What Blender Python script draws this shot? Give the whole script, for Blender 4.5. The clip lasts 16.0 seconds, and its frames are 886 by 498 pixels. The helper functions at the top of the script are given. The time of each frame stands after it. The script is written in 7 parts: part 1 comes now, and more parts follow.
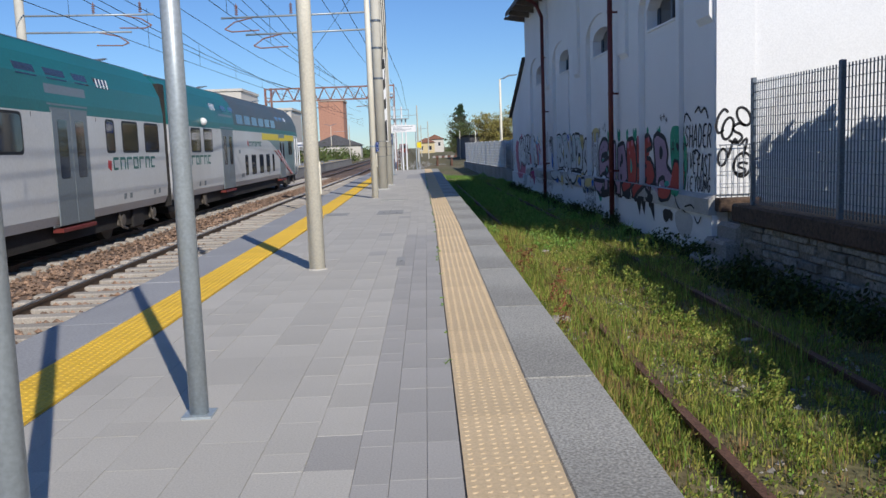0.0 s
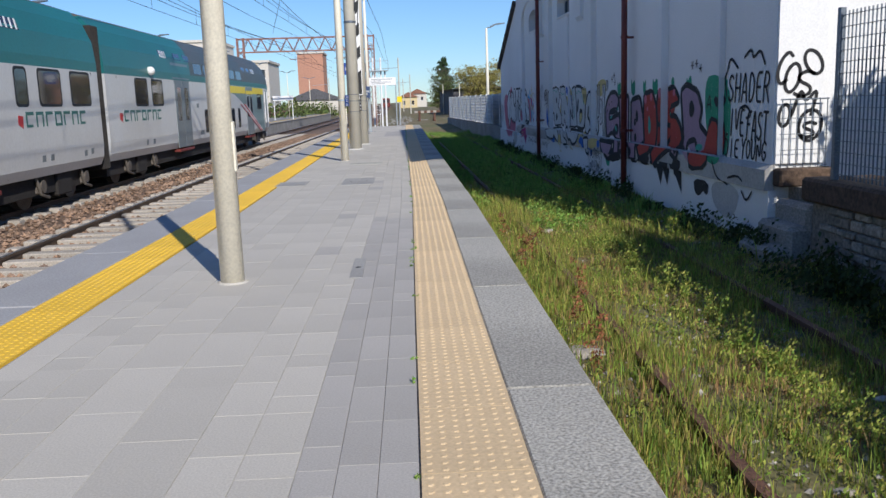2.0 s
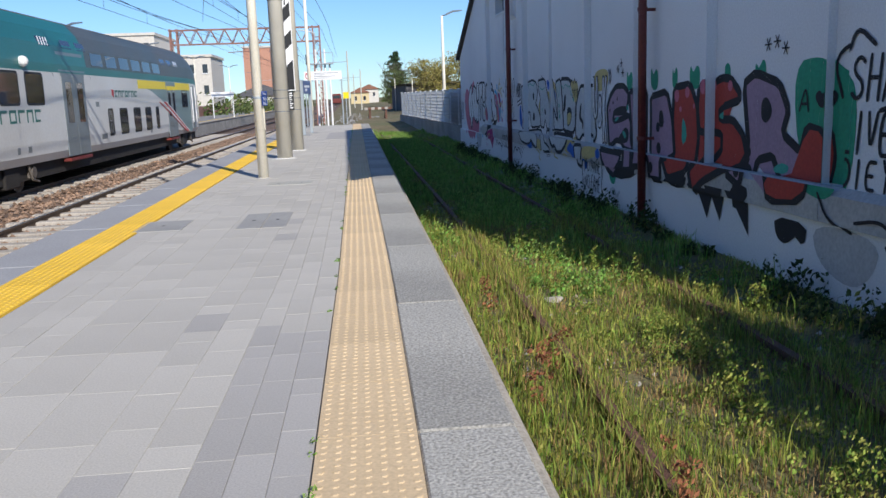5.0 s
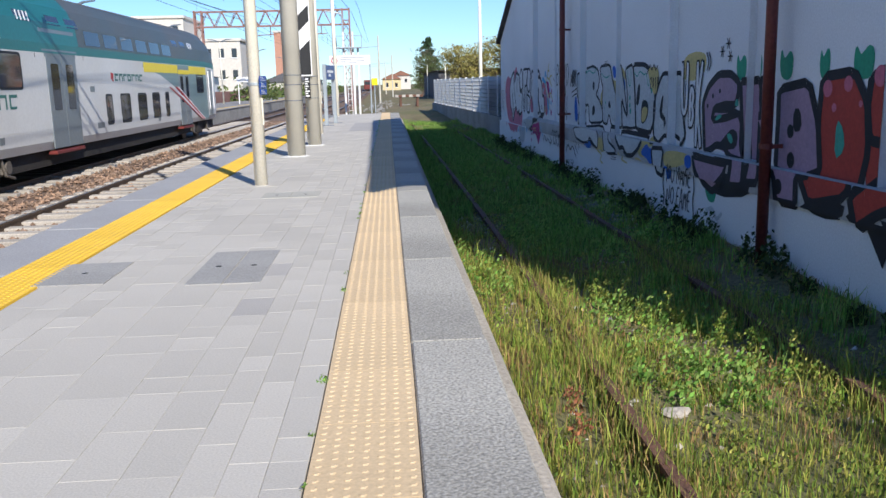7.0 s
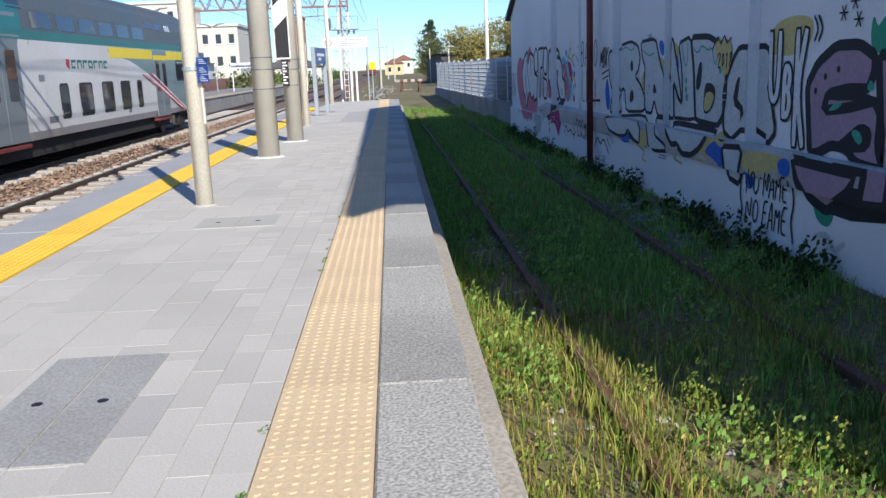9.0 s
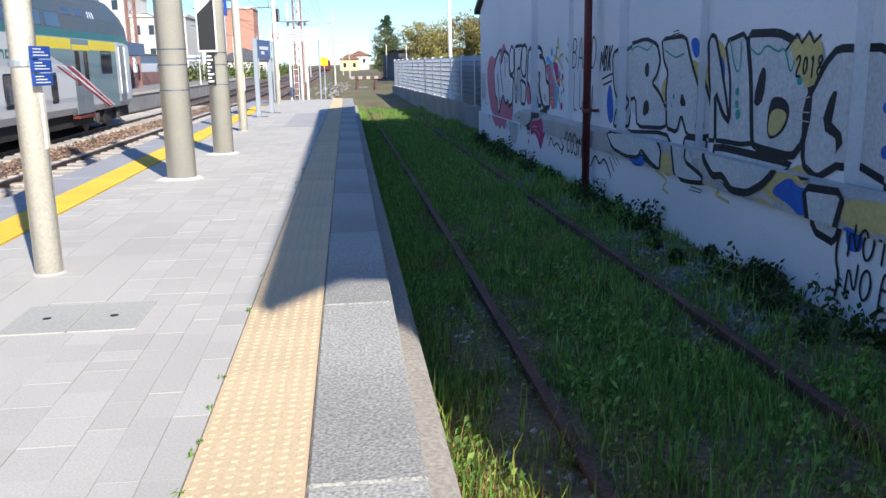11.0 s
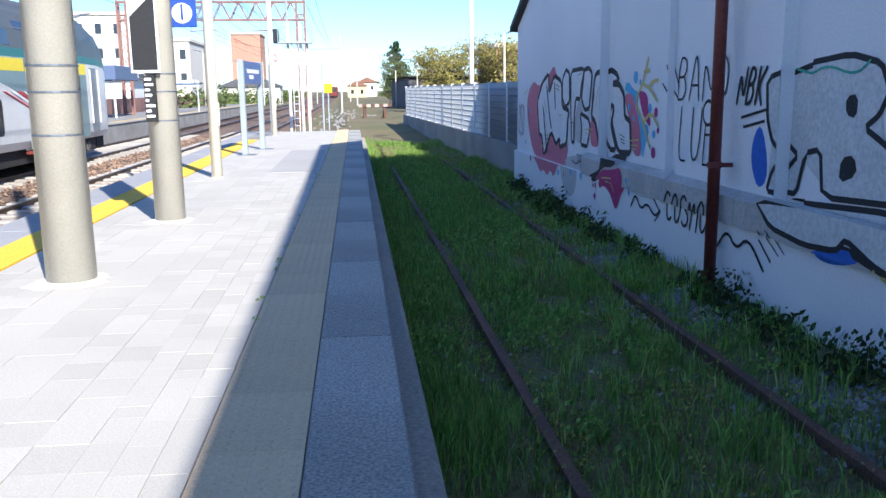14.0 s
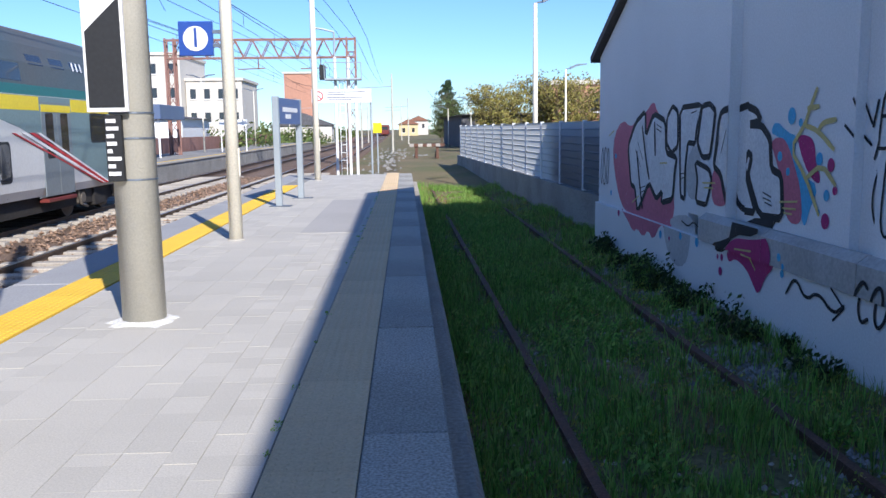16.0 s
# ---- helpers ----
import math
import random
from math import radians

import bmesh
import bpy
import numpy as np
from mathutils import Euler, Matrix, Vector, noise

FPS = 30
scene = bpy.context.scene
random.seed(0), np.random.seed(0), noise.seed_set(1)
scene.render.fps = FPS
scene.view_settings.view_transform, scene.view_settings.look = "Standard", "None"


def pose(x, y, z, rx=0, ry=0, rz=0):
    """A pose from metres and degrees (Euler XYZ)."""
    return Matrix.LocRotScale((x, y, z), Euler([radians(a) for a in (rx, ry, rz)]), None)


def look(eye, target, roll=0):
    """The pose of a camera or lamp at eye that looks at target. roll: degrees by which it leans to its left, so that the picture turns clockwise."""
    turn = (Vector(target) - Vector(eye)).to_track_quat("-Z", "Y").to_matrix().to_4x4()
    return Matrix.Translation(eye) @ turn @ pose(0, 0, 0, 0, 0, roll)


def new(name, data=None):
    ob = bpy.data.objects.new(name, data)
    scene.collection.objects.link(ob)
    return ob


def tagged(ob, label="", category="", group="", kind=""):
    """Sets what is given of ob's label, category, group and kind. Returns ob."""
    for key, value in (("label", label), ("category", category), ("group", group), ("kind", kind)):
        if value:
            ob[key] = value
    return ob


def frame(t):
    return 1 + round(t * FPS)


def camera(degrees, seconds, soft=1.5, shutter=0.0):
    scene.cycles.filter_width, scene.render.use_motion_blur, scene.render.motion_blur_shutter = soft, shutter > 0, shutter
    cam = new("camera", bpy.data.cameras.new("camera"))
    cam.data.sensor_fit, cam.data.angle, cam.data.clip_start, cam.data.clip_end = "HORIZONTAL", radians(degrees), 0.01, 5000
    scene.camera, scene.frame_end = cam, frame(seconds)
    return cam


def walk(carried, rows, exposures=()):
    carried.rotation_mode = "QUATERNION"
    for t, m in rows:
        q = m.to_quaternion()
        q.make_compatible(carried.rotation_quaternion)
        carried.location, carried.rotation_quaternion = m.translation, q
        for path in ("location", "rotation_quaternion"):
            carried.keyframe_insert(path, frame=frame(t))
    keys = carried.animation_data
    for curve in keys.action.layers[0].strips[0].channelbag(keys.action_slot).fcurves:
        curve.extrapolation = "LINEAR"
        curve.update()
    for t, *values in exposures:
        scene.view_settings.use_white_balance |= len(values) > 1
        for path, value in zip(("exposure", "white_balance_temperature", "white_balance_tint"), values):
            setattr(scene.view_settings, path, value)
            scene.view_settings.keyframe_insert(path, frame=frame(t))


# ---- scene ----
EXPOSURES = [(0.0, -0.05, 6500, 10), (1.5, 0.1, 6500, 10), (3.0, 0.12, 6500, 10), (5.5, 0.35, 6500, 10), (6.5, 0.5, 6500, 10), (8.0, 0.55, 6500, 10), (10.5, 0.76, 6492, 10), (11.5, 0.94, 6448, 10), (12.0, 1.0, 6440, 10), (13.0, 1.21, 6400, 10), (14.0, 1.19, 6280, 10), (14.5, 0.9, 6230, 11), (15.0, 0.72, 6250, 11), (16.0, 0.66, 6260, 12)]
cam = camera(55.3, 16.0)
PATH = [
    (0, (0.186, -1.318, 1.226), (0.257, 0.666, 0.986), -2.1),
    (0.5, (0.274, -0.634, 1.228), (0.398, 1.339, 0.926), -3.2),
    (1, (0.302, 0.076, 1.216), (0.433, 2.042, 0.87), -2.3),
    (1.5, (0.376, 0.834, 1.221), (0.52, 2.795, 0.858), -3.7),
    (2, (0.349, 1.583, 1.212), (0.456, 3.55, 0.867), -1.9),
    (2.5, (0.392, 2.315, 1.235), (0.511, 4.294, 0.969), -1.6),
    (3, (0.382, 3.065, 1.223), (0.528, 5.039, 0.938), -0.0),
    (3.2, (0.413, 3.337, 1.214), (0.626, 5.3, 0.899), -0.8),
    (5.3, (0.707, 6.456, 1.255), (0.907, 8.414, 0.895), -2.5),
    (5.5, (0.736, 6.748, 1.264), (0.875, 8.712, 0.912), -2.3),
    (6, (0.771, 7.471, 1.254), (0.925, 9.427, 0.865), -1.1),
    (6.5, (0.838, 8.237, 1.256), (1.01, 10.19, 0.861), -1.8),
    (7, (0.827, 8.978, 1.255), (0.97, 10.935, 0.869), -1.5),
    (7.5, (0.863, 9.7, 1.259), (0.96, 11.662, 0.886), -1.9),
    (8, (0.878, 10.387, 1.256), (0.999, 12.356, 0.924), -2.1),
    (8.2, (0.912, 10.673, 1.224), (1.041, 12.636, 0.867), -2.4),
    (10.3, (1.128, 13.634, 1.236), (1.277, 15.579, 0.796), -1.1),
    (10.5, (1.117, 13.913, 1.246), (1.256, 15.863, 0.826), 0.3),
    (11, (1.142, 14.603, 1.256), (1.378, 16.542, 0.825), -1.1),
    (11.5, (1.186, 15.29, 1.256), (1.424, 17.227, 0.819), -0.9),
    (12, (1.19, 15.885, 1.258), (1.432, 17.823, 0.825), -0.8),
    (12.5, (1.212, 16.566, 1.26), (1.456, 18.505, 0.835), -0.6),
    (13, (1.212, 17.237, 1.252), (1.486, 19.168, 0.812), -0.9),
    (13.5, (1.225, 17.958, 1.259), (1.438, 19.904, 0.851), 0.1),
    (14, (1.232, 18.692, 1.269), (1.457, 20.645, 0.899), -0.7),
    (14.5, (1.228, 19.413, 1.279), (1.381, 21.386, 0.988), 0.3),
    (15, (1.226, 20.111, 1.288), (1.362, 22.086, 1.0), 0.3),
    (15.5, (1.225, 20.769, 1.294), (1.355, 22.743, 0.999), 0.1),
    (16, (1.261, 21.429, 1.322), (1.372, 23.406, 1.04), -0.8),
]
walk(cam, [(t, look(eye, target, roll)) for t, eye, target, roll in PATH], exposures=EXPOSURES)

# world, sun and exposure
SUN_AZ, SUN_EL = radians(158.6), radians(33.8)
world = bpy.data.worlds.new("sky")
scene.world = world
world.use_nodes = True
wn = world.node_tree.nodes
sky = wn.new("ShaderNodeTexSky")
sky.sky_type, sky.sun_disc, sky.sun_elevation, sky.sun_rotation = "NISHITA", False, SUN_EL, SUN_AZ
sky.air_density, sky.dust_density, sky.ozone_density = 1.0, 0.0, 3.0
grade = wn.new("ShaderNodeMixRGB")
grade.blend_type, grade.inputs[0].default_value, grade.inputs[2].default_value = "MULTIPLY", 1.0, (0.67, 0.92, 1.30, 1)
world.node_tree.links.new(sky.outputs[0], grade.inputs[1])
world.node_tree.links.new(grade.outputs[0], wn["Background"].inputs[0])
wn["Background"].inputs[1].default_value = 0.084
sun_data = bpy.data.lights.new("sun", "SUN")
sun_data.energy, sun_data.angle, sun_data.color = 4.3, radians(0.55), (1.0, 0.95, 0.875)
sun = new("sun", sun_data)
sun.matrix_world = look((30 * math.sin(SUN_AZ), 30 * math.cos(SUN_AZ), 30 * math.tan(SUN_EL)), (0, 0, 0))


# ---- small tools ----
def mat(name, color, rough=0.7, metal=0.0, var=0.25, scale=6.0, fine=60.0, bump=0.2, stain=None, stain_amt=0.4, rand=0.0, island=False, tint=None):
    """A painted, mineral or plant surface with broad stains, fine grain and relief."""
    m = bpy.data.materials.new(name)
    m.use_nodes = True
    n, l = m.node_tree.nodes, m.node_tree.links
    b = n["Principled BSDF"]
    b.inputs["Roughness"].default_value, b.inputs["Metallic"].default_value = rough, metal
    geo = n.new("ShaderNodeTexCoord")

    def tex(s, detail):
        t = n.new("ShaderNodeTexNoise")
        t.inputs["Scale"].default_value, t.inputs["Detail"].default_value = s, detail
        l.new(geo.outputs["Object"], t.inputs["Vector"])
        return t
    big, small = tex(scale * 0.25, 4), tex(fine, 3)
    ramp = n.new("ShaderNodeValToRGB")
    ramp.color_ramp.elements[0].position, ramp.color_ramp.elements[1].position = 0.38, 0.68
    l.new(big.outputs[0], ramp.inputs[0])
    mix = n.new("ShaderNodeMixRGB")
    mix.inputs[1].default_value = (*color, 1)
    mix.inputs[2].default_value = (*(stain or [c * (1 - var) for c in color]), 1)
    k = n.new("ShaderNodeMath")
    k.operation, k.inputs[1].default_value = "MULTIPLY", stain_amt if stain else 0.7
    l.new(ramp.outputs[0], k.inputs[0])
    l.new(k.outputs[0], mix.inputs[0])
    val = n.new("ShaderNodeHueSaturation")
    l.new(mix.outputs[0], val.inputs["Color"])
    mr = n.new("ShaderNodeMapRange")
    mr.inputs[1].default_value, mr.inputs[2].default_value = 0.3, 0.7
    mr.inputs[3].default_value, mr.inputs[4].default_value = 1 - var, 1 + var
    l.new(small.outputs[0], mr.inputs[0])
    out = mr.outputs[0]
    if rand:
        src = n.new("ShaderNodeNewGeometry").outputs["Random Per Island"] if island else n.new("ShaderNodeObjectInfo").outputs["Random"]
        r2 = n.new("ShaderNodeMapRange")
        r2.inputs[3].default_value, r2.inputs[4].default_value = 1 - rand, 1 + rand
        l.new(src, r2.inputs[0])
        mul = n.new("ShaderNodeMath")
        mul.operation = "MULTIPLY"
        l.new(out, mul.inputs[0]), l.new(r2.outputs[0], mul.inputs[1])
        out = mul.outputs[0]
        if tint:
            mt = n.new("ShaderNodeMixRGB")
            mt.inputs[2].default_value = (*tint, 1)
            frac = n.new("ShaderNodeMath")
            frac.operation, frac.inputs[1].default_value = "MULTIPLY", 7.31
            fr = n.new("ShaderNodeMath")
            fr.operation = "FRACT"
            l.new(src, frac.inputs[0]), l.new(frac.outputs[0], fr.inputs[0]), l.new(fr.outputs[0], mt.inputs[0])
            l.new(mix.outputs[0], mt.inputs[1]), l.new(mt.outputs[0], val.inputs["Color"])
    l.new(out, val.inputs["Value"])
    l.new(val.outputs[0], b.inputs["Base Color"])
    if bump:
        bp = n.new("ShaderNodeBump")
        bp.inputs["Strength"].default_value, bp.inputs["Distance"].default_value = bump, 0.01
        l.new(small.outputs[0], bp.inputs["Height"])
        l.new(bp.outputs[0], b.inputs["Normal"])
    return m


def glass(name, color=(0.02, 0.025, 0.03), rough=0.05):
    m = bpy.data.materials.new(name)
    m.use_nodes = True
    b = m.node_tree.nodes["Principled BSDF"]
    b.inputs["Base Color"].default_value, b.inputs["Roughness"].default_value = (*color, 1), rough
    b.inputs["Specular IOR Level"].default_value = 0.7
    return m


def thing(name, label, category, at=(0, 0, 0), turn=0.0, group="", kind=""):
    e = new(name)
    e.empty_display_size = 0.1
    e.matrix_basis = pose(*at, 0, 0, turn)
    return tagged(e, label, category, group, kind)


def mesh_of(name, bm, material, smooth=False):
    me = bpy.data.meshes.new(name)
    bm.to_mesh(me)
    bm.free()
    for mm in (material if isinstance(material, (list, tuple)) else [material]):
        me.materials.append(mm)
    if smooth:
        me.polygons.foreach_set("use_smooth", [True] * len(me.polygons))
    return me


def part(name, bm, material, parent=None, label="", smooth=False):
    ob = new(name, mesh_of(name, bm, material, smooth))
    ob.parent = parent
    return tagged(ob, label)


def setting(name, bm, material, label, category, smooth=False):
    return tagged(part(name, bm, material, None, "", smooth), label, category, kind="structure")


def box(bm, x0, x1, y0, y1, z0, z1, bevel=0.0, m=None, mi=0):
    ret = bmesh.ops.create_cube(bm, size=1, matrix=Matrix.Translation(((x0 + x1) / 2, (y0 + y1) / 2, (z0 + z1) / 2)) @ Matrix.Diagonal((x1 - x0, y1 - y0, z1 - z0, 1)))
    vs = ret["verts"]
    if bevel:
        es = list({e for v in vs for e in v.link_edges})
        r = bmesh.ops.bevel(bm, geom=es, offset=bevel, segments=1, affect="EDGES")
        vs = list({v for f in r["faces"] for v in f.verts} | {v for v in vs if v.is_valid})
    if m is not None:
        bmesh.ops.transform(bm, matrix=m, verts=vs)
    if mi:
        for f in {f for v in vs for f in v.link_faces}:
            f.material_index = mi
    return vs


def rod(bm, p0, p1, r0, r1=None, n=10, caps=True):
    p0, p1 = Vector(p0), Vector(p1)
    d = p1 - p0
    m = Matrix.Translation((p0 + p1) / 2) @ d.to_track_quat("Z", "Y").to_matrix().to_4x4()
    return bmesh.ops.create_cone(bm, cap_ends=caps, segments=n, radius1=r0, radius2=r0 if r1 is None else r1, depth=d.length, matrix=m)["verts"]


def prism(bm, pts, x0, x1, axis="x"):
    """A flat outline, pushed out from x0 to x1 along an axis."""
    def put(a, b, c):
        return {"x": (c, a, b), "y": (a, c, b), "z": (a, b, c)}[axis]
    lo = [bm.verts.new(put(a, b, x0)) for a, b in pts]
    hi = [bm.verts.new(put(a, b, x1)) for a, b in pts]
    k = len(pts)
    fs = [bm.faces.new(lo), bm.faces.new(hi[::-1])]
    fs += [bm.faces.new((lo[i], hi[i], hi[(i + 1) % k], lo[(i + 1) % k])) for i in range(k)]
    bmesh.ops.recalc_face_normals(bm, faces=fs)
    return fs


def tube(bm, pts, r, n=6):
    for a, b in zip(pts, pts[1:]):
        rod(bm, a, b, r, n=n, caps=True)


# ---- lines along which the platform and the tracks bend ----
def P(y):
    """x of the beige strip's track-side edge on the platform."""
    return float(np.interp(y, (-30, 0, 6, 12, 19, 26, 39, 48, 90), (-0.2, 0.31, 0.43, 0.56, 0.65, 0.74, 0.93, 1.05, 1.6)))


def T(y):
    """How far the running tracks have bent to the right."""
    return float(np.interp(y, (-60, 0, 20, 30, 40, 60, 100, 300, 1500), (-0.9, -0.15, 0, 0.15, 0.4, 0.9, 1.4, 2.4, 6.0)))


def sweep(bm, prof, ys, off, close=True):
    """A cross-section of (x, z) points swept along y and shifted by off(y)."""
    rows = [[bm.verts.new((x + off(y), y, z)) for x, z in prof] for y in ys]
    k = len(prof)
    for a, b in zip(rows, rows[1:]):
        for i in range(k if close else k - 1):
            j = (i + 1) % k
            bm.faces.new((a[i], a[j], b[j], b[i]))
    if close:
        bm.faces.new(rows[0][::-1])
        bm.faces.new(rows[-1])
    bmesh.ops.recalc_face_normals(bm, faces=bm.faces[:])


def steps(a, b, d):
    k = max(1, round((b - a) / d))
    return [a + (b - a) * i / k for i in range(k + 1)]


RAIL = -0.60          # top of the rails
GROUND = -0.70        # the soil
END = 47.0            # the platform's far end
WALL = 4.72           # face of the white building

# ---- materials ----
M_paver = mat("paver_concrete", (0.495, 0.468, 0.42), 0.85, var=0.10, scale=3, fine=110, bump=0.2, rand=0.06)
M_paver_i = mat("paver_concrete_far", (0.495, 0.468, 0.42), 0.85, var=0.10, scale=3, fine=110, bump=0.2, rand=0.06, island=True)
M_paver_d = mat("paver_dark", (0.41, 0.39, 0.365), 0.85, var=0.12, scale=3, fine=120, bump=0.15, rand=0.07)
M_cope = mat("granite_coping", (0.415, 0.40, 0.36), 0.85, var=0.42, scale=2, fine=75, bump=0.5, rand=0.02)
M_cope_l = mat("coping_smooth", (0.34, 0.34, 0.35), 0.85, var=0.15, scale=4, fine=60, bump=0.15)
M_conc = mat("old_concrete", (0.30, 0.29, 0.27), 0.92, var=0.3, scale=4, fine=40, bump=0.5, stain=(0.10, 0.09, 0.08))
M_beige = mat("beige_tactile", (0.65, 0.49, 0.30), 0.75, var=0.10, scale=3, fine=70, bump=0.15, rand=0.05)
M_yellow = mat("yellow_tactile", (0.80, 0.50, 0.05), 0.7, var=0.12, scale=3, fine=70, bump=0.15, rand=0.05)
M_rail = mat("rail_steel", (0.10, 0.065, 0.045), 0.6, 0.3, var=0.3, scale=5, fine=40, bump=0.2)
M_rail_top = mat("rail_head", (0.35, 0.34, 0.33), 0.35, 0.9, var=0.1, scale=3, fine=30, bump=0.05)
M_rust = mat("rusty_rail", (0.15, 0.075, 0.05), 0.85, 0.1, var=0.4, scale=8, fine=60, bump=0.5)
M_sleeper = mat("sleeper_concrete", (0.42, 0.38, 0.33), 0.9, var=0.25, scale=6, fine=50, bump=0.3, rand=0.15)
M_ballast = mat("ballast_stone", (0.30, 0.19, 0.125), 0.95, var=0.35, scale=2, fine=40, bump=0.8, rand=0.45, island=True, tint=(0.20, 0.14, 0.105))
M_bed = mat("ballast_bed", (0.18, 0.12, 0.085), 0.95, var=0.5, scale=2, fine=25, bump=1.0)
M_soil = mat("soil_and_grass", (0.125, 0.125, 0.05), 0.95, var=0.4, scale=1.2, fine=25, bump=0.8, stain=(0.23, 0.155, 0.09), stain_amt=0.8)
M_white = mat("white_plaster", (0.80, 0.80, 0.80), 0.9, var=0.06, scale=1.5, fine=50, bump=0.12, stain=(0.66, 0.66, 0.66), stain_amt=0.5)
M_stone_band = mat("ledge_stone", (0.50, 0.49, 0.47), 0.9, var=0.14, scale=5, fine=30, bump=0.35, stain=(0.25, 0.23, 0.20))
M_pipe = mat("maroon_pipe", (0.16, 0.034, 0.03), 0.5, 0.2, var=0.2, scale=5, fine=30, bump=0.1)
M_roof = mat("roof_edge", (0.09, 0.075, 0.07), 0.8, var=0.3, scale=5, fine=30)
M_soffit = mat("soffit_wood", (0.20, 0.16, 0.13), 0.8, var=0.3, scale=5, fine=30)
M_glass = glass("dark_glass", (0.03, 0.035, 0.045))
M_cream = mat("cream_paint", (0.84, 0.79, 0.66), 0.55, var=0.10, scale=4, fine=50, bump=0.1, stain=(0.50, 0.46, 0.36))
M_galv = mat("galvanised_steel", (0.42, 0.47, 0.50), 0.45, 0.35, var=0.12, scale=8, fine=60, bump=0.05)
M_pillar = mat("pillar_concrete", (0.57, 0.54, 0.46), 0.85, var=0.07, scale=5, fine=70, bump=0.25, stain=(0.30, 0.29, 0.25))
M_black = mat("black_paint", (0.015, 0.016, 0.018), 0.6, var=0.2, scale=5, fine=40, bump=0.05)
M_panelw = mat("white_paint", (0.80, 0.80, 0.80), 0.5, var=0.05, scale=5, fine=40, bump=0.03)
M_blue = mat("sign_blue", (0.02, 0.07, 0.32), 0.4, var=0.1, scale=5, fine=40, bump=0.02)
def sheet(name, color):
    """Thin pale plastic sheet that lets sunlight through."""
    m = mat(name, color, 0.6, var=0.06, scale=2, fine=30, bump=0.05)
    n, l = m.node_tree.nodes, m.node_tree.links
    tr, mx = n.new("ShaderNodeBsdfTranslucent"), n.new("ShaderNodeMixShader")
    tr.inputs[0].default_value, mx.inputs[0].default_value = (0.97, 0.98, 0.98, 1), 0.46
    l.new(n["Principled BSDF"].outputs[0], mx.inputs[1]), l.new(tr.outputs[0], mx.inputs[2])
    l.new(mx.outputs[0], n["Material Output"].inputs[0])
    return m


M_sheet = sheet("pale_sheet", (0.035, 0.06, 0.10))
M_fence_w = mat("white_sheet", (0.72, 0.73, 0.74), 0.6, var=0.08, scale=2, fine=30, bump=0.1)
M_fence_d = mat("grey_metal_fence", (0.16, 0.19, 0.23), 0.5, 0.5, var=0.2, scale=6, fine=40, bump=0.1)
M_oldwall = mat("old_stone", (0.29, 0.265, 0.23), 0.95, var=0.4, scale=3, fine=25, bump=1.0, stain=(0.08, 0.07, 0.055), rand=0.3)
M_rustcap = mat("brown_cap", (0.10, 0.065, 0.045), 0.95, var=0.4, scale=3, fine=25, bump=0.8)
def leafy(name, color, tint, rand=0.5):
    """Thin leaves that glow a little when the light is behind them."""
    m = mat(name, color, 0.75, var=0.3, scale=1, fine=10, bump=0, rand=rand, island=True, tint=tint)
    n, l = m.node_tree.nodes, m.node_tree.links
    tr, mx = n.new("ShaderNodeBsdfTranslucent"), n.new("ShaderNodeMixShader")
    mx.inputs[0].default_value = 0.4
    l.new(n["Hue/Saturation/Value"].outputs[0] if "Hue/Saturation/Value" in n else n["Hue Saturation Value"].outputs[0], tr.inputs[0])
    l.new(n["Principled BSDF"].outputs[0], mx.inputs[1]), l.new(tr.outputs[0], mx.inputs[2])
    l.new(mx.outputs[0], n["Material Output"].inputs[0])
    return m


M_leaf = leafy("grass_blade", (0.18, 0.32, 0.045), (0.42, 0.38, 0.09))
# separate green for shaded grass, its colour raised to brighten the shade
M_leaf_d = leafy("grass_shade_lifted", (0.15, 0.35, 0.05), (0.31, 0.41, 0.11))
M_shrub = leafy("shrub_leaf", (0.04, 0.07, 0.018), (0.06, 0.085, 0.02))
M_wire = mat("wire", (0.03, 0.035, 0.04), 0.6, 0.5, var=0.1, bump=0)
M_gantry = mat("gantry_steel", (0.30, 0.16, 0.13), 0.8, 0.1, var=0.3, scale=6, fine=40, bump=0.2)

# ---- ground and track bed ----
def ground_height(x, y):
    z = GROUND + 0.05 * noise.noise((x * 0.5, y * 0.5, 0)) + 0.025 * noise.noise((x * 2.1, y * 2.1, 3))
    if x > 3.9:
        z += 0.12 * min(1, (x - 3.9) / 0.7)
    if y > 47.5:
        z += min(0.35, (y - 47.5) * 0.03)
    return z if abs(x) < 60 and -20 < y < 140 else GROUND + 0.2


bm = bmesh.new()
xs = [-3000, -800, -250, -100, -50, -25, -14, -9, -4, -2, 0, 1] + steps(1.3, 5.6, 0.25) + [6.5, 8, 12, 20, 40, 100, 300, 900, 3000]
ys = [-800, -200, -60, -25, -12] + steps(-6, 50, 0.4) + steps(52, 90, 3) + [110, 140, 200, 400, 900, 3000]
grid = [[bm.verts.new((x, y, ground_height(x, y) if x > 1 else GROUND - 0.2)) for x in xs] for y in ys]
for a, b in zip(grid, grid[1:]):
    for i in range(len(xs) - 1):
        bm.faces.new((a[i], a[i + 1], b[i + 1], b[i]))
ground = setting("ground", bm, M_soil, "soil with patchy grass and weeds", "ground", True)

bm = bmesh.new()
TY = steps(-30, 60, 2) + steps(65, 120, 5)[0:] + [150, 200, 300, 450, 700]
sweep(bm, [(-2.6, -1.2), (-2.6, -0.76), (-9.6, -0.76), (-9.9, -1.2)], TY, T)
setting("track_bed", bm, M_bed, "brown ballast bed under the running tracks", "ballast", True)


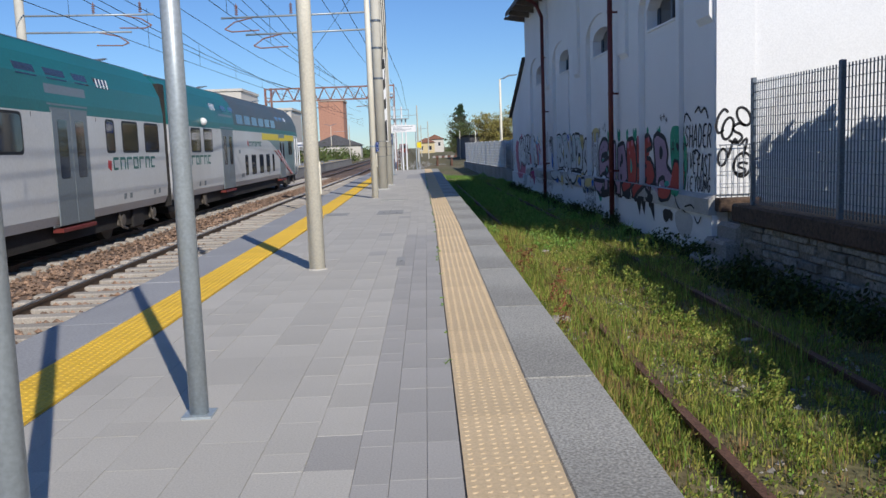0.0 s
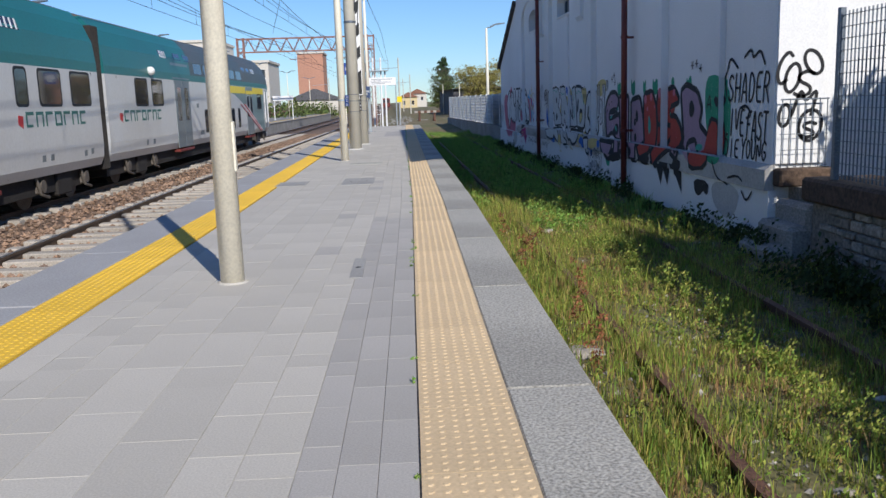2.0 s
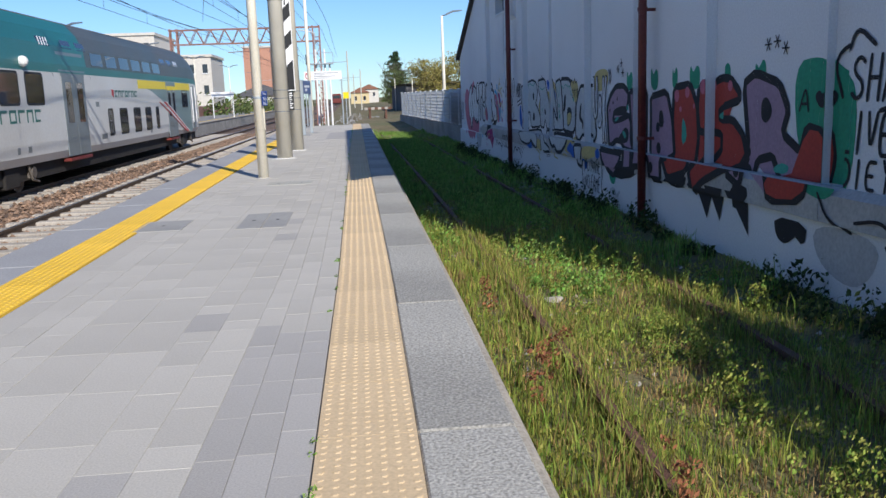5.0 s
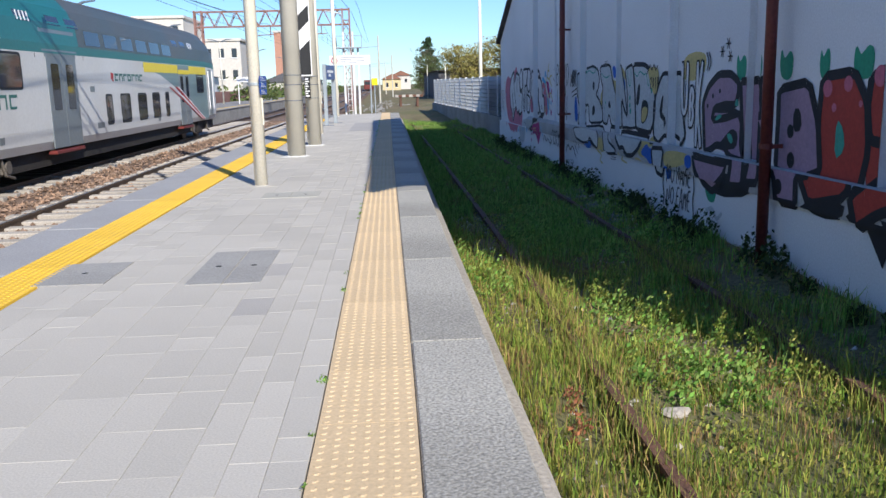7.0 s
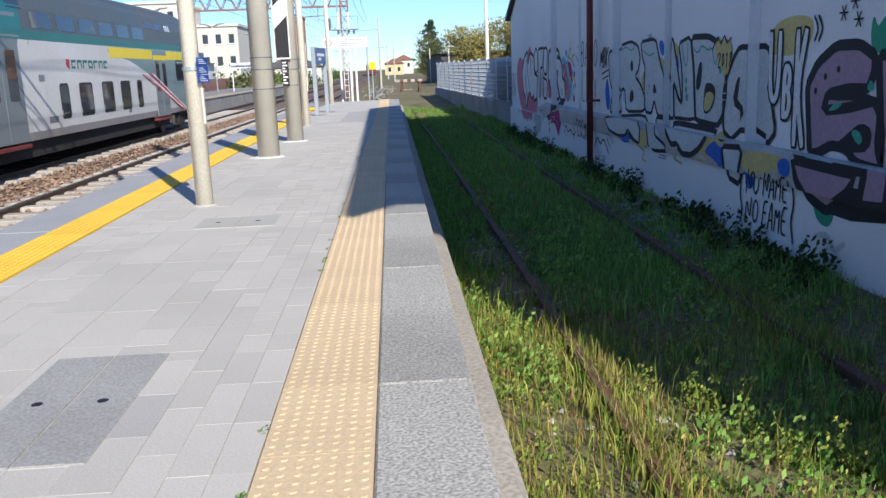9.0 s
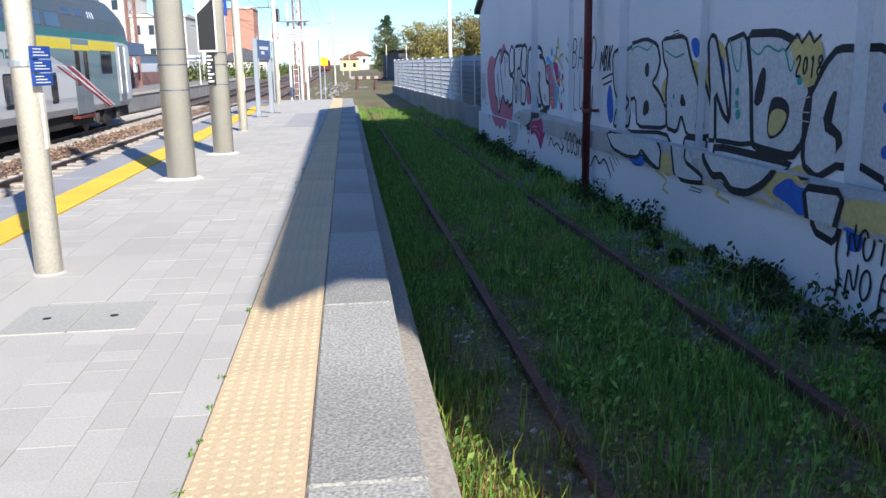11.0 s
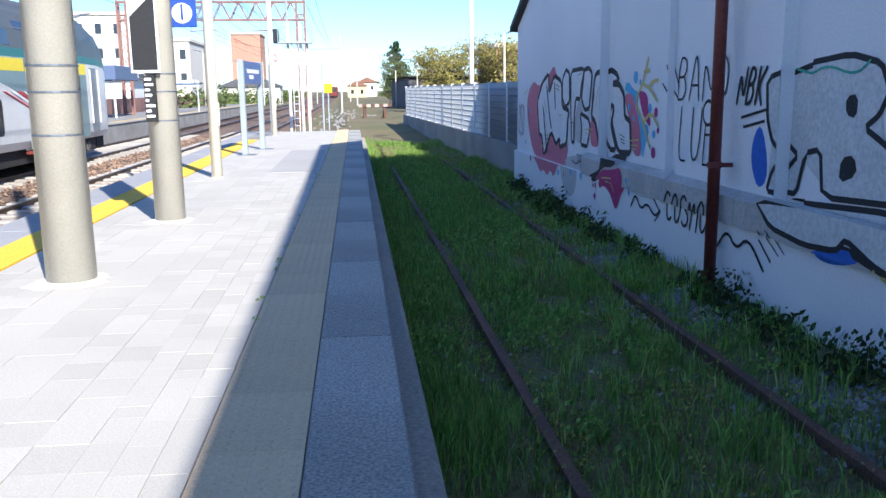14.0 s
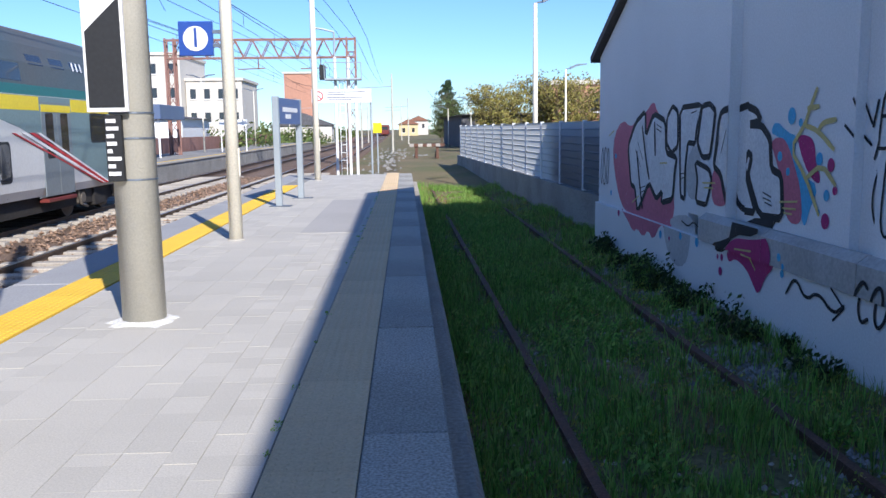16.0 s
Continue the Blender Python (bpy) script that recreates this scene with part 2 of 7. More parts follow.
def stones(name, x0, x1, y0, y1, z, count, size, material, label):
    rng = random.Random(7)
    verts, faces = [], []
    shape = [(1, 0, 0), (0.2, 0.9, 0.1), (-0.9, 0.3, 0), (-0.1, -0.95, 0.1), (0.1, 0.05, 0.75), (0, 0, -0.4)]
    tri = [(0, 1, 4), (1, 2, 4), (2, 3, 4), (3, 0, 4), (1, 0, 5), (2, 1, 5), (3, 2, 5), (0, 3, 5)]
    for _ in range(count):
        y = y0 + (y1 - y0) * rng.random() ** 1.5
        x = rng.uniform(x0, x1) + T(y)
        a, s, q = rng.uniform(0, 6.3), size * rng.uniform(0.6, 1.4), rng.uniform(0.6, 1.1)
        c, d, k, zz = math.cos(a), math.sin(a), len(verts), z + rng.uniform(-0.01, 0.03)
        verts += [(x + s * (u * c - v * d), y + s * (u * d + v * c) * q, zz + s * w) for u, v, w in shape]
        faces += [tuple(k + i for i in f) for f in tri]
    me = bpy.data.meshes.new(name)
    me.from_pydata(verts, [], faces)
    me.materials.append(material)
    return tagged(new(name, me), label, "ballast", kind="stuff")


stones("ballast_stones", -6.6, -2.7, 3, 60, -0.75, 14000, 0.05, M_ballast, "loose brown track ballast stones")

RAIL_PROF = [(-0.065, -0.16), (0.065, -0.16), (0.065, -0.145), (0.012, -0.125), (0.012, -0.04), (0.034, -0.03), (0.034, 0.0), (-0.034, 0.0), (-0.034, -0.03), (-0.012, -0.04), (-0.012, -0.125), (-0.065, -0.145)]


def rail_line(name, x, ys_, off, z, material, label, head=None):
    e = thing(name, label, "rail", kind="structure")
    bm = bmesh.new()
    sweep(bm, [(x + a, z + b) for a, b in RAIL_PROF], ys_, off)
    part("rail_body", bm, material, e)
    if head:
        bm = bmesh.new()
        sweep(bm, [(x - 0.03, z + 0.001), (x + 0.03, z + 0.001), (x + 0.03, z + 0.003), (x - 0.03, z + 0.003)], ys_, off)
        part("running_surface", bm, head, e, "bright worn running surface")
    return e


for axis in (-3.98, -7.66, -13.6):
    for side in (-0.752, 0.752):
        rail_line("rail", axis + side, TY, T, RAIL, M_rail, "brown steel running rail on ballast", M_rail_top)
bm = bmesh.new()
box(bm, -1.25, 1.25, -0.12, 0.12, -0.2, -0.10, 0.015)
me_sl = mesh_of("sleeper", bm, M_sleeper)
sl = thing("track_sleepers", "concrete sleepers half sunk in ballast", "sleeper", kind="structure")
for axis, y0, y1 in ((-3.98, -4, 62), (-7.66, 10, 60)):
    for y in steps(y0, y1, 0.6):
        o = new("sleeper", me_sl)
        o.parent, o.location = sl, (axis + T(y), y, RAIL + 0.02 + random.uniform(-0.012, 0.012))

# rusty siding, half hidden by weeds
def SID(y):
    return float(np.interp(y, (-10, 4, 13, 22, 30, 40, 80), (1.78, 1.97, 2.19, 2.30, 2.36, 2.42, 2.6)))


for dx in (0.0, 1.5):
    rail_line("siding_rail", dx, steps(-8, 69, 2), SID, RAIL - 0.01, M_rust, "rusty disused rail sunk in weeds")

# ---- platform ----
PY = steps(-14, END, 1.0)
plat = thing("platform", "grey paved station platform with concrete sides", "platform", kind="structure")
bm = bmesh.new()
sweep(bm, [(-2.9, -1.1), (0.70, -1.1), (0.70, -0.012), (-2.9, -0.012)], PY, P)
part("platform_body", bm, M_conc, plat)
bm = bmesh.new()
sweep(bm, [(0.70, -1.1), (0.90, -1.1), (0.90, -0.28), (0.87, -0.25), (0.70, -0.25)], PY, P)
part("footing", bm, mat("footing_concrete", (0.40, 0.365, 0.32), 0.92, var=0.25, scale=5, fine=40, bump=0.5, stain=(0.20, 0.18, 0.15)), plat, "rough concrete footing along the weedy side")


def slope(f, y):
    return math.degrees(math.atan2(f(y + 1) - f(y - 1), 2.0))


def shared(name, bm, material):
    return mesh_of(name, bm, material)


def row_of(me, name, parent, y0, y1, pitch, off, z=0.0, f=P, jitter=0.0):
    y = y0
    while y < y1:
        o = new(name, me)
        o.parent = parent
        o.matrix_basis = pose(off + f(y + pitch / 2), y + pitch / 2, z + random.uniform(-jitter, jitter), 0, 0, -slope(f, y + pitch / 2))
        y += pitch


# right coping slabs
bm = bmesh.new()
box(bm, -0.018, 0.355, -0.996, 0.993, -0.25, 0.002, 0.008)
row_of(shared("coping_slab", bm, M_cope), "coping_slab", plat, -13, END - 0.1, 2.0, 0.395, jitter=0.002)
# left coping
bm = bmesh.new()
box(bm, -0.50, -0.005, -0.996, 0.996, -0.20, 0.002, 0.01)
row_of(shared("edge_slab", bm, M_cope_l), "edge_slab", plat, -13, END - 0.1, 2.0, -2.43, jitter=0.002)


def tactile(material, pitch):
    bm = bmesh.new()
    box(bm, 0.002, 0.373, -pitch / 2 + 0.002, pitch / 2 - 0.002, -0.05, 0.004)
    nx, ny = 7, round(pitch / 0.055)
    for i in range(nx):
        for j in range(ny):
            cx, cy = 0.002 + 0.371 * (i + 0.5) / nx, -pitch / 2 + pitch * (j + 0.5) / ny
            lo = [bm.verts.new((cx + 0.016 * math.cos(a), cy + 0.016 * math.sin(a), 0.0035)) for a in (0, 1.05, 2.09, 3.14, 4.19, 5.24)]
            hi = [bm.verts.new((cx + 0.010 * math.cos(a), cy + 0.010 * math.sin(a), 0.0075)) for a in (0, 1.05, 2.09, 3.14, 4.19, 5.24)]
            bm.faces.new(hi)
            for k in range(6):
                bm.faces.new((lo[k], lo[(k + 1) % 6], hi[(k + 1) % 6], hi[k]))
    return bm


row_of(mesh_of("tactile_tile", tactile(M_beige, 0.60), M_beige), "tactile_tile", plat, -3, END, 0.60, 0.0)
row_of(mesh_of("yellow_tile", tactile(M_yellow, 0.60), M_yellow), "yellow_tile", plat, -1, 42.2, 0.60, -2.42)

# pavers between the two strips
rng = random.Random(3)
paver_me = {}


def paver(w, l, dark=False):
    key = (round(w, 3), round(l, 3), dark)
    if key not in paver_me:
        bm = bmesh.new()
        a, b, c = w / 2 - 0.0008, l / 2 - 0.0006, 0.0015
        lo = [bm.verts.new((x, y, -0.04)) for x, y in ((-a, -b), (a, -b), (a, b), (-a, b))]
        mid = [bm.verts.new((x, y, -c)) for x, y in ((-a, -b), (a, -b), (a, b), (-a, b))]
        hi = [bm.verts.new((x, y, 0)) for x, y in ((-a + c, -b + c), (a - c, -b + c), (a - c, b - c), (-a + c, b - c))]
        bm.faces.new(hi)
        for p, q in ((lo, mid), (mid, hi)):
            for i in range(4):
                bm.faces.new((p[i], p[(i + 1) % 4], q[(i + 1) % 4], q[i]))
        paver_me[key] = mesh_of("paver", bm, M_paver_d if dark else M_paver)
    return paver_me[key]


cols = [(-2.02, 0.20), (-1.82, 0.20), (-1.62, 0.20), (-1.42, 0.30), (-1.12, 0.30), (-0.82, 0.20), (-0.62, 0.20), (-0.42, 0.14), (-0.28, 0.14), (-0.14, 0.135)]
far_v, far_f = [], []
count = 0
for ci, (x0, w) in enumerate(cols[::-1]):
    l = 0.60 if w >= 0.3 else 0.40
    y = -3 - rng.random() * l
    while y < END - l:
        ln = (l if rng.random() > 0.2 else l / 2) * (0.62 if y > 15.4 and w < 0.3 else 1)
        cy = y + ln / 2
        z = rng.uniform(-0.0007, 0.0007) * (2.2 if y > 15.4 else 1)
        if 0.5 < cy < 15.5 and count < 300 and (x0 > -0.9 or cy > 4):
            o = new("paver", paver(w, ln, (w < 0.15 and cy < 10.5) or rng.random() < 0.012))
            o.parent, o.matrix_basis = plat, pose(x0 + w / 2 + P(cy), cy, z, 0, 0, -slope(P, cy))
            count += 1
        else:
            k = len(far_v)
            g, h, s = w / 2 - 0.0012, ln / 2 - 0.0008, math.radians(slope(P, cy))
            cx = x0 + w / 2 + P(cy)
            pts = [(cx + a + b * s, cy + b - a * s) for a, b in ((-g, -h), (g, -h), (g, h), (-g, h))]
            far_v += [(px, py, -0.03) for px, py in pts] + [(px, py, z) for px, py in pts]
            far_f += [(k + 4, k + 5, k + 6, k + 7)] + [(k + i, k + (i + 1) % 4, k + 4 + (i + 1) % 4, k + 4 + i) for i in range(4)]
        y += ln
me = bpy.data.meshes.new("paving")
me.from_pydata(far_v, [], far_f)
me.materials.append(M_paver_i)
o = tagged(new("paving", me), "the other grey concrete pavers", kind="stuff")
o.parent = plat

# ---- the white building ----
bld = thing("wall_building", "long white plastered railway building with graffiti along its foot", "building", kind="structure")
Y0, YM, YE, EAVE = 11.17, 31.2, 35.6, 5.95
BAYS = (13.92, 18.83, 23.84, 28.70)
REC, GROOVE = 0.04, 0.12
INNER, OUTER = 0.98, 1.38
WIN = [(c - 0.86, c + 0.86) for c in (13.98, 18.66, 23.3, 27.9)]
SILL, SPRING, CROWN = 3.24, 3.62, 3.84


def pierced(bm, x0, x1, a, b, z0, z1):
    """A slab of wall from a to b with arched window openings cut through it."""
    prev = a
    for wa, wb in WIN:
        if wb < a or wa > b:
            continue
        lo, hi, mid, half = max(a, wa), min(b, wb), (wa + wb) / 2, (wb - wa) / 2
        if lo > prev:
            box(bm, x0, x1, prev, lo, z0, z1)
        box(bm, x0, x1, lo, hi, z0, SILL)
        ys_ = [lo + (hi - lo) * i / 10 for i in range(11)]
        head = [(y, SPRING + (CROWN - SPRING) * math.sqrt(max(0, 1 - ((y - mid) / half) ** 2))) for y in ys_]
        prism(bm, [(lo, z1)] + head + [(hi, z1)], x0, x1)
        prev = hi
    if b > prev:
        box(bm, x0, x1, prev, b, z0, z1)


bm = bmesh.new()      # back layer, with the window openings
x0, x1 = WALL + GROOVE, WALL + 0.4
pierced(bm, x0, x1, Y0 + 0.38, YM, -1.0, EAVE)
box(bm, 10.0, 10.4, Y0 + 0.4, YE, -1.0, EAVE)
box(bm, x1, 10.0, YM - 0.4, YM, -1.0, EAVE)
part("wall_core", bm, M_white, bld)
for c in BAYS:
    bm = bmesh.new()
    pierced(bm, WALL + REC, WALL + GROOVE, c - INNER, c + INNER, 0.3, EAVE - 1.2)
    part("bay_panel", bm, M_white, bld)
# hidden volume, added so its shadow darkens the sheet fence's near end
bm = bmesh.new()
box(bm, 6.7, 9.95, YM + 0.05, YE - 0.05, -1.0, 5.3)
part("rear_block", bm, M_white, bld)
# unseen wall, added to keep skylight off the sheet fence's back
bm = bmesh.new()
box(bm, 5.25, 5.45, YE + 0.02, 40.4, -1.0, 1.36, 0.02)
part("yard_wall", bm, M_conc, bld, "added unseen low grey wall shielding the sheet fence from skylight")
bm = bmesh.new()
prism(bm, [(YM, -1.0), (YE, -1.0), (YE, 2.45), (YM, 4.35)], WALL, 10.0)
part("lean_to_wall", bm, M_white, bld)
bm = bmesh.new()
prism(bm, [(YM, 4.36), (YE + 0.2, 2.38), (YE + 0.22, 2.48), (YM, 4.48)], WALL - 0.12, 10.2)
part("lean_to_roof", bm, M_roof, bld, "dark edged lean-to roof")
bm = bmesh.new()      # near end wall, sunlit
box(bm, WALL, 10.4, Y0 - 0.02, Y0 + 0.38, -1.0, EAVE + 0.02)
prism(bm, [(WALL, EAVE), (10.4, EAVE), (7.5, 8.2)], Y0, Y0 + 0.35, "y")
part("end_wall", bm, M_white, bld)
bm = bmesh.new()      # raised strips between the arched bays
prev = Y0 + 0.38
for c in BAYS:
    box(bm, WALL, WALL + GROOVE, prev, c - OUTER, 0.3, EAVE)
    prev = c + OUTER
    arch = [(c - OUTER, EAVE), (c - OUTER, 3.62)] + [(c - OUTER * math.cos(a), 3.62 + 0.55 * math.sin(a)) for a in [math.pi * i / 10 for i in range(1, 10)]] + [(c + OUTER, 3.62), (c + OUTER, EAVE)]
    prism(bm, arch, WALL, WALL + GROOVE)
box(bm, WALL, WALL + GROOVE, prev, YM, 0.3, EAVE)
part("pilasters", bm, M_white, bld)
for y in (11.5, 16.33, 21.2, 26.1):
    bm = bmesh.new()
    prism(bm, [(WALL - 0.07, 3.0), (WALL, 2.9), (WALL, EAVE - 0.05), (WALL - 0.07, EAVE - 0.05)], y - 0.3, y + 0.3, "y")
    part("corbel_strip", bm, M_white, bld)
bm = bmesh.new()
box(bm, WALL + 0.01, 5.30, Y0 - 0.06, Y0 - 0.02, 0.37, EAVE)
part("corner_pier", bm, M_white, bld)
bm = bmesh.new()
box(bm, WALL - 0.06, WALL + 0.05, Y0 - 0.06, YE, -1.0, 0.06)
part("plinth", bm, M_white, bld)
bm = bmesh.new()
for y in steps(Y0 - 0.05, 30.6, 1.62)[:-1]:
    prism(bm, [(WALL - 0.10, 0.06), (WALL + 0.02, 0.06), (WALL + 0.02, 0.36), (WALL - 0.02, 0.36), (WALL - 0.10, 0.30)], y + 0.004, y + 1.616, "y")
part("stone_ledge", bm, M_stone_band, bld, "weathered stone course along the wall's foot")
for a, b in WIN:
    e = part("window", bmesh.new(), M_glass, bld)
    xg = WALL + 0.27
    bm = bmesh.new()
    box(bm, xg, xg + 0.01, a, b, SILL, CROWN)
    part("pane", bm, M_glass, e)
    for yy in (a + 0.02, (a + b) / 2, b - 0.02):
        bm = bmesh.new()
        box(bm, xg - 0.03, xg + 0.03, yy - 0.03, yy + 0.03, SILL, CROWN)
        part("frame", bm, M_fence_d, e)
    bm = bmesh.new()
    prism(bm, [(WALL + REC - 0.03, SILL - 0.04), (xg, SILL - 0.04), (xg, SILL + 0.06), (WALL + REC - 0.03, SILL)], a, b, "y")
    part("sill", bm, M_white, e)
bm = bmesh.new()
prism(bm, [(3.97, EAVE - 0.03), (3.97, EAVE + 0.12), (7.5, 8.55), (11.1, EAVE + 0.12), (11.1, EAVE - 0.05), (7.5, 8.35)], 10.65, YM - 0.35, "y")
part("main_roof", bm, M_roof, bld, "tiled roof with a deep overhanging eave")
bm = bmesh.new()
for y in steps(Y0 + 0.3, YM - 0.1, 1.15):
    prism(bm, [(3.95, EAVE - 0.08), (WALL, EAVE - 0.2), (WALL, EAVE + 0.3), (3.95, EAVE - 0.02)], y - 0.05, y + 0.05, "y")
part("rafter_ends", bm, M_soffit, bld)
for i, py in enumerate((16.9, 26.0)):
    e = thing("downpipe", "maroon painted metal downpipe fixed to the white wall", "pipe", group="downpipes")
    bm = bmesh.new()
    rod(bm, (WALL - 0.17, py, -0.62), (WALL - 0.17, py, EAVE - 0.75), 0.055, n=12)
    tube(bm, [(WALL - 0.17, py, EAVE - 0.76), (WALL - 0.35, py, EAVE - 0.35), (WALL - 0.75, py, EAVE - 0.12)], 0.055, 12)
    part("pipe", bm, M_pipe, e, smooth=True)
    for z in (0.55, 2.2, 3.9):
        bm = bmesh.new()
        rod(bm, (WALL - 0.17, py, z), (WALL - 0.17, py, z + 0.05), 0.066, n=12)
        box(bm, WALL - 0.12, WALL, py - 0.015, py + 0.015, z, z + 0.04)
        part("bracket", bm, M_pipe, e)


# ---- poles ----
M_mortar = mat("white_mortar", (0.70, 0.69, 0.66), 0.9, var=0.2, scale=8, fine=60, bump=0.5)


def lamp_pole(x, y, h, r0=0.085, r1=0.06, lean=0.0):
    e = thing("lamp_post", "cream painted round steel platform post", "post", (x, y, 0), group="platform posts")
    bm = bmesh.new()
    rod(bm, (0, 0, -0.02), (lean * h, 0, h), r0, r1, 16)
    part("shaft", bm, M_cream, e, smooth=True)
    bm = bmesh.new()
    rod(bm, (0, 0, 0), (0, 0, 0.012), r0 + 0.025, r0 + 0.012, 16)
    part("base_collar", bm, M_paver, e, "cement collar")
    bm = bmesh.new()
    box(bm, 0.062, 0.088, -0.03, 0.03, 0.78, 1.12, 0.006)
    part("cover_plate", bm, M_cream, e)
    return e


for x, y, h in ((-0.82, 7.5, 6.5), (-0.705, 20.08, 6.5), (-0.70, 31.9, 6.5), (-0.78, 44.2, 6.5)):
    lamp_pole(x, y, h)


pq = thing("platform_plaque", "stack of three small blue notice plates on the cream post", "sign", (-0.60, 20.05, 1.16), 72)
for i in range(3):
    bm = bmesh.new()
    box(bm, -0.09, 0.09, -0.008, 0.008, i * 0.08 + 0.004, i * 0.08 + 0.076, 0.002)
    pl = part("plate", bm, M_blue, pq)
    for k in range(3):
        bm = bmesh.new()
        box(bm, -0.075, 0.06 - 0.03 * k, -0.0105, -0.0085, i * 0.08 + 0.02 + k * 0.018, i * 0.08 + 0.026 + k * 0.018)
        part("text_bar", bm, M_panelw, pl)
bm = bmesh.new()
rod(bm, (-0.004, 0.109, 0.12), (-0.004, 0.109, 0.155), 0.09, n=16)
part("clamp", bm, M_galv, pq)


def pillar(x, y, r, h, label):
    e = thing("catenary_pillar", label, "pillar", (x, y, 0), group="concrete pillars")
    bm = bmesh.new()
    rod(bm, (0, 0, -0.02), (0, 0, h), r, r * 0.78, 24)
    part("shaft", bm, M_pillar, e, smooth=True)
    for z in (1.0, 1.28, 1.45):
        bm = bmesh.new()
        rod(bm, (0, 0, z), (0, 0, z + 0.012), r * 1.0, r * 0.995, 24)
        part("wire_band", bm, M_fence_d, e)
    bm = bmesh.new()
    rod(bm, (0, 0, 0), (0, 0, 0.022), r + 0.085, r + 0.02, 23)
    for v in bm.verts:
        q = 1 + 0.5 * noise.noise(Vector((v.co.x * 9 + x, v.co.y * 9 + y, 0.3))) if v.co.z < 0.01 else 1
        v.co.x, v.co.y = v.co.x * q, v.co.y * q
    part("mortar_collar", bm, M_mortar, e, "pale mortar collar")
    return e


pillar(-0.66, 24.65, 0.165, 8.5, "round grey concrete catenary pillar on the platform")
pillar(-0.53, 27.42, 0.15, 7.5, "round concrete pillar carrying a striped panel")

# the galvanised hoop the walk starts beside
hoop = thing("steel_hoop", "tall galvanised steel tube hoop set in the paving", "hoop")
for x, y in ((-0.93, 0.93), (-0.86, 2.63)):
    bm = bmesh.new()
    rod(bm, (x, y, -0.02), (x, y, 3.0), 0.045, n=16)
    part("upright", bm, M_galv, hoop, smooth=True)
    bm = bmesh.new()
    box(bm, x - 0.07, x + 0.07, y - 0.07, y + 0.07, 0, 0.012)
    part("base_plate", bm, M_galv, hoop)
bm = bmesh.new()
rod(bm, (-0.933, 0.89, 3.0), (-0.858, 2.67, 3.0), 0.045, n=16)
part("crossbar", bm, M_galv, hoop, smooth=True)


# ---- standing train on the second track ----
M_twhite = mat("train_white", (0.62, 0.63, 0.63), 0.4, var=0.05, scale=1.5, fine=20, bump=0.02, stain=(0.48, 0.46, 0.43), stain_amt=0.5)
M_teal = mat("train_teal", (0.012, 0.16, 0.16), 0.4, var=0.10, scale=1.5, fine=20, bump=0.02, stain=(0.02, 0.11, 0.11))
M_troof = mat("train_roof", (0.115, 0.105, 0.095), 0.7, var=0.2, scale=2, fine=20, bump=0.1)
M_tdoor = mat("train_door_grey", (0.20, 0.23, 0.25), 0.4, 0.2, var=0.08, scale=2, fine=20, bump=0.02)
M_tgrey = mat("train_grey_green", (0.17, 0.25, 0.26), 0.4, var=0.08, scale=2, fine=20, bump=0.02)
M_tyellow = mat("train_yellow", (0.80, 0.62, 0.01), 0.4, var=0.06, scale=2, fine=20, bump=0.02)
M_step = mat("step_red", (0.16, 0.025, 0.02), 0.6, var=0.2, scale=4, fine=30, bump=0.1)
M_tred = mat("train_red", (0.50, 0.02, 0.025), 0.45, var=0.1, scale=2, fine=20, bump=0.02)
M_dark = mat("underframe", (0.025, 0.022, 0.02), 0.8, var=0.4, scale=3, fine=30, bump=0.3)
M_axle = mat("axle_box", (0.16, 0.14, 0.12), 0.7, 0.4, var=0.3, scale=6, fine=30, bump=0.2)
M_logo = mat("logo_green", (0.02, 0.13, 0.11), 0.4, var=0.05, bump=0)
M_tup = mat("train_grey_upper", (0.075, 0.10, 0.11), 0.5, var=0.15, scale=2, fine=20, bump=0.03, stain=(0.12, 0.10, 0.085))
HALF = 1.38
SIDE = [(1.28, 0.04), (1.36, 0.22), (HALF, 0.5), (HALF, 2.10), (HALF, 2.30), (1.33, 2.75), (1.18, 3.12), (0.92, 3.42), (0.45, 3.58), (0.0, 3.62)]


def side_x(z):
    return float(np.interp(z, [p[1] for p in SIDE], [p[0] for p in SIDE]))


def shell(parent, name, i0, i1, stations, material, label=""):
    bm = bmesh.new()
    for s in (1, -1):
        rows = [[bm.verts.new((s * x * kx, y, z if z < 1.5 else 1.5 + (z - 1.5) * kz)) for x, z in SIDE[i0:i1 + 1]] for y, kx, kz in stations]
        for a, b in zip(rows, rows[1:]):
            for i in range(len(a) - 1):
                bm.faces.new((a[i], a[i + 1], b[i + 1], b[i]))
    for e in (stations[0], stations[-1]):
        y, kx, kz = e
        ring = [bm.verts.new((s * x * kx, y, z if z < 1.5 else 1.5 + (z - 1.5) * kz)) for s, seq in ((1, SIDE[i0:i1 + 1]), (-1, SIDE[i0:i1 + 1][::-1])) for x, z in seq]
        bm.faces.new(ring)
    bmesh.ops.remove_doubles(bm, verts=bm.verts[:], dist=0.0005)
    bmesh.ops.recalc_face_normals(bm, faces=bm.faces[:])
    return part(name, bm, material, parent, label)


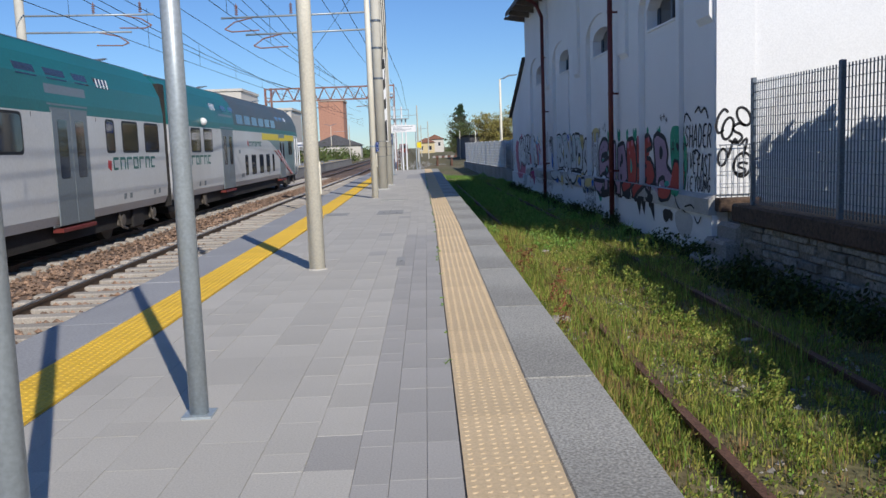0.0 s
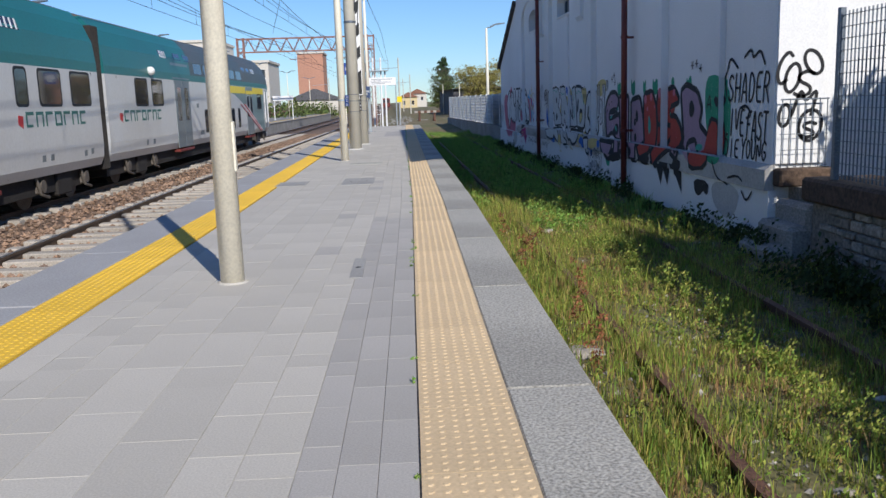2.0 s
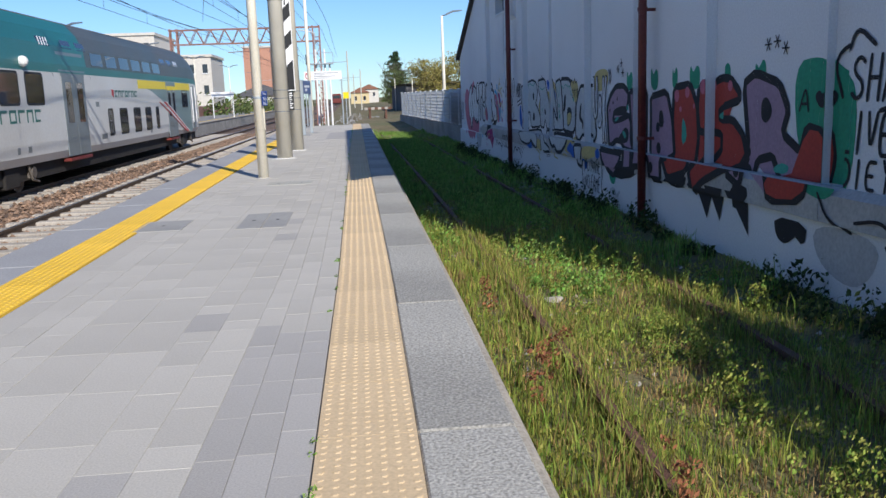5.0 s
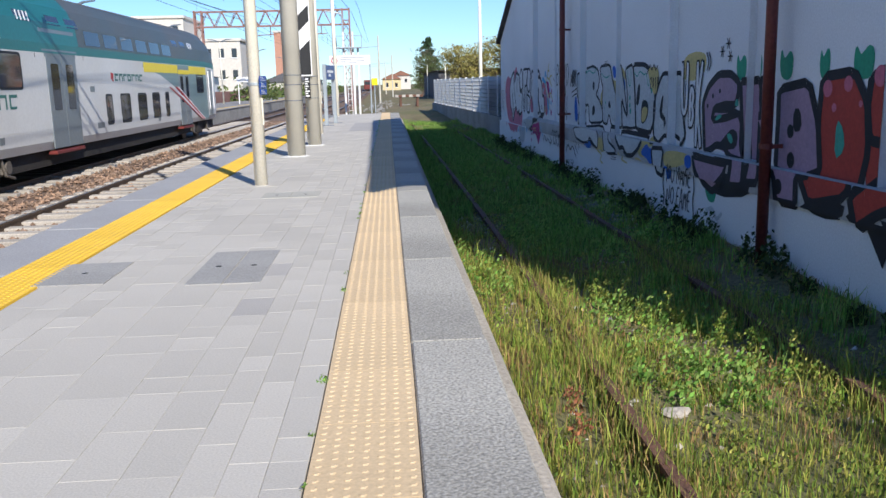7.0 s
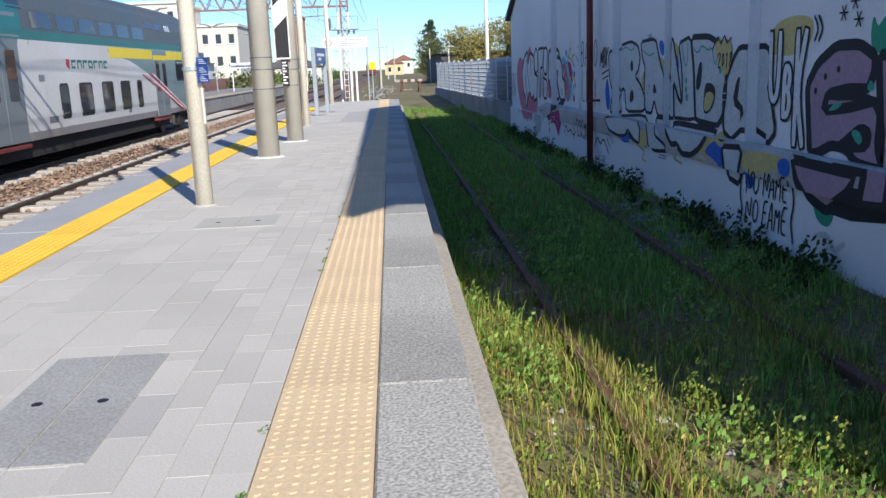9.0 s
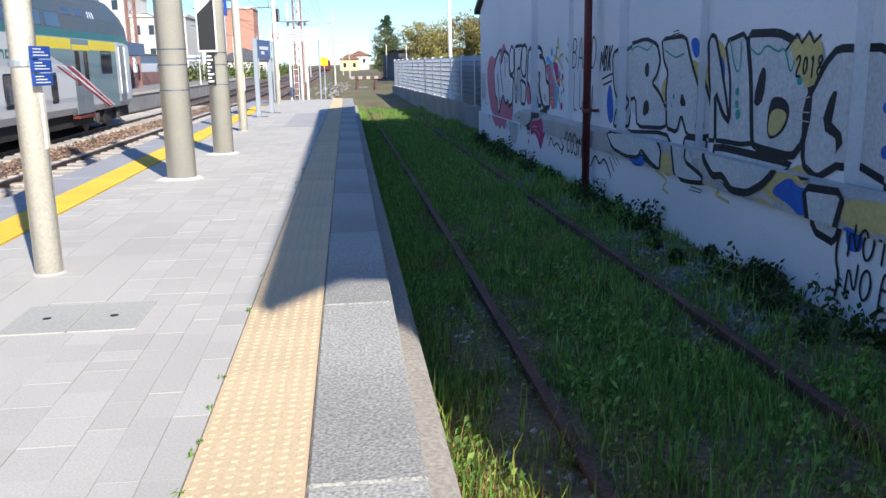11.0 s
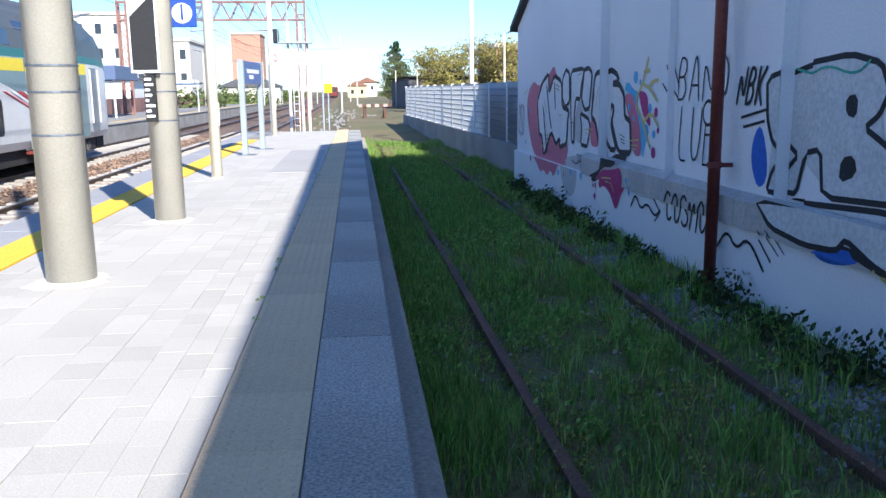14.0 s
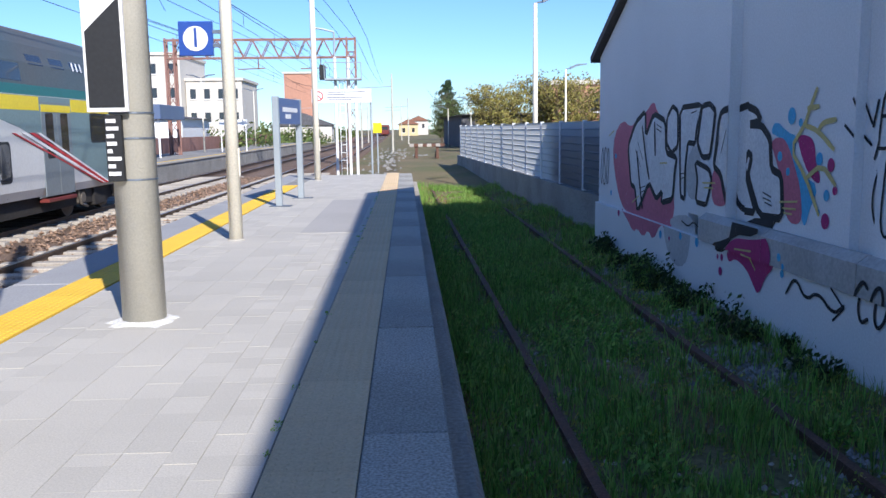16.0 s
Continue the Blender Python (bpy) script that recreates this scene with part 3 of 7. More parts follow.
def on_side(bm, pts, d, x=None):
    """A flat outline (y, z) laid on the train's platform side, d metres proud."""
    lo = [bm.verts.new(((side_x(z) if x is None else x) + d, y, z)) for y, z in pts]
    f = bm.faces.new(lo)
    r = bmesh.ops.extrude_face_region(bm, geom=[f])
    bmesh.ops.translate(bm, verts=[v for v in r["geom"] if isinstance(v, bmesh.types.BMVert)], vec=(-0.03, 0, 0))
    bmesh.ops.recalc_face_normals(bm, faces=bm.faces[:])


def rounded(y0, y1, z0, z1, r=0.09):
    pts = []
    for cy, cz, a0 in ((y1 - r, z1 - r, 0), (y0 + r, z1 - r, 90), (y0 + r, z0 + r, 180), (y1 - r, z0 + r, 270)):
        pts += [(cy + r * math.cos(radians(a0 + a)), cz + r * math.sin(radians(a0 + a))) for a in (0, 45, 90)]
    return pts


def train_window(car, y0, y1, z0, z1):
    bm = bmesh.new()
    on_side(bm, rounded(y0 - 0.05, y1 + 0.05, z0 - 0.05, z1 + 0.05), 0.004)
    w = part("window", bm, M_black, car)
    bm = bmesh.new()
    on_side(bm, rounded(y0, y1, z0, z1), 0.007)
    part("pane", bm, M_glass, w)


def train_door(car, y0, y1, z0, z1):
    bm = bmesh.new()
    on_side(bm, [(y0 - 0.06, z0), (y1 + 0.06, z0), (y1 + 0.06, z1), (y0 - 0.06, z1)], 0.004)
    d = part("door", bm, M_tdoor, car, "grey double passenger door")
    ym = (y0 + y1) / 2
    for a, b in ((y0, ym - 0.012), (ym + 0.012, y1)):
        bm = bmesh.new()
        on_side(bm, [(a, z0 + 0.03), (b, z0 + 0.03), (b, z1 - 0.05), (a, z1 - 0.05)], 0.012, side_x(1.5))
        part("leaf", bm, M_tdoor, d)
        bm = bmesh.new()
        k = 0.24 * (b - a)
        on_side(bm, rounded(a + k, b - k, z0 + 0.35 * (z1 - z0) + 0.12, z1 - 0.22, 0.05), 0.016, side_x(1.5))
        part("door_pane", bm, M_glass, d)
    bm = bmesh.new()
    box(bm, 1.22, 1.42, y0, y1, z0 - 0.10, z0 - 0.02, 0.01)
    part("step", bm, M_step, d, "dull red step plate")


def bogie(car, yc):
    bm = bmesh.new()
    box(bm, -1.1, 1.14, yc - 1.5, yc + 1.5, -0.30, -0.05, 0.03)
    box(bm, 1.0, 1.2, yc - 0.4, yc + 0.4, -0.42, 0.05, 0.03)
    b = part("bogie", bm, M_dark, car, "dark greasy bogie frame")
    for dy in (-1.15, 1.15):
        bm = bmesh.new()
        rod(bm, (0.70, yc + dy, -0.16), (0.84, yc + dy, -0.16), 0.44, n=24)
        part("wheel", bm, M_axle, b)
        bm = bmesh.new()
        rod(bm, (0.84, yc + dy, -0.16), (1.24, yc + dy, -0.16), 0.13, n=12)
        box(bm, 1.05, 1.2, yc + dy - 0.22, yc + dy + 0.22, -0.30, -0.04, 0.03)
        tube(bm, [(1.22, yc + dy - 0.3, 0.05), (1.25, yc + dy - 0.2, -0.3), (1.25, yc + dy + 0.15, -0.38)], 0.03, 8)
        part("axle_box", bm, M_axle, b)


def bars(parent, y0, y1, z0, z1, material):
    """Lettering that stays plain: upright and level strokes in its colour and size."""
    n = 7
    w = (y1 - y0) / n
    for i in range(n):
        a = y0 + i * w
        bm = bmesh.new()
        on_side(bm, [(a + 0.12 * w, z1 - 0.06), (a + 0.88 * w, z1 - 0.06), (a + 0.88 * w, z1), (a + 0.12 * w, z1)], 0.005)
        on_side(bm, [(a + 0.12 * w, z0), (a + 0.12 * w + 0.06, z0), (a + 0.12 * w + 0.06, z1 - 0.06), (a + 0.12 * w, z1 - 0.06)], 0.005)
        if i % 2:
            on_side(bm, [(a + 0.75 * w, z0), (a + 0.75 * w + 0.06, z0), (a + 0.75 * w + 0.06, z1 - 0.06), (a + 0.75 * w, z1 - 0.06)], 0.005)
        if i % 3 == 0:
            on_side(bm, [(a + 0.24 * w, z0), (a + 0.75 * w, z0), (a + 0.75 * w, z0 + 0.05), (a + 0.24 * w, z0 + 0.05)], 0.005)
        part("mark", bm, material, parent)
    bm = bmesh.new()
    on_side(bm, [(y0 - 0.28, z0 + 0.06), (y0 - 0.1, z0 - 0.02), (y0 - 0.06, z0 + 0.2), (y0 - 0.26, z0 + 0.22)], 0.005)
    part("mark", bm, M_tred, parent, "small red block")


def upper_slot(car, y0, y1, z0=2.72, z1=2.92, slats=0):
    bm = bmesh.new()
    on_side(bm, [(y0, z0), (y1, z0), (y1, z1), (y0, z1)], 0.006)
    w = part("roof_window", bm, M_glass, car)
    for i in range(slats):
        a = y0 + (y1 - y0) * (i + 0.3) / slats
        bm = bmesh.new()
        on_side(bm, [(a, z0), (a + 0.06, z0), (a + 0.14, z1), (a + 0.08, z1)], 0.010)
        part("slat", bm, M_panelw, w)


def seam(car, y, z0, z1):
    bm = bmesh.new()
    on_side(bm, [(y, z0), (y + 0.02, z0), (y + 0.02, z1), (y, z1)], 0.003)
    part("panel_joint", bm, M_dark, car)


def carriage(label, origin, turn, stations):
    car = thing("train_carriage", label, "train", origin, turn, group="train carriages")
    shell(car, "lower_body", 0, 3, stations, M_twhite, "dusty white lower body")
    if len(stations) > 4:
        shell(car, "upper_body", 3, 4, stations, M_teal, "teal upper body")
        shell(car, "upper_deck", 4, 7, stations[:2] + [(8.2, 1, 1)], M_teal)
        shell(car, "cab_upper_deck", 4, 7, [(8.2, 1, 1)] + stations[2:], M_tup, "dusty dark grey upper side")
    else:
        shell(car, "upper_body", 3, 5, stations, M_teal, "teal upper body")
        shell(car, "upper_deck", 5, 7, stations, M_teal)
    shell(car, "roof", 7, 9, stations, M_troof)
    y0, y1 = stations[0][0], stations[-1][0]
    bm = bmesh.new()
    box(bm, -1.15, 1.15, y0 + 0.4, y1 - 1.2, -0.32, 0.06)
    part("underframe", bm, M_dark, car)
    return car


ca = carriage("double-deck passenger carriage, white below and teal above", (-7.70, 0, 0), -0.25, [(-9, 1, 1), (21.4, 1, 1), (21.62, 0.95, 0.98)])
for a, b in ((17.17, 17.62), (18.18, 19.2), (19.78, 20.84), (9.0, 10.0), (10.6, 11.6), (12.2, 13.2)):
    train_window(ca, a, b, 1.40, 2.02)
train_door(ca, 14.45, 16.1, 0.0, 2.2)
train_door(ca, 1.5, 3.1, 0.0, 2.2)
for a, b, s in ((13.3, 14.1, 0), (14.5, 15.4, 0), (15.8, 16.5, 0), (16.9, 17.7, 4)):
    upper_slot(ca, a, b, slats=s)
bm = bmesh.new()
on_side(bm, [(14.3, 2.24), (16.2, 2.24), (16.2, 2.62), (14.3, 2.62)], 0.003)
part("grille_panel", bm, M_tdoor, ca, "grey panel above the door")
bars(ca, 17.4, 20.5, 0.98, 1.26, M_logo)
for y in (13.6, 16.6, 21.0):
    seam(ca, y, 0.1, 2.08)
for y, z in ((18.0, 0.32), (18.4, 0.32), (20.2, 0.30), (20.6, 0.32)):
    bm = bmesh.new()
    on_side(bm, [(y, z), (y + 0.16, z), (y + 0.16, z + 0.12), (y, z + 0.12)], 0.004)
    part("hatch", bm, M_tdoor, ca)
bogie(ca, 19.4)
bogie(ca, 4.5)

cb = carriage("double-deck cab carriage in white, teal and yellow livery", (-7.70, 22.0, 0), -1.15, [(0, 0.95, 0.98), (0.2, 1, 1), (21.9, 1, 1), (23.0, 0.98, 0.97), (23.8, 0.94, 0.88), (24.25, 0.88, 0.72)])
for a, b in ((2.4, 3.4), (3.85, 4.85)):
    train_window(cb, a, b, 1.38, 2.02)
for a, b in ((9.8, 10.25), (11.0, 11.8), (12.6, 13.4), (14.1, 14.85), (15.6, 16.0)):
    train_window(cb, a, b, 0.45, 1.14)
train_door(cb, 6.15, 7.85, 0.03, 2.1)
train_door(cb, 17.5, 19.0, 0.0, 1.98)
for a, b, s in ((5.0, 5.7, 4), (6.6, 7.3, 0), (7.7, 8.4, 0), (17.2, 17.9, 0), (18.3, 19.0, 0), (19.4, 20.1, 3)):
    upper_slot(cb, a, b, slats=s)
for i in range(6):
    upper_slot(cb, 8.7 + i * 1.4, 9.75 + i * 1.4, 2.36, 2.70)
bm = bmesh.new()
on_side(bm, [(13.4, 2.09), (13.3, 1.95), (15.2, 1.72), (16.5, 1.45), (17.5, 1.18), (18.4, 0.92), (19.5, 0.60), (20.6, 0.30), (21.2, 0.10), (21.9, 0.10), (21.9, 2.09)], 0.0025, HALF)
part("grey_nose_panel", bm, M_tgrey, cb, "grey green cab end paint")
for a, b in ((13.4, 17.43), (19.07, 21.9)):
    bm = bmesh.new()
    on_side(bm, [(a, 1.80), (b, 1.80), (b, 2.08), (a, 2.08)], 0.005, HALF)
    part("yellow_stripe", bm, M_tyellow, cb, "bright yellow waist stripe")
bm = bmesh.new()
on_side(bm, [(17.5, 1.78), (19.0, 1.78), (19.0, 1.93), (17.5, 1.93)], 0.018, side_x(1.5))
part("yellow_stripe", bm, M_tyellow, cb, "bright yellow waist stripe")
for k, w, mm in ((0.0, 0.09, M_tred), (0.34, 0.06, M_panelw), (-0.34, 0.09, M_panelw), (-0.75, 0.05, M_tred)):
    bm = bmesh.new()
    on_side(bm, [(16.9 + k, 1.35), (16.9 + k + w * 2.4, 1.35), (21.1 + k * 0.4, 0.12), (21.1 + k * 0.4 - w * 2.4, 0.12)], 0.020 if k else 0.023, HALF)
    part("diagonal_stripe", bm, mm, cb)
train_window(cb, 20.2, 21.3, 1.15, 1.75)
bm = bmesh.new()
on_side(bm, [(6.0, 2.14), (8.0, 2.14), (8.0, 2.62), (6.0, 2.62)], 0.003)
part("grille_panel", bm, M_tdoor, cb, "grey panel above the door")
bars(cb, 1.3, 4.6, 0.96, 1.24, M_logo)
bars(cb, 10.6, 13.2, 1.52, 1.72, M_logo)
for y in (1.0, 5.6, 8.4, 15.9):
    seam(cb, y, 0.1, 2.08)
for y, z, w in ((3.0, 0.30, 0.16), (3.6, 0.30, 0.2), (9.0, 0.35, 0.5), (14.6, 0.3, 0.25), (8.7, 1.25, 0.3)):
    bm = bmesh.new()
    on_side(bm, [(y, z), (y + w, z), (y + w, z + 0.14), (y, z + 0.14)], 0.004)
    part("hatch", bm, M_tdoor, cb)
bm = bmesh.new()
bmesh.ops.create_uvsphere(bm, u_segments=10, v_segments=6, radius=0.12, matrix=Matrix.Translation((HALF + 0.05, 3.7, 2.28)))
part("mirror", bm, M_panelw, cb, "small white rear-view camera pod")
for y in (22.15, 22.85):
    bm = bmesh.new()
    rod(bm, (HALF + 0.035, y, 0.45), (HALF + 0.035, y, 1.95), 0.022, n=8)
    part("grab_rail", bm, M_panelw, cb, "pale upright grab rail")
bm = bmesh.new()
on_side(bm, [(22.2, 0.2), (22.8, 0.2), (22.8, 2.0), (22.2, 2.0)], 0.006, HALF)
part("cab_door", bm, M_tdoor, cb, "grey narrow cab door")
bogie(cb, 3.0)
bogie(cb, 21.0)
bm = bmesh.new()
box(bm, -1.0, 1.0, 23.6, 24.4, -0.35, 0.25, 0.05)
part("coupler_skirt", bm, M_dark, cb)
gw = thing("gangway", "dark rubber gangway bellows between two carriages", "gangway", (-7.66, 21.82, 0))
for i in range(5):
    bm = bmesh.new()
    y = -0.2 + i * 0.1
    box(bm, -1.25, 1.33, y - 0.03, y + 0.03, -0.1, 3.15, 0.02)
    part("fold", bm, M_dark, gw)

# ---- weedy side: fences, old wall ----
fen = thing("sheet_fence", "white ribbed sheet fence on a low concrete wall", "fence", kind="structure")
bm = bmesh.new()
prism(bm, [(4.88, 35.6), (5.10, 35.6), (4.40, 60.6), (4.18, 60.6)], -1.0, 0.10, "z")
part("low_wall", bm, M_conc, fen)
bm = bmesh.new()
prof = [(0.0, 0.12)]
for j in range(9):
    z = 0.12 + j * 0.145
    prof += [(0.025, z + 0.02), (0.025, z + 0.12), (0.0, z + 0.145)]
rows = [[bm.verts.new((-x, y, z)) for x, z in prof] for y in (-0.97, 0.97)]
for i in range(len(prof) - 1):
    bm.faces.new((rows[0][i], rows[0][i + 1], rows[1][i + 1], rows[1][i]))
me_p = mesh_of("fence_panel", bm, M_sheet)
bm = bmesh.new()
box(bm, -0.05, 0.04, -0.03, 0.03, 0.06, 1.45, 0.006)
me_q = mesh_of("fence_post", bm, M_fence_w)
for i in range(12):
    y = 36.6 + i * 2.0
    for nm, me, dy in (("fence_panel", me_p, 0), ("fence_post", me_q, 1.0)):
        o = new(nm, me)
        o.parent, o.matrix_basis = fen, pose(4.97 - 0.029 * (y + dy - 36), y + dy, 0, 0, 0, 1.66)

ow = thing("retaining_wall", "crumbling old stone retaining wall with a brown concrete cap", "wall", kind="structure")
bm = bmesh.new()
box(bm, 4.74, 5.3, -9, 10.2, -1.2, 0.04)
box(bm, 4.9, 5.3, 10.2, 11.1, -1.2, 0.12)
part("wall_core", bm, M_oldwall, ow)
bm = bmesh.new()
box(bm, 4.62, 5.4, -9, 10.25, 0.05, 0.30, 0.03)
part("cap", bm, M_rustcap, ow, "dark brown crumbling cap beam")
rng = random.Random(11)
z = -0.85
while z < 0.02:
    h = rng.uniform(0.07, 0.14)
    y = -1 + rng.random() * 0.3
    while y < 9.8:
        w = rng.uniform(0.16, 0.5)
        if y > 3.0 and rng.random() < 0.86:
            bm = bmesh.new()
            vs = box(bm, 4.67 + rng.uniform(-0.02, 0.035), 4.78, y + 0.012, y + w - 0.012, z + 0.008, min(z + h, 0.045) - 0.006, 0.012)
            part("stone", bm, M_oldwall, ow)
        y += w
    z += h
for x0, x1_, y0, y1, zt in ((4.30, 4.9, 10.3, 11.08, -0.46), (4.52, 4.9, 10.28, 11.08, -0.24), (4.72, 4.9, 10.27, 11.08, -0.02)):
    bm = bmesh.new()
    box(bm, x0, x1_, y0, y1, -0.9, zt, 0.05)
    tagged(part("stone_step", bm, M_conc), "broken concrete step beside the white building", "step", "broken steps")

pal = thing("bar_fence", "grey metal bar fence on the old wall", "fence", (4.76, 0, 0.30))
bm = bmesh.new()
box(bm, -0.007, 0.007, -0.003, 0.003, 0, 1.62)
prev = mesh_of("bar", bm, M_fence_d)
bm = bmesh.new()
box(bm, -0.03, 0.03, -0.03, 0.03, 0, 1.68, 0.005)
me_post = mesh_of("post", bm, M_fence_d)
for i in range(8):
    y = 9.83 - i * 2.3
    o = new("post", me_post)
    o.parent, o.location = pal, (0, y, 0)
    if i < 4:
        for j in range(1, 34):
            o = new("bar", prev)
            o.parent, o.location = pal, (0, y - j * 2.3 / 34, 0.02)
        for j in range(15):
            bm = bmesh.new()
            z = 0.06 + j * 0.11
            box(bm, -0.006, 0.006, y - 2.26, y - 0.02, z, z + 0.006)
            part("rail", bm, M_fence_d, pal)

wm = thing("wire_mesh_panel", "thin grey wire mesh panel against the end wall", "fence", (0, 11.03, 0.33))
for i in range(7):
    bm = bmesh.new()
    rod(bm, (4.76 + i * 0.087, 0, 0), (4.76 + i * 0.087, 0, 0.78), 0.006, n=6)
    part("upright", bm, M_fence_d, wm)
for z in (0.02, 0.2, 0.38, 0.56, 0.77):
    bm = bmesh.new()
    rod(bm, (4.74, 0, z), (5.30, 0, z), 0.004 if z < 0.7 else 0.008, n=6)
    part("cross_wire", bm, M_fence_d, wm)
bm = bmesh.new()
box(bm, WALL - 0.02, 5.35, 10.9, 11.1, 0.12, 0.325, 0.02)
tagged(part("kerb_block", bm, M_rustcap), "dark concrete block between the old wall and the building", "block")


# ---- grass, weeds and shrubs ----
def blades(name, pts, hmin, hmax, width, material, label, category="grass", lean=0.5, seed=5):
    rng = random.Random(seed)
    v, f = [], []
    for x, y, z, s in pts:
        a, h = rng.uniform(0, 6.3), rng.uniform(hmin, hmax) * s
        b = rng.uniform(0, 6.3)
        l = h * rng.uniform(0.1, lean)
        w = width * rng.uniform(0.6, 1.3)
        dx, dy, ex, ey = math.cos(a) * w, math.sin(a) * w, math.cos(b) * l, math.sin(b) * l
        k = len(v)
        v += [(x - dx, y - dy, z - 0.02), (x + dx, y + dy, z - 0.02), (x + dx * 0.7 + ex * 0.35, y + dy * 0.7 + ey * 0.35, z + h * 0.6), (x - dx * 0.7 + ex * 0.35, y - dy * 0.7 + ey * 0.35, z + h * 0.6), (x + ex, y + ey, z + h)]
        f += [(k, k + 1, k + 2, k + 3), (k + 3, k + 2, k + 4)]
    me = bpy.data.meshes.new(name)
    me.from_pydata(v, [], f)
    me.materials.append(material)
    return tagged(new(name, me), label, category, kind="stuff")


def leaves(name, clumps, material, label, category, size=0.03, per=60, seed=9, kind="stuff", parent=None):
    rng = random.Random(seed)
    v, f = [], []
    for x, y, z, rx, rz in clumps:
        for _ in range(per):
            a, t, q = rng.uniform(0, 6.3), rng.uniform(-0.2, 1), rng.random() ** 0.4
            c = math.sqrt(max(0, 1 - t * t * 0.8)) * q
            px, py, pz = x + rx * c * math.cos(a), y + rx * c * math.sin(a), z + rz * max(0.02, t * q + 0.05)
            d = Vector((rng.gauss(0, 1), rng.gauss(0, 1), rng.gauss(0.6, 0.6))).normalized()
            u = d.orthogonal().normalized()
            w = d.cross(u)
            s = size * rng.uniform(0.6, 1.5)
            k, c0 = len(v), Vector((px, py, pz))
            v += [tuple(c0 - u * s), tuple(c0 + w * s * 0.5), tuple(c0 + u * s), tuple(c0 - w * s * 0.5)]
            f.append((k, k + 1, k + 2, k + 3))
    me = bpy.data.meshes.new(name)
    me.from_pydata(v, [], f)
    me.materials.append(material)
    o = new(name, me)
    if parent:
        o.parent = parent
        return o
    return tagged(o, label, category, kind=kind)


rng = random.Random(21)


def shaded(x, y):
    return y > 11.2 and x > P(y) + 0.7 and (4.72 - x) * 2.54 + 11.2 < y < 39.5


pts_g, pts_d, pts_s = [], [], []
for _ in range(310000):
    y = -2.5 + 52 * rng.random() ** 1.7
    x = rng.uniform(P(y) + 0.90, 5.0)
    k = noise.noise((x * 0.9, y * 0.9, 1.5)) + 0.5 * noise.noise((x * 3, y * 3, 5))
    z = ground_height(x, y)
    if (k < -0.2 and rng.random() < 0.85) or (y > 14 and 3.98 < x < 4.5 and rng.random() < 0.8):
        continue
    if shaded(x, y) and (k < -0.05 and rng.random() < 0.6 or min(abs(x - SID(y)), abs(x - SID(y) - 1.5)) < 0.05):
        continue
    near = max(0, 1 - abs(x - P(y) - 1.0) / 0.5)
    s = 0.55 + 0.7 * max(0, k) + 0.5 * near
    rust = noise.noise((x * 1.7, y * 1.1, 12.3))
    if rng.random() < (0.16 - 0.3 * k if rust < 0.12 else 0.75):
        pts_d.append((x, y, z, s))
    elif y > 18:
        pts_s.append((x, y, z, s * (1.25 if y < 26 else 1.7)))
    else:
        pts_g.append((x, y, z, s))
M_dry = mat("dry_grass", (0.38, 0.27, 0.11), 0.85, var=0.3, scale=1, fine=10, bump=0, rand=0.4, island=True, tint=(0.22, 0.115, 0.05))
for _ in range(14000):
    y = 5.5 + 13 * rng.random()
    x = SID(y) + rng.choice((0, 1.5)) + rng.gauss(0, 0.11)
    if noise.noise((x * 0.4, y * 0.8, 9)) > -0.28:
        (pts_d if rng.random() < 0.3 else pts_g).append((x, y, ground_height(x, y), 1.9))
for _ in range(6500):      # upright tufts, each a spray of longer blades
    y = -1.5 + 44 * rng.random() ** 1.45
    x = rng.uniform(P(y) + 0.93, 4.5)
    if noise.noise((x * 1.1, y * 0.8, 7.7)) < -0.05 and rng.random() < 0.75:
        continue
    dark = shaded(x, y)
    if dark and -0.16 < min(x - SID(y), abs(x - SID(y) - 1.5), key=abs) < 0.14:
        continue
    s = rng.uniform(1.2, 2.3) if dark else rng.uniform(1.0, 1.9)
    to = pts_s if dark else (pts_d if rng.random() < 0.35 else pts_g)
    for _ in range(11):
        u, w = x + rng.gauss(0, 0.035), y + rng.gauss(0, 0.035)
        (pts_d if rng.random() < 0.12 else to).append((u, w, ground_height(u, w), s * rng.uniform(0.6, 1.1)))
for _ in range(2600):
    y = rng.uniform(4, 20.5)
    x = P(y) + 0.97 + abs(rng.gauss(0, 0.3)) * (1 if y < 16 else 0.8)
    (pts_d if rng.random() < 0.2 else pts_g).append((x, y, ground_height(x, y), rng.uniform(1.4, 2.4)))
blades("grass", pts_g, 0.035, 0.12, 0.0042, M_leaf, "patchy green spring grass over a disused siding")
blades("dry_grass", pts_d, 0.03, 0.10, 0.0034, M_dry, "dry brown grass among the green", seed=6)
blades("shade_grass", pts_s, 0.05, 0.15, 0.0058, M_leaf_d, "long green grass in the building's shade", seed=8)
cl = []
for _ in range(3000):
    y = -1 + 45 * rng.random() ** 1.6
    x = rng.uniform(P(y) + 0.9, 4.6)
    cl.append((x, y, ground_height(x, y), rng.uniform(0.05, 0.16), rng.uniform(0.05, 0.15)))
leaves("weeds", cl, M_leaf, "low broad-leaved weeds and clover", "weeds", 0.014, 34)
cl = []
for _ in range(100):
    y = rng.uniform(10.6, 35.4)
    s = rng.uniform(0.6, 1.3) * (1.0 if noise.noise((y * 0.7, 0, 0)) > -0.1 else 0.45)
    x = rng.uniform(4.28, 4.62)
    cl.append((x, y, ground_height(x, y), 0.17 * s, 0.26 * s))
leaves("wall_shrubs", cl, M_shrub, "dark leafy weeds growing along the foot of the wall", "weeds", 0.028, 110)
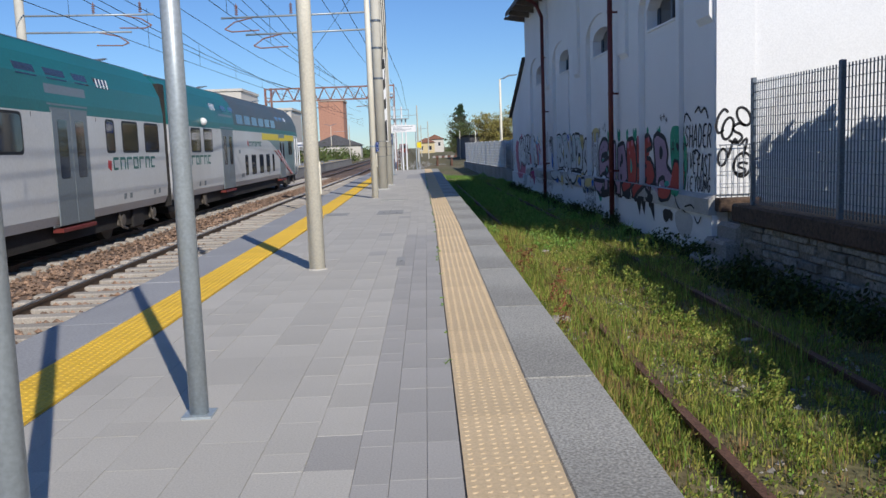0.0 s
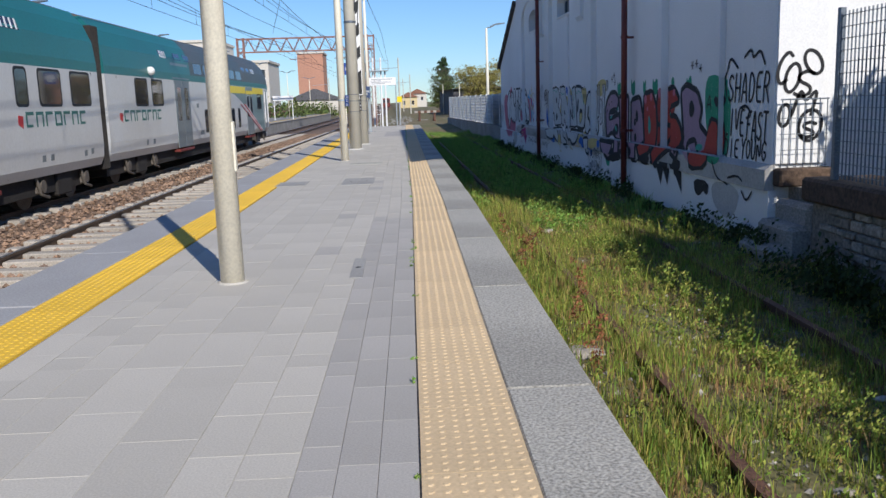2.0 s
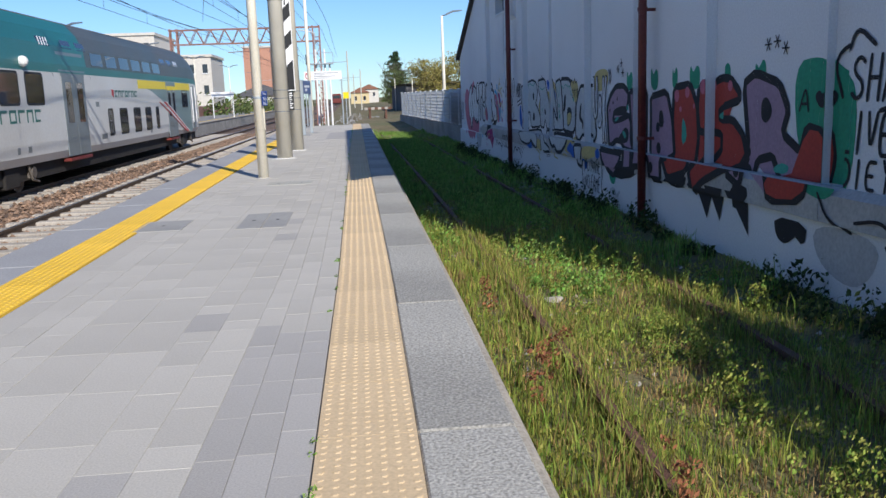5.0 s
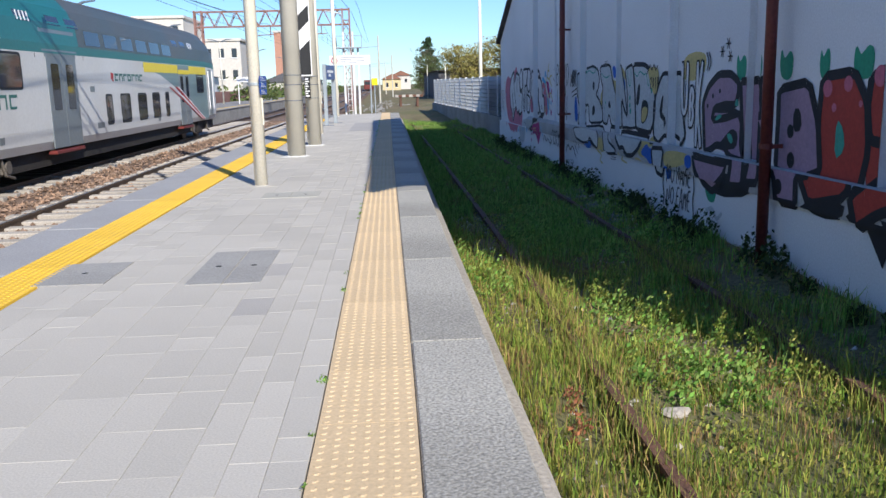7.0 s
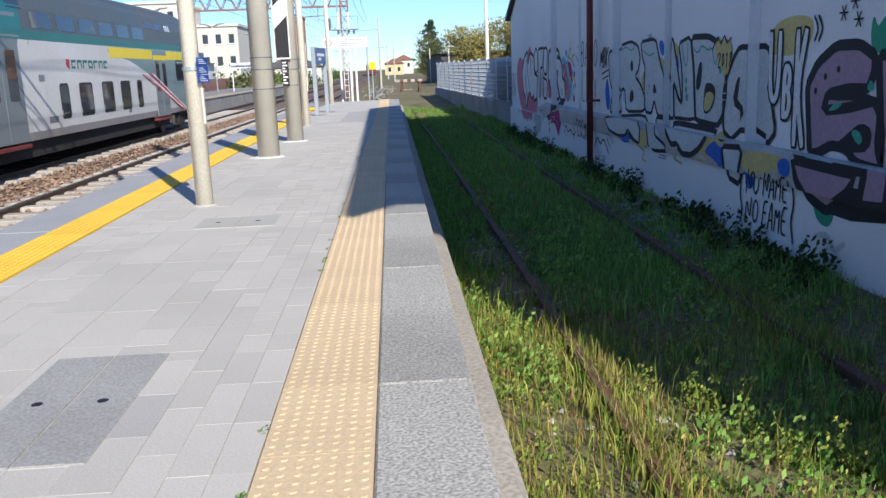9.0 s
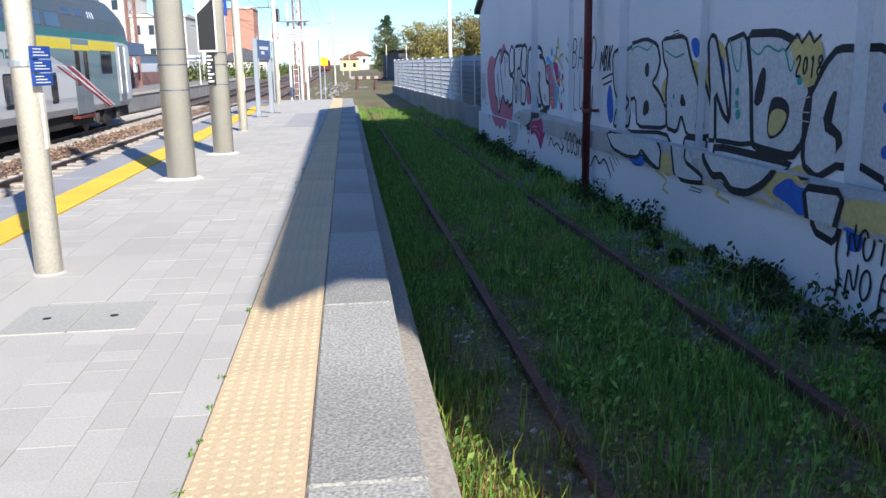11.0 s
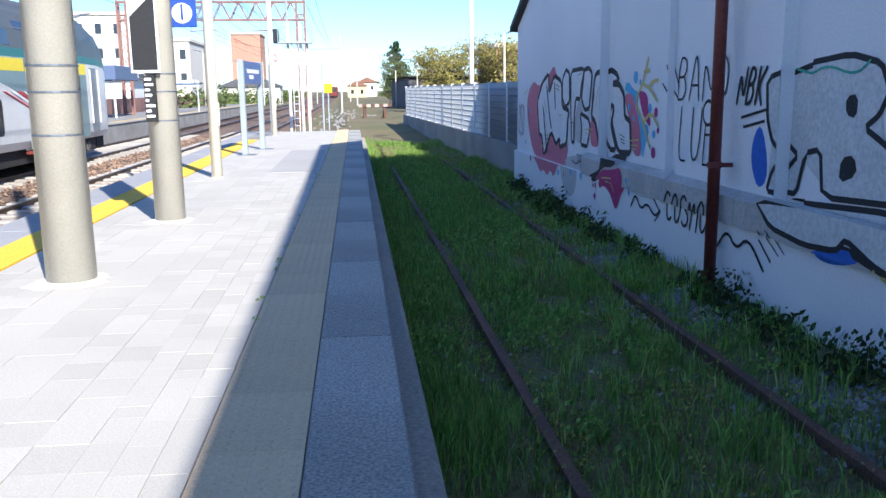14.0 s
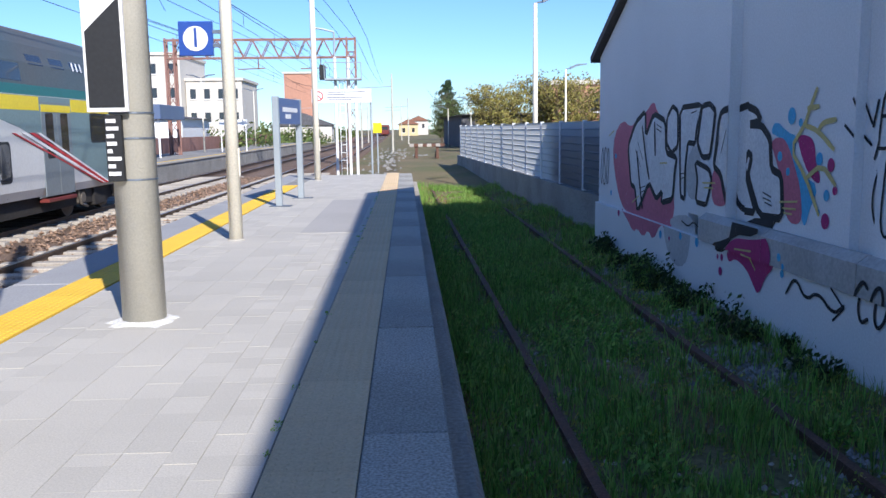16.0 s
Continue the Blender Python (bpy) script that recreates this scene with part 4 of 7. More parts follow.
cl = [(rng.uniform(4.1, 4.6), rng.uniform(3.0, 9.8), -0.62, rng.uniform(0.15, 0.3), rng.uniform(0.2, 0.42)) for _ in range(70)]
leaves("wall_brambles", cl, M_shrub, "brambles at the foot of the old stone wall", "weeds", 0.03, 90, seed=10)
# taller clumps of weeds in the shade, with bare ground between them
cl = []
for _ in range(1500):
    y = rng.uniform(13.5, 40)
    x = rng.uniform(P(y) + 0.95, 4.2)
    if noise.noise((x * 1.3, y * 0.9, 4.4)) > 0.02 and min(abs(x - SID(y) + 0.05), abs(x - SID(y) - 1.45)) > 0.2:
        cl.append((x, y, ground_height(x, y), rng.uniform(0.08, 0.2), rng.uniform(0.1, 0.26)))
leaves("shade_weeds", cl, M_leaf_d, "clumps of leafy green weeds in the building's shade", "weeds", 0.021, 50, seed=15)
cl = []
for _ in range(120):
    y = rng.uniform(4, 16.5)
    x = (4.72 - (y - 11.2) / 2.68 if y > 12.6 else 3.0 + 0.03 * (y - 7)) - abs(rng.gauss(0, 0.16))
    h = rng.uniform(0.10, 0.30)
    if P(y) + 1.0 < x < 4.6:
        cl += [(x + rng.gauss(0, 0.02), y + rng.gauss(0, 0.02), ground_height(x, y) + h * q, 0.045, 0.05) for q in (0.1, 0.3, 0.5, 0.7, 0.9)]
leaves("leafy_stems", cl, M_leaf, "upright leafy weeds along the edge of the shade", "weeds", 0.013, 16, seed=33)
cl = []
for y in (7.2, 9.4, 11.0, 11.3, 13.2, 8.1):
    x = P(y) + 1.12 + rng.uniform(0, 0.5)
    cl += [(x + rng.gauss(0, 0.03), y + rng.gauss(0, 0.05), ground_height(x, y) + 0.05 * q, 0.05, 0.05) for q in range(8)]
leaves("dock_stems", cl, mat("russet_dock", (0.26, 0.10, 0.045), 0.9, var=0.3, bump=0, rand=0.4, island=True), "dry russet dock stems in the grass", "weeds", 0.014, 26, seed=34)
cl, pts = [], []
for _ in range(420):
    y = rng.uniform(2, 24)
    x = (4.72 - (y - 11.2) / 2.54 if y > 11.5 else rng.uniform(2.4, 4.6)) + rng.gauss(0, 0.25)
    if P(y) + 0.85 < x < 4.6:
        pts.append((x, y, ground_height(x, y), 1))
blades("tall_weeds", pts, 0.14, 0.32, 0.006, M_leaf, "taller upright weeds in the sun", "weeds", 0.35, seed=12)
gv = []
for _ in range(9000):
    y = rng.uniform(19, 33)
    if noise.noise((y * 0.8, 3.0, 0)) < 0.0 or rng.random() < 0.35:
        continue
    gv.append((rng.gauss(4.15, 0.24) , y))
v, f = [], []
for x, y in gv:
    s, k, z = rng.uniform(0.014, 0.038), len(v), ground_height(x, y)
    v += [(x - s, y, z), (x, y - s, z), (x + s, y, z), (x, y + s, z), (x, y, z + s)]
    f += [(k, k + 1, k + 4), (k + 1, k + 2, k + 4), (k + 2, k + 3, k + 4), (k + 3, k, k + 4)]
me = bpy.data.meshes.new("gravel")
me.from_pydata(v, [], f)
me.materials.append(mat("grey_gravel", (0.28, 0.27, 0.255), 0.95, var=0.3, scale=3, fine=40, bump=0.4, rand=0.4, island=True))
tagged(new("gravel", me), "grey gravel strip along the wall", "gravel", kind="stuff")
v, f = [], []
for _ in range(2600):
    y = rng.uniform(2.0, 32)
    x = rng.uniform(P(y) + 1.15, 4.3)
    if noise.noise((x * 0.9, y * 0.9, 1.5)) > -0.02:
        continue
    q, k, z = rng.uniform(0.008, 0.034), len(v), ground_height(x, y)
    v += [(x - q, y, z), (x, y - q, z), (x + q, y, z), (x, y + q, z), (x + 0.3 * q, y, z + q * 0.8)]
    f += [(k, k + 1, k + 4), (k + 1, k + 2, k + 4), (k + 2, k + 3, k + 4), (k + 3, k, k + 4)]
me = bpy.data.meshes.new("pebbles")
me.from_pydata(v, [], f)
me.materials.append(mat("pale_pebble", (0.42, 0.39, 0.34), 0.95, var=0.3, scale=3, fine=40, bump=0.3, rand=0.4, island=True))
tagged(new("pebbles", me), "pale old ballast stones between patches of grass", "stones", kind="stuff")
# small weeds in the paving joints beside the beige strip
cl = [(P(y) - 0.01 + rng.gauss(0, 0.012), y, 0.0, rng.uniform(0.01, 0.03), rng.uniform(0.008, 0.03)) for y in [rng.uniform(2, 40) for _ in range(70)]]
leaves("joint_weeds", cl, M_leaf_d, "tiny weeds sprouting from the paving joint", "weeds", 0.008, 14, seed=14)

for x, y, s in ((1.68, 7.56, 0.15), (2.52, 13.6, 0.08), (2.4, 5.2, 0.05), (3.3, 6.4, 0.05)):
    bm = bmesh.new()
    bmesh.ops.create_icosphere(bm, subdivisions=2, radius=s, matrix=Matrix.Translation((x, y, ground_height(x, y) + 0.02)) @ Matrix.Diagonal((1.2, 0.8, 0.34, 1)))
    for vv in bm.verts:
        vv.co += Vector((0, 0, 0.25 * s)) * noise.noise(vv.co * 14)
    tagged(part("loose_stone", bm, M_sleeper), "pale loose stone lying in the grass", "stone", "loose stones")


# ---- things on the platform ----
def lettering(parent, text, size, m, material, name="lettering", depth=0.002):
    cu = bpy.data.curves.new(name, "FONT")
    cu.body, cu.size, cu.extrude, cu.align_x, cu.align_y = text, size, depth, "CENTER", "CENTER"
    tmp = bpy.data.objects.new(name, cu)
    me = bpy.data.meshes.new_from_object(tmp)
    me.transform(m)
    me.materials.append(material)
    o = new(name, me)
    o.parent = parent
    return o


FACE = pose(0, 0, 0, 90, 0, 0)       # upright, facing back along the platform
s1 = thing("platform_sign", "blue square platform number sign on the cream post", "sign", (-1.06, 31.9, 2.42))
bm = bmesh.new()
box(bm, -0.20, 0.20, -0.03, 0.03, -0.20, 0.20, 0.006)
part("panel", bm, M_blue, s1)
bm = bmesh.new()
rod(bm, (0, -0.036, 0), (0, -0.031, 0), 0.145, n=32)
part("disc", bm, M_panelw, s1, "white disc")
lettering(s1, "1", 0.33, Matrix.Translation((0, -0.039, 0)) @ FACE, M_blue)
for z in (-0.1, 0.06):
    bm = bmesh.new()
    box(bm, 0.20, 0.32, -0.02, 0.02, z, z + 0.04)
    part("bracket", bm, M_fence_d, s1)

sp = thing("striped_panel", "tall black and white slanted stripe panel on a pillar", "sign", (-0.62, 27.22, 1.46))
bm = bmesh.new()
box(bm, -0.135, 0.135, -0.015, 0.015, 0, 2.75, 0.004)
part("board", bm, M_panelw, sp)
for z0, z1 in ((0.03, 0.52), (0.90, 1.22), (1.55, 1.87), (2.2, 2.52)):
    bm = bmesh.new()
    prism(bm, [(-0.115, z0), (0.115, z0 if z0 < 0.1 else z0 + 0.22), (0.115, z1 + 0.22), (-0.115, z1)], -0.019, -0.016, "y")
    part("stripe", bm, M_black, sp)
bm = bmesh.new()
for z in (0.3, 1.4, 2.4):
    box(bm, -0.05, 0.05, 0.016, 0.06, z, z + 0.05)
part("clamp", bm, M_fence_d, sp)
nb = thing("black_notice", "black notice plate with unreadable white lines on a pillar", "sign", (-0.60, 27.24, 1.0))
bm = bmesh.new()
box(bm, -0.055, 0.055, -0.012, 0.03, 0, 0.44, 0.004)
part("plate", bm, M_black, nb)
for i in range(8):
    bm = bmesh.new()
    w = (0.05, 0.03, 0.055, 0.02, 0.04, 0.03, 0.05, 0.04)[i]
    box(bm, -0.045, -0.045 + 1.6 * w, -0.016, -0.0125, 0.04 + i * 0.05, 0.065 + i * 0.05)
    part("text_bar", bm, M_panelw, nb)

nm = thing("name_board", "blue station board between two square grey posts", "sign", (-0.78, 36.5, 0), -6.5)
for y in (0.0, 1.75):
    bm = bmesh.new()
    box(bm, -0.055, 0.055, y - 0.05, y + 0.05, 0, 1.92, 0.008)
    part("post", bm, M_galv, nm)
    bm = bmesh.new()
    box(bm, -0.16, 0.22, y - 0.1, y + 0.1, -0.004, 0.012)
    part("foot", bm, M_fence_d, nm)
bm = bmesh.new()
box(bm, -0.02, 0.05, 0.055, 1.695, 1.44, 1.9, 0.004)
part("board", bm, mat("steel_blue", (0.08, 0.13, 0.30), 0.4, var=0.08, bump=0.02), nm)
for i, (a, b) in enumerate(((0.3, 1.45), (0.5, 0.9))):
    bm = bmesh.new()
    box(bm, 0.051, 0.054, a, b, 1.66 - i * 0.12, 1.74 - i * 0.12)
    part("text_bar", bm, M_panelw, nm)

ne = thing("no_crossing_sign", "long white warning sign with a red ring on posts", "sign", (-0.25, 47.0, 0))
bm = bmesh.new()
box(bm, -0.88, 0.88, -0.02, 0.02, 2.12, 2.52, 0.004)
part("panel", bm, M_panelw, ne)
bm = bmesh.new()
for a in range(24):
    t0, t1 = a * math.tau / 24, (a + 1) * math.tau / 24
    rod(bm, (-0.68 + 0.13 * math.cos(t0), -0.026, 2.32 + 0.13 * math.sin(t0)), (-0.68 + 0.13 * math.cos(t1), -0.026, 2.32 + 0.13 * math.sin(t1)), 0.016, n=6)
rod(bm, (-0.77, -0.026, 2.41), (-0.59, -0.026, 2.23), 0.014, n=6)
part("red_ring", bm, M_tred, ne, "red prohibition ring")
for i, (a, b) in enumerate(((-0.42, 0.7), (-0.42, 0.1), (-0.42, 0.62), (-0.42, 0.3))):
    bm = bmesh.new()
    box(bm, a, b, -0.024, -0.0205, 2.42 - i * 0.075, 2.445 - i * 0.075)
    part("text_bar", bm, M_fence_d, ne)
for x in (-0.84, 0.86):
    bm = bmesh.new()
    rod(bm, (x, 0.05, 0), (x, 0.05, 2.5), 0.03, n=10)
    part("post", bm, M_galv, ne)
yb = thing("yellow_sign", "small yellow notice on a thin grey post", "sign", (0.78, 47.2, 0))
bm = bmesh.new()
rod(bm, (0, 0, 0), (0, 0, 1.45), 0.022, n=10)
part("post", bm, M_galv, yb)
bm = bmesh.new()
box(bm, -0.13, 0.13, -0.04, -0.025, 1.22, 1.52, 0.004)
part("plate", bm, M_tyellow, yb)

M_lid = mat("iron_lid", (0.36, 0.352, 0.335), 0.8, 0.1, var=0.2, scale=6, fine=80, bump=0.3)
M_patch = mat("dark_patch", (0.40, 0.38, 0.36), 0.85, var=0.12, scale=3, fine=60, bump=0.2)
M_slab = mat("light_slab", (0.42, 0.41, 0.37), 0.85, var=0.1, scale=3, fine=60, bump=0.2)


def lid(x0, x1, y0, y1, material, label, split=0, turn=-0.6, hole=True):
    e = thing("inspection_cover", label, "cover", ((x0 + x1) / 2, (y0 + y1) / 2, 0.003), turn, group="inspection covers")
    w, l = x1 - x0, y1 - y0
    for i in range(split + 1):
        a, b = -w / 2 + w * i / (split + 1), -w / 2 + w * (i + 1) / (split + 1)
        bm = bmesh.new()
        box(bm, a + 0.004, b - 0.004, -l / 2, l / 2, -0.03, 0.003, 0.002)
        part("lid", bm, material, e)
        if not hole:
            continue
        bm = bmesh.new()
        rod(bm, ((a + b) / 2, 0, 0.0032), ((a + b) / 2, 0, 0.0045), 0.022, n=10)
        part("lifting_hole", bm, M_black, e)


lid(-0.47, 0.03, 14.45, 15.55, M_lid, "dark grey metal inspection cover set in the paving", 1)
lid(-1.50, -1.02, 14.6, 15.3, M_lid, "dark grey metal inspection cover beside the yellow strip", 0)
lid(0.0, 0.10, 7.45, 8.2, M_lid, "narrow dark grey drain cover in the paving", 0)
lid(-0.55, 0.12, 18.75, 19.25, M_slab, "pale concrete inspection cover with a lifting hole", 1)
lid(0.05, 0.80, 32.4, 37.6, M_patch, "broad darker patch of paving covers", 0, -0.8, False)
# ---- overhead line ----
def wire(name, pts, r, label):
    bm = bmesh.new()
    tube(bm, pts, r, 4)
    return tagged(part(name, bm, M_wire), label, "wire", group="overhead wires")


WY = [-15, 0, 12.5, 24.65, 36, 48, 60, 73, 90, 120, 180, 300]
for axis in (-3.98, -7.66):
    sup = [-25.0, 24.65, 73.0, 123.0]
    e = thing("overhead_line", "contact wire hung from a sagging carrier wire", "wire", group="overhead lines")
    bm = bmesh.new()
    ys2 = steps(-25, 123, 4)
    tube(bm, [(axis + T(y), y, 4.55) for y in ys2], 0.009, 5)
    part("contact_wire", bm, M_wire, e)

    def sag(y):
        i = min(2, max(0, int(np.searchsorted(sup, y)) - 1))
        u = (y - sup[i]) / (sup[i + 1] - sup[i])
        return 5.75 - 0.9 * 4 * u * (1 - u) * 0.9
    bm = bmesh.new()
    tube(bm, [(axis + T(y), y, sag(y)) for y in ys2], 0.011, 5)
    part("carrier_wire", bm, M_wire, e)
    bm = bmesh.new()
    for y in steps(-22, 120, 6):
        rod(bm, (axis + T(y), y, 4.55), (axis + T(y), y, sag(y)), 0.006, n=4)
    part("droppers", bm, M_wire, e)
for x0, z0, x1_, z1 in ((-2.2, 6.3, -1.6, 6.6), (-5.3, 6.4, -5.0, 6.2), (-1.0, 6.9, -1.4, 6.7), (-9.5, 6.2, -9.2, 6.3), (-10.8, 6.8, -10.6, 6.6), (-6.6, 7.2, -6.0, 6.8), (-3.2, 7.4, -3.0, 7.0), (-8.4, 7.0, -8.0, 6.7)):
    wire("feeder_wire", [(x0 + (x1_ - x0) * (y + 25) / 148 + T(y), y, z0 + (z1 - z0) * (y + 25) / 148 - 0.5 * math.sin(math.pi * ((y + 25) % 49) / 49)) for y in steps(-25, 123, 7)], 0.014, "bare feeder wire above the tracks")
wire("stay_wire", [(-0.66, 24.65, 6.6), (-4.0, 38, 5.7), (-6.0, 50, 5.2)], 0.010, "thin stay wire from the pillar")


def cantilever(x, y, reach, z, label, s=-1):
    e = thing("cantilever_arm", label, "catenary arm", (x, y, 0), group="catenary arms")
    for r, zz in ((reach, z), (reach - 0.7, z - 0.5)):
        bm = bmesh.new()
        rod(bm, (0, 0, zz), (s * r, 0, zz - 0.06), 0.03, n=10)
        part("tube", bm, M_galv, e, smooth=True)
    for u in (0.55, 0.9):
        bm = bmesh.new()
        for i in range(5):
            rod(bm, (s * reach * u, 0, z + 0.03 + i * 0.06), (s * reach * u, 0, z + 0.055 + i * 0.06), 0.05, n=8)
        rod(bm, (s * reach * u, 0, z), (s * reach * u, 0, z + 0.36), 0.012, n=6)
        part("insulator", bm, M_gantry, e, "brown ribbed insulator")
    for r, zz in ((reach * 0.98, z), (reach * 0.8, z - 0.5)):
        bm = bmesh.new()
        tube(bm, [(s * (r - 0.9), 0, zz - 0.05), (s * (r - 0.3), 0, zz - 0.18), (s * r, 0, zz - 0.38), (s * (r - 0.2), 0, zz - 0.46), (s * (r - 1.0), 0.1, zz - 0.42)], 0.02, 8)
        part("registration_arm", bm, M_gantry, e)
    return e


cantilever(-0.62, 24.65, 4.6, 5.3, "galvanised catenary arm on the concrete pillar")
cantilever(-11.4, 25.4, 4.0, 5.6, "galvanised catenary arm over the far track", 1)
fp = thing("catenary_pillar", "round grey concrete catenary pillar beyond the train", "pillar", (-11.4, 25.4, 0), group="concrete pillars")
bm = bmesh.new()
rod(bm, (0, 0, -0.7), (0, 0, 8.5), 0.17, 0.12, 16)
part("shaft", bm, M_pillar, fp, smooth=True)
pw = thing("tension_gear", "black tension wires and clamps running down the pillar", "catenary gear", (-0.5, 24.55, 0))
for i, (a, b) in enumerate(((0.06, 3.2), (0.0, 3.6), (0.1, 4.1))):
    bm = bmesh.new()
    tube(bm, [(a, 0.0, 7.0), (a + 0.05, -0.02, b + 1), (a - 0.02, 0.0, b)], 0.012, 5)
    part("cable", bm, M_wire, pw)
for z in (3.3, 4.2, 5.0):
    bm = bmesh.new()
    rod(bm, (-0.16, 0.1, z), (-0.16, 0.1, z + 0.06), 0.16, n=16)
    part("clamp", bm, M_fence_d, pw)

gn = thing("signal_gantry", "rusty steel lattice portal spanning the tracks", "gantry", (0, 73, 0))
for x in (-1.15, -11.7):
    for dx, dy in ((-0.25, -0.25), (0.25, -0.25), (0.25, 0.25), (-0.25, 0.25)):
        bm = bmesh.new()
        box(bm, x + dx - 0.05, x + dx + 0.05, dy - 0.05, dy + 0.05, -0.7, 6.75)
        part("leg", bm, M_gantry, gn)
    for i in range(9):
        z = -0.5 + i * 0.8
        for y, k in ((-0.25, 0.25), (0.25, -0.25)):
            bm = bmesh.new()
            rod(bm, (x - k, y, z), (x + k, y, z + 0.8 if i < 8 else z), 0.022, n=5)
            part("lacing_bar", bm, M_gantry, gn)
for y in (-0.25, 0.25):
    for z in (5.6, 6.65):
        bm = bmesh.new()
        box(bm, -11.9, -0.9, y - 0.04, y + 0.04, z - 0.045, z + 0.045)
        part("chord", bm, M_gantry, gn)
    for i in range(20):
        x = -11.6 + i * 0.52
        bm = bmesh.new()
        rod(bm, (x, y, 5.6 if i % 2 == 0 else 6.65), (x + 0.52, y, 6.65 if i % 2 == 0 else 5.6), 0.03, n=5)
        part("truss_bar", bm, M_gantry, gn)
for x in (-4.0 + 1.05, -7.66 + 1.05):
    bm = bmesh.new()
    rod(bm, (x, 0, 5.6), (x, 0, 5.0), 0.03, n=6)
    rod(bm, (x - 1.2, 0, 4.95), (x + 0.4, 0, 5.0), 0.03, n=6)
    part("hanger", bm, M_gantry, gn)

sm = thing("signal_mast", "white railway signal mast with ladder and basket", "signal", (-0.5, 50.0, 0))
for x in (-0.12, 0.32, 0.55):
    bm = bmesh.new()
    rod(bm, (x, 0, -0.4), (x, 0, 3.7 if x < 0.5 else 3.0), 0.05, n=10)
    part("column", bm, M_panelw, sm)
for x in (0.02, 0.2):
    bm = bmesh.new()
    rod(bm, (x, -0.1, -0.4), (x, -0.1, 3.0), 0.014, n=6)
    part("ladder_rail", bm, M_panelw, sm)
bm = bmesh.new()
for z in steps(-0.2, 2.9, 0.26):
    rod(bm, (0.02, -0.1, z), (0.2, -0.1, z), 0.01, n=5)
part("rungs", bm, M_panelw, sm)
bm = bmesh.new()
box(bm, -0.45, 0.75, -0.3, 0.3, 2.95, 3.0)
for x in (-0.45, 0.75):
    rod(bm, (x, -0.3, 3.0), (x, -0.3, 3.5), 0.015, n=5)
rod(bm, (-0.45, -0.3, 3.5), (0.75, -0.3, 3.5), 0.015, n=5)
part("basket", bm, M_galv, sm)
bm = bmesh.new()
box(bm, -0.62, -0.42, -0.2, 0.0, 2.95, 3.45, 0.03)
part("signal_head", bm, M_black, sm)
bm = bmesh.new()
tube(bm, [(-0.12, 0, 3.7), (-0.12, 0, 4.5), (-0.5, 0, 4.6), (-0.9, 0, 4.66)], 0.03, 8)
part("lamp_arm", bm, M_galv, sm)


def street_lamp(x, y, z0, h, heads, label, r=0.06):
    e = thing("lamp_post", label, "lamp", (x, y, z0), group="lamp posts")
    bm = bmesh.new()
    rod(bm, (0, 0, 0), (0, 0, h), r, r * 0.6, 10)
    part("pole", bm, M_cream, e, smooth=True)
    for s in heads:
        bm = bmesh.new()
        tube(bm, [(0, 0, h), (s * 0.25, 0, h + 0.05)], 0.025, 6)
        prism(bm, [(s * 0.2, h + 0.0), (s * 0.5, h + 0.14), (s * 0.95, h + 0.2), (s * 0.95, h + 0.24), (s * 0.5, h + 0.22), (s * 0.2, h + 0.10)], -0.09, 0.09, "y")
        part("head", bm, M_fence_d, e, "dark wing-shaped lamp head")
    return e


for y in (18, 33, 48, 63, 80, 100, 125):
    street_lamp(-12.7 + T(y), y, 0, 4.9, (-1, 1), "platform lamp post with two wing-shaped heads")
street_lamp(5.35, 45.9, -0.6, 5.4, (1,), "white lamp post behind the sheet fence", 0.09)
street_lamp(6.6, 80, -0.4, 3.6, (-1,), "short lamp post beside the dark shed", 0.05)
street_lamp(6.0, 95, -0.4, 3.4, (-1,), "short lamp post beside the dark shed", 0.05)
street_lamp(9.1, 60, -0.4, 4.3, (1,), "white floodlight post behind the fence", 0.06)
for x, y, h in ((1.2, 90, 6.3), (3.0, 120, 5.5), (-2.0, 110, 5.0), (-9.5, 140, 6.0), (-2.5, 150, 6.0), (2.6, 160, 6.0)):
    e = thing("line_mast", "slim grey lineside mast", "mast", (x, y, -0.6), group="lineside masts")
    bm = bmesh.new()
    rod(bm, (0, 0, 0), (0, 0, h), 0.09, 0.06, 8)
    part("shaft", bm, M_pillar, e)
    bm = bmesh.new()
    rod(bm, (-2.6, 0, h - 1.1), (0, 0, h - 1.0), 0.03, n=5)
    part("arm", bm, M_galv, e)

bs = thing("buffer_stop", "rusty buffer stop with a faded red and white beam", "buffer stop", (3.15, 70.0, -0.55))
for x in (-0.6, 0.6):
    bm = bmesh.new()
    box(bm, x - 0.08, x + 0.08, -0.1, 0.1, 0, 0.95, 0.01)
    part("post", bm, M_rust, bs)
    bm = bmesh.new()
    rod(bm, (x, 0, 0.85), (x - 0.05, 1.8, 0.0), 0.07, n=6)
    part("brace", bm, M_rust, bs)
for i in range(8):
    bm = bmesh.new()
    box(bm, -1.0 + i * 0.25, -0.75 + i * 0.25, -0.2, -0.1, 0.86, 1.04, 0.008)
    part("beam_block", bm, M_rust if i % 2 else M_sleeper, bs)
for x, y in ((2.6, 76), (2.95, 76), (3.3, 76)):
    bm = bmesh.new()
    box(bm, x - 0.14, x + 0.14, y - 0.4, y + 0.4, -0.55, -0.32, 0.02)
    tagged(part("concrete_block", bm, M_conc), "small grey concrete block on the grass", "block", "concrete blocks")
rng = random.Random(31)
v, f = [], []
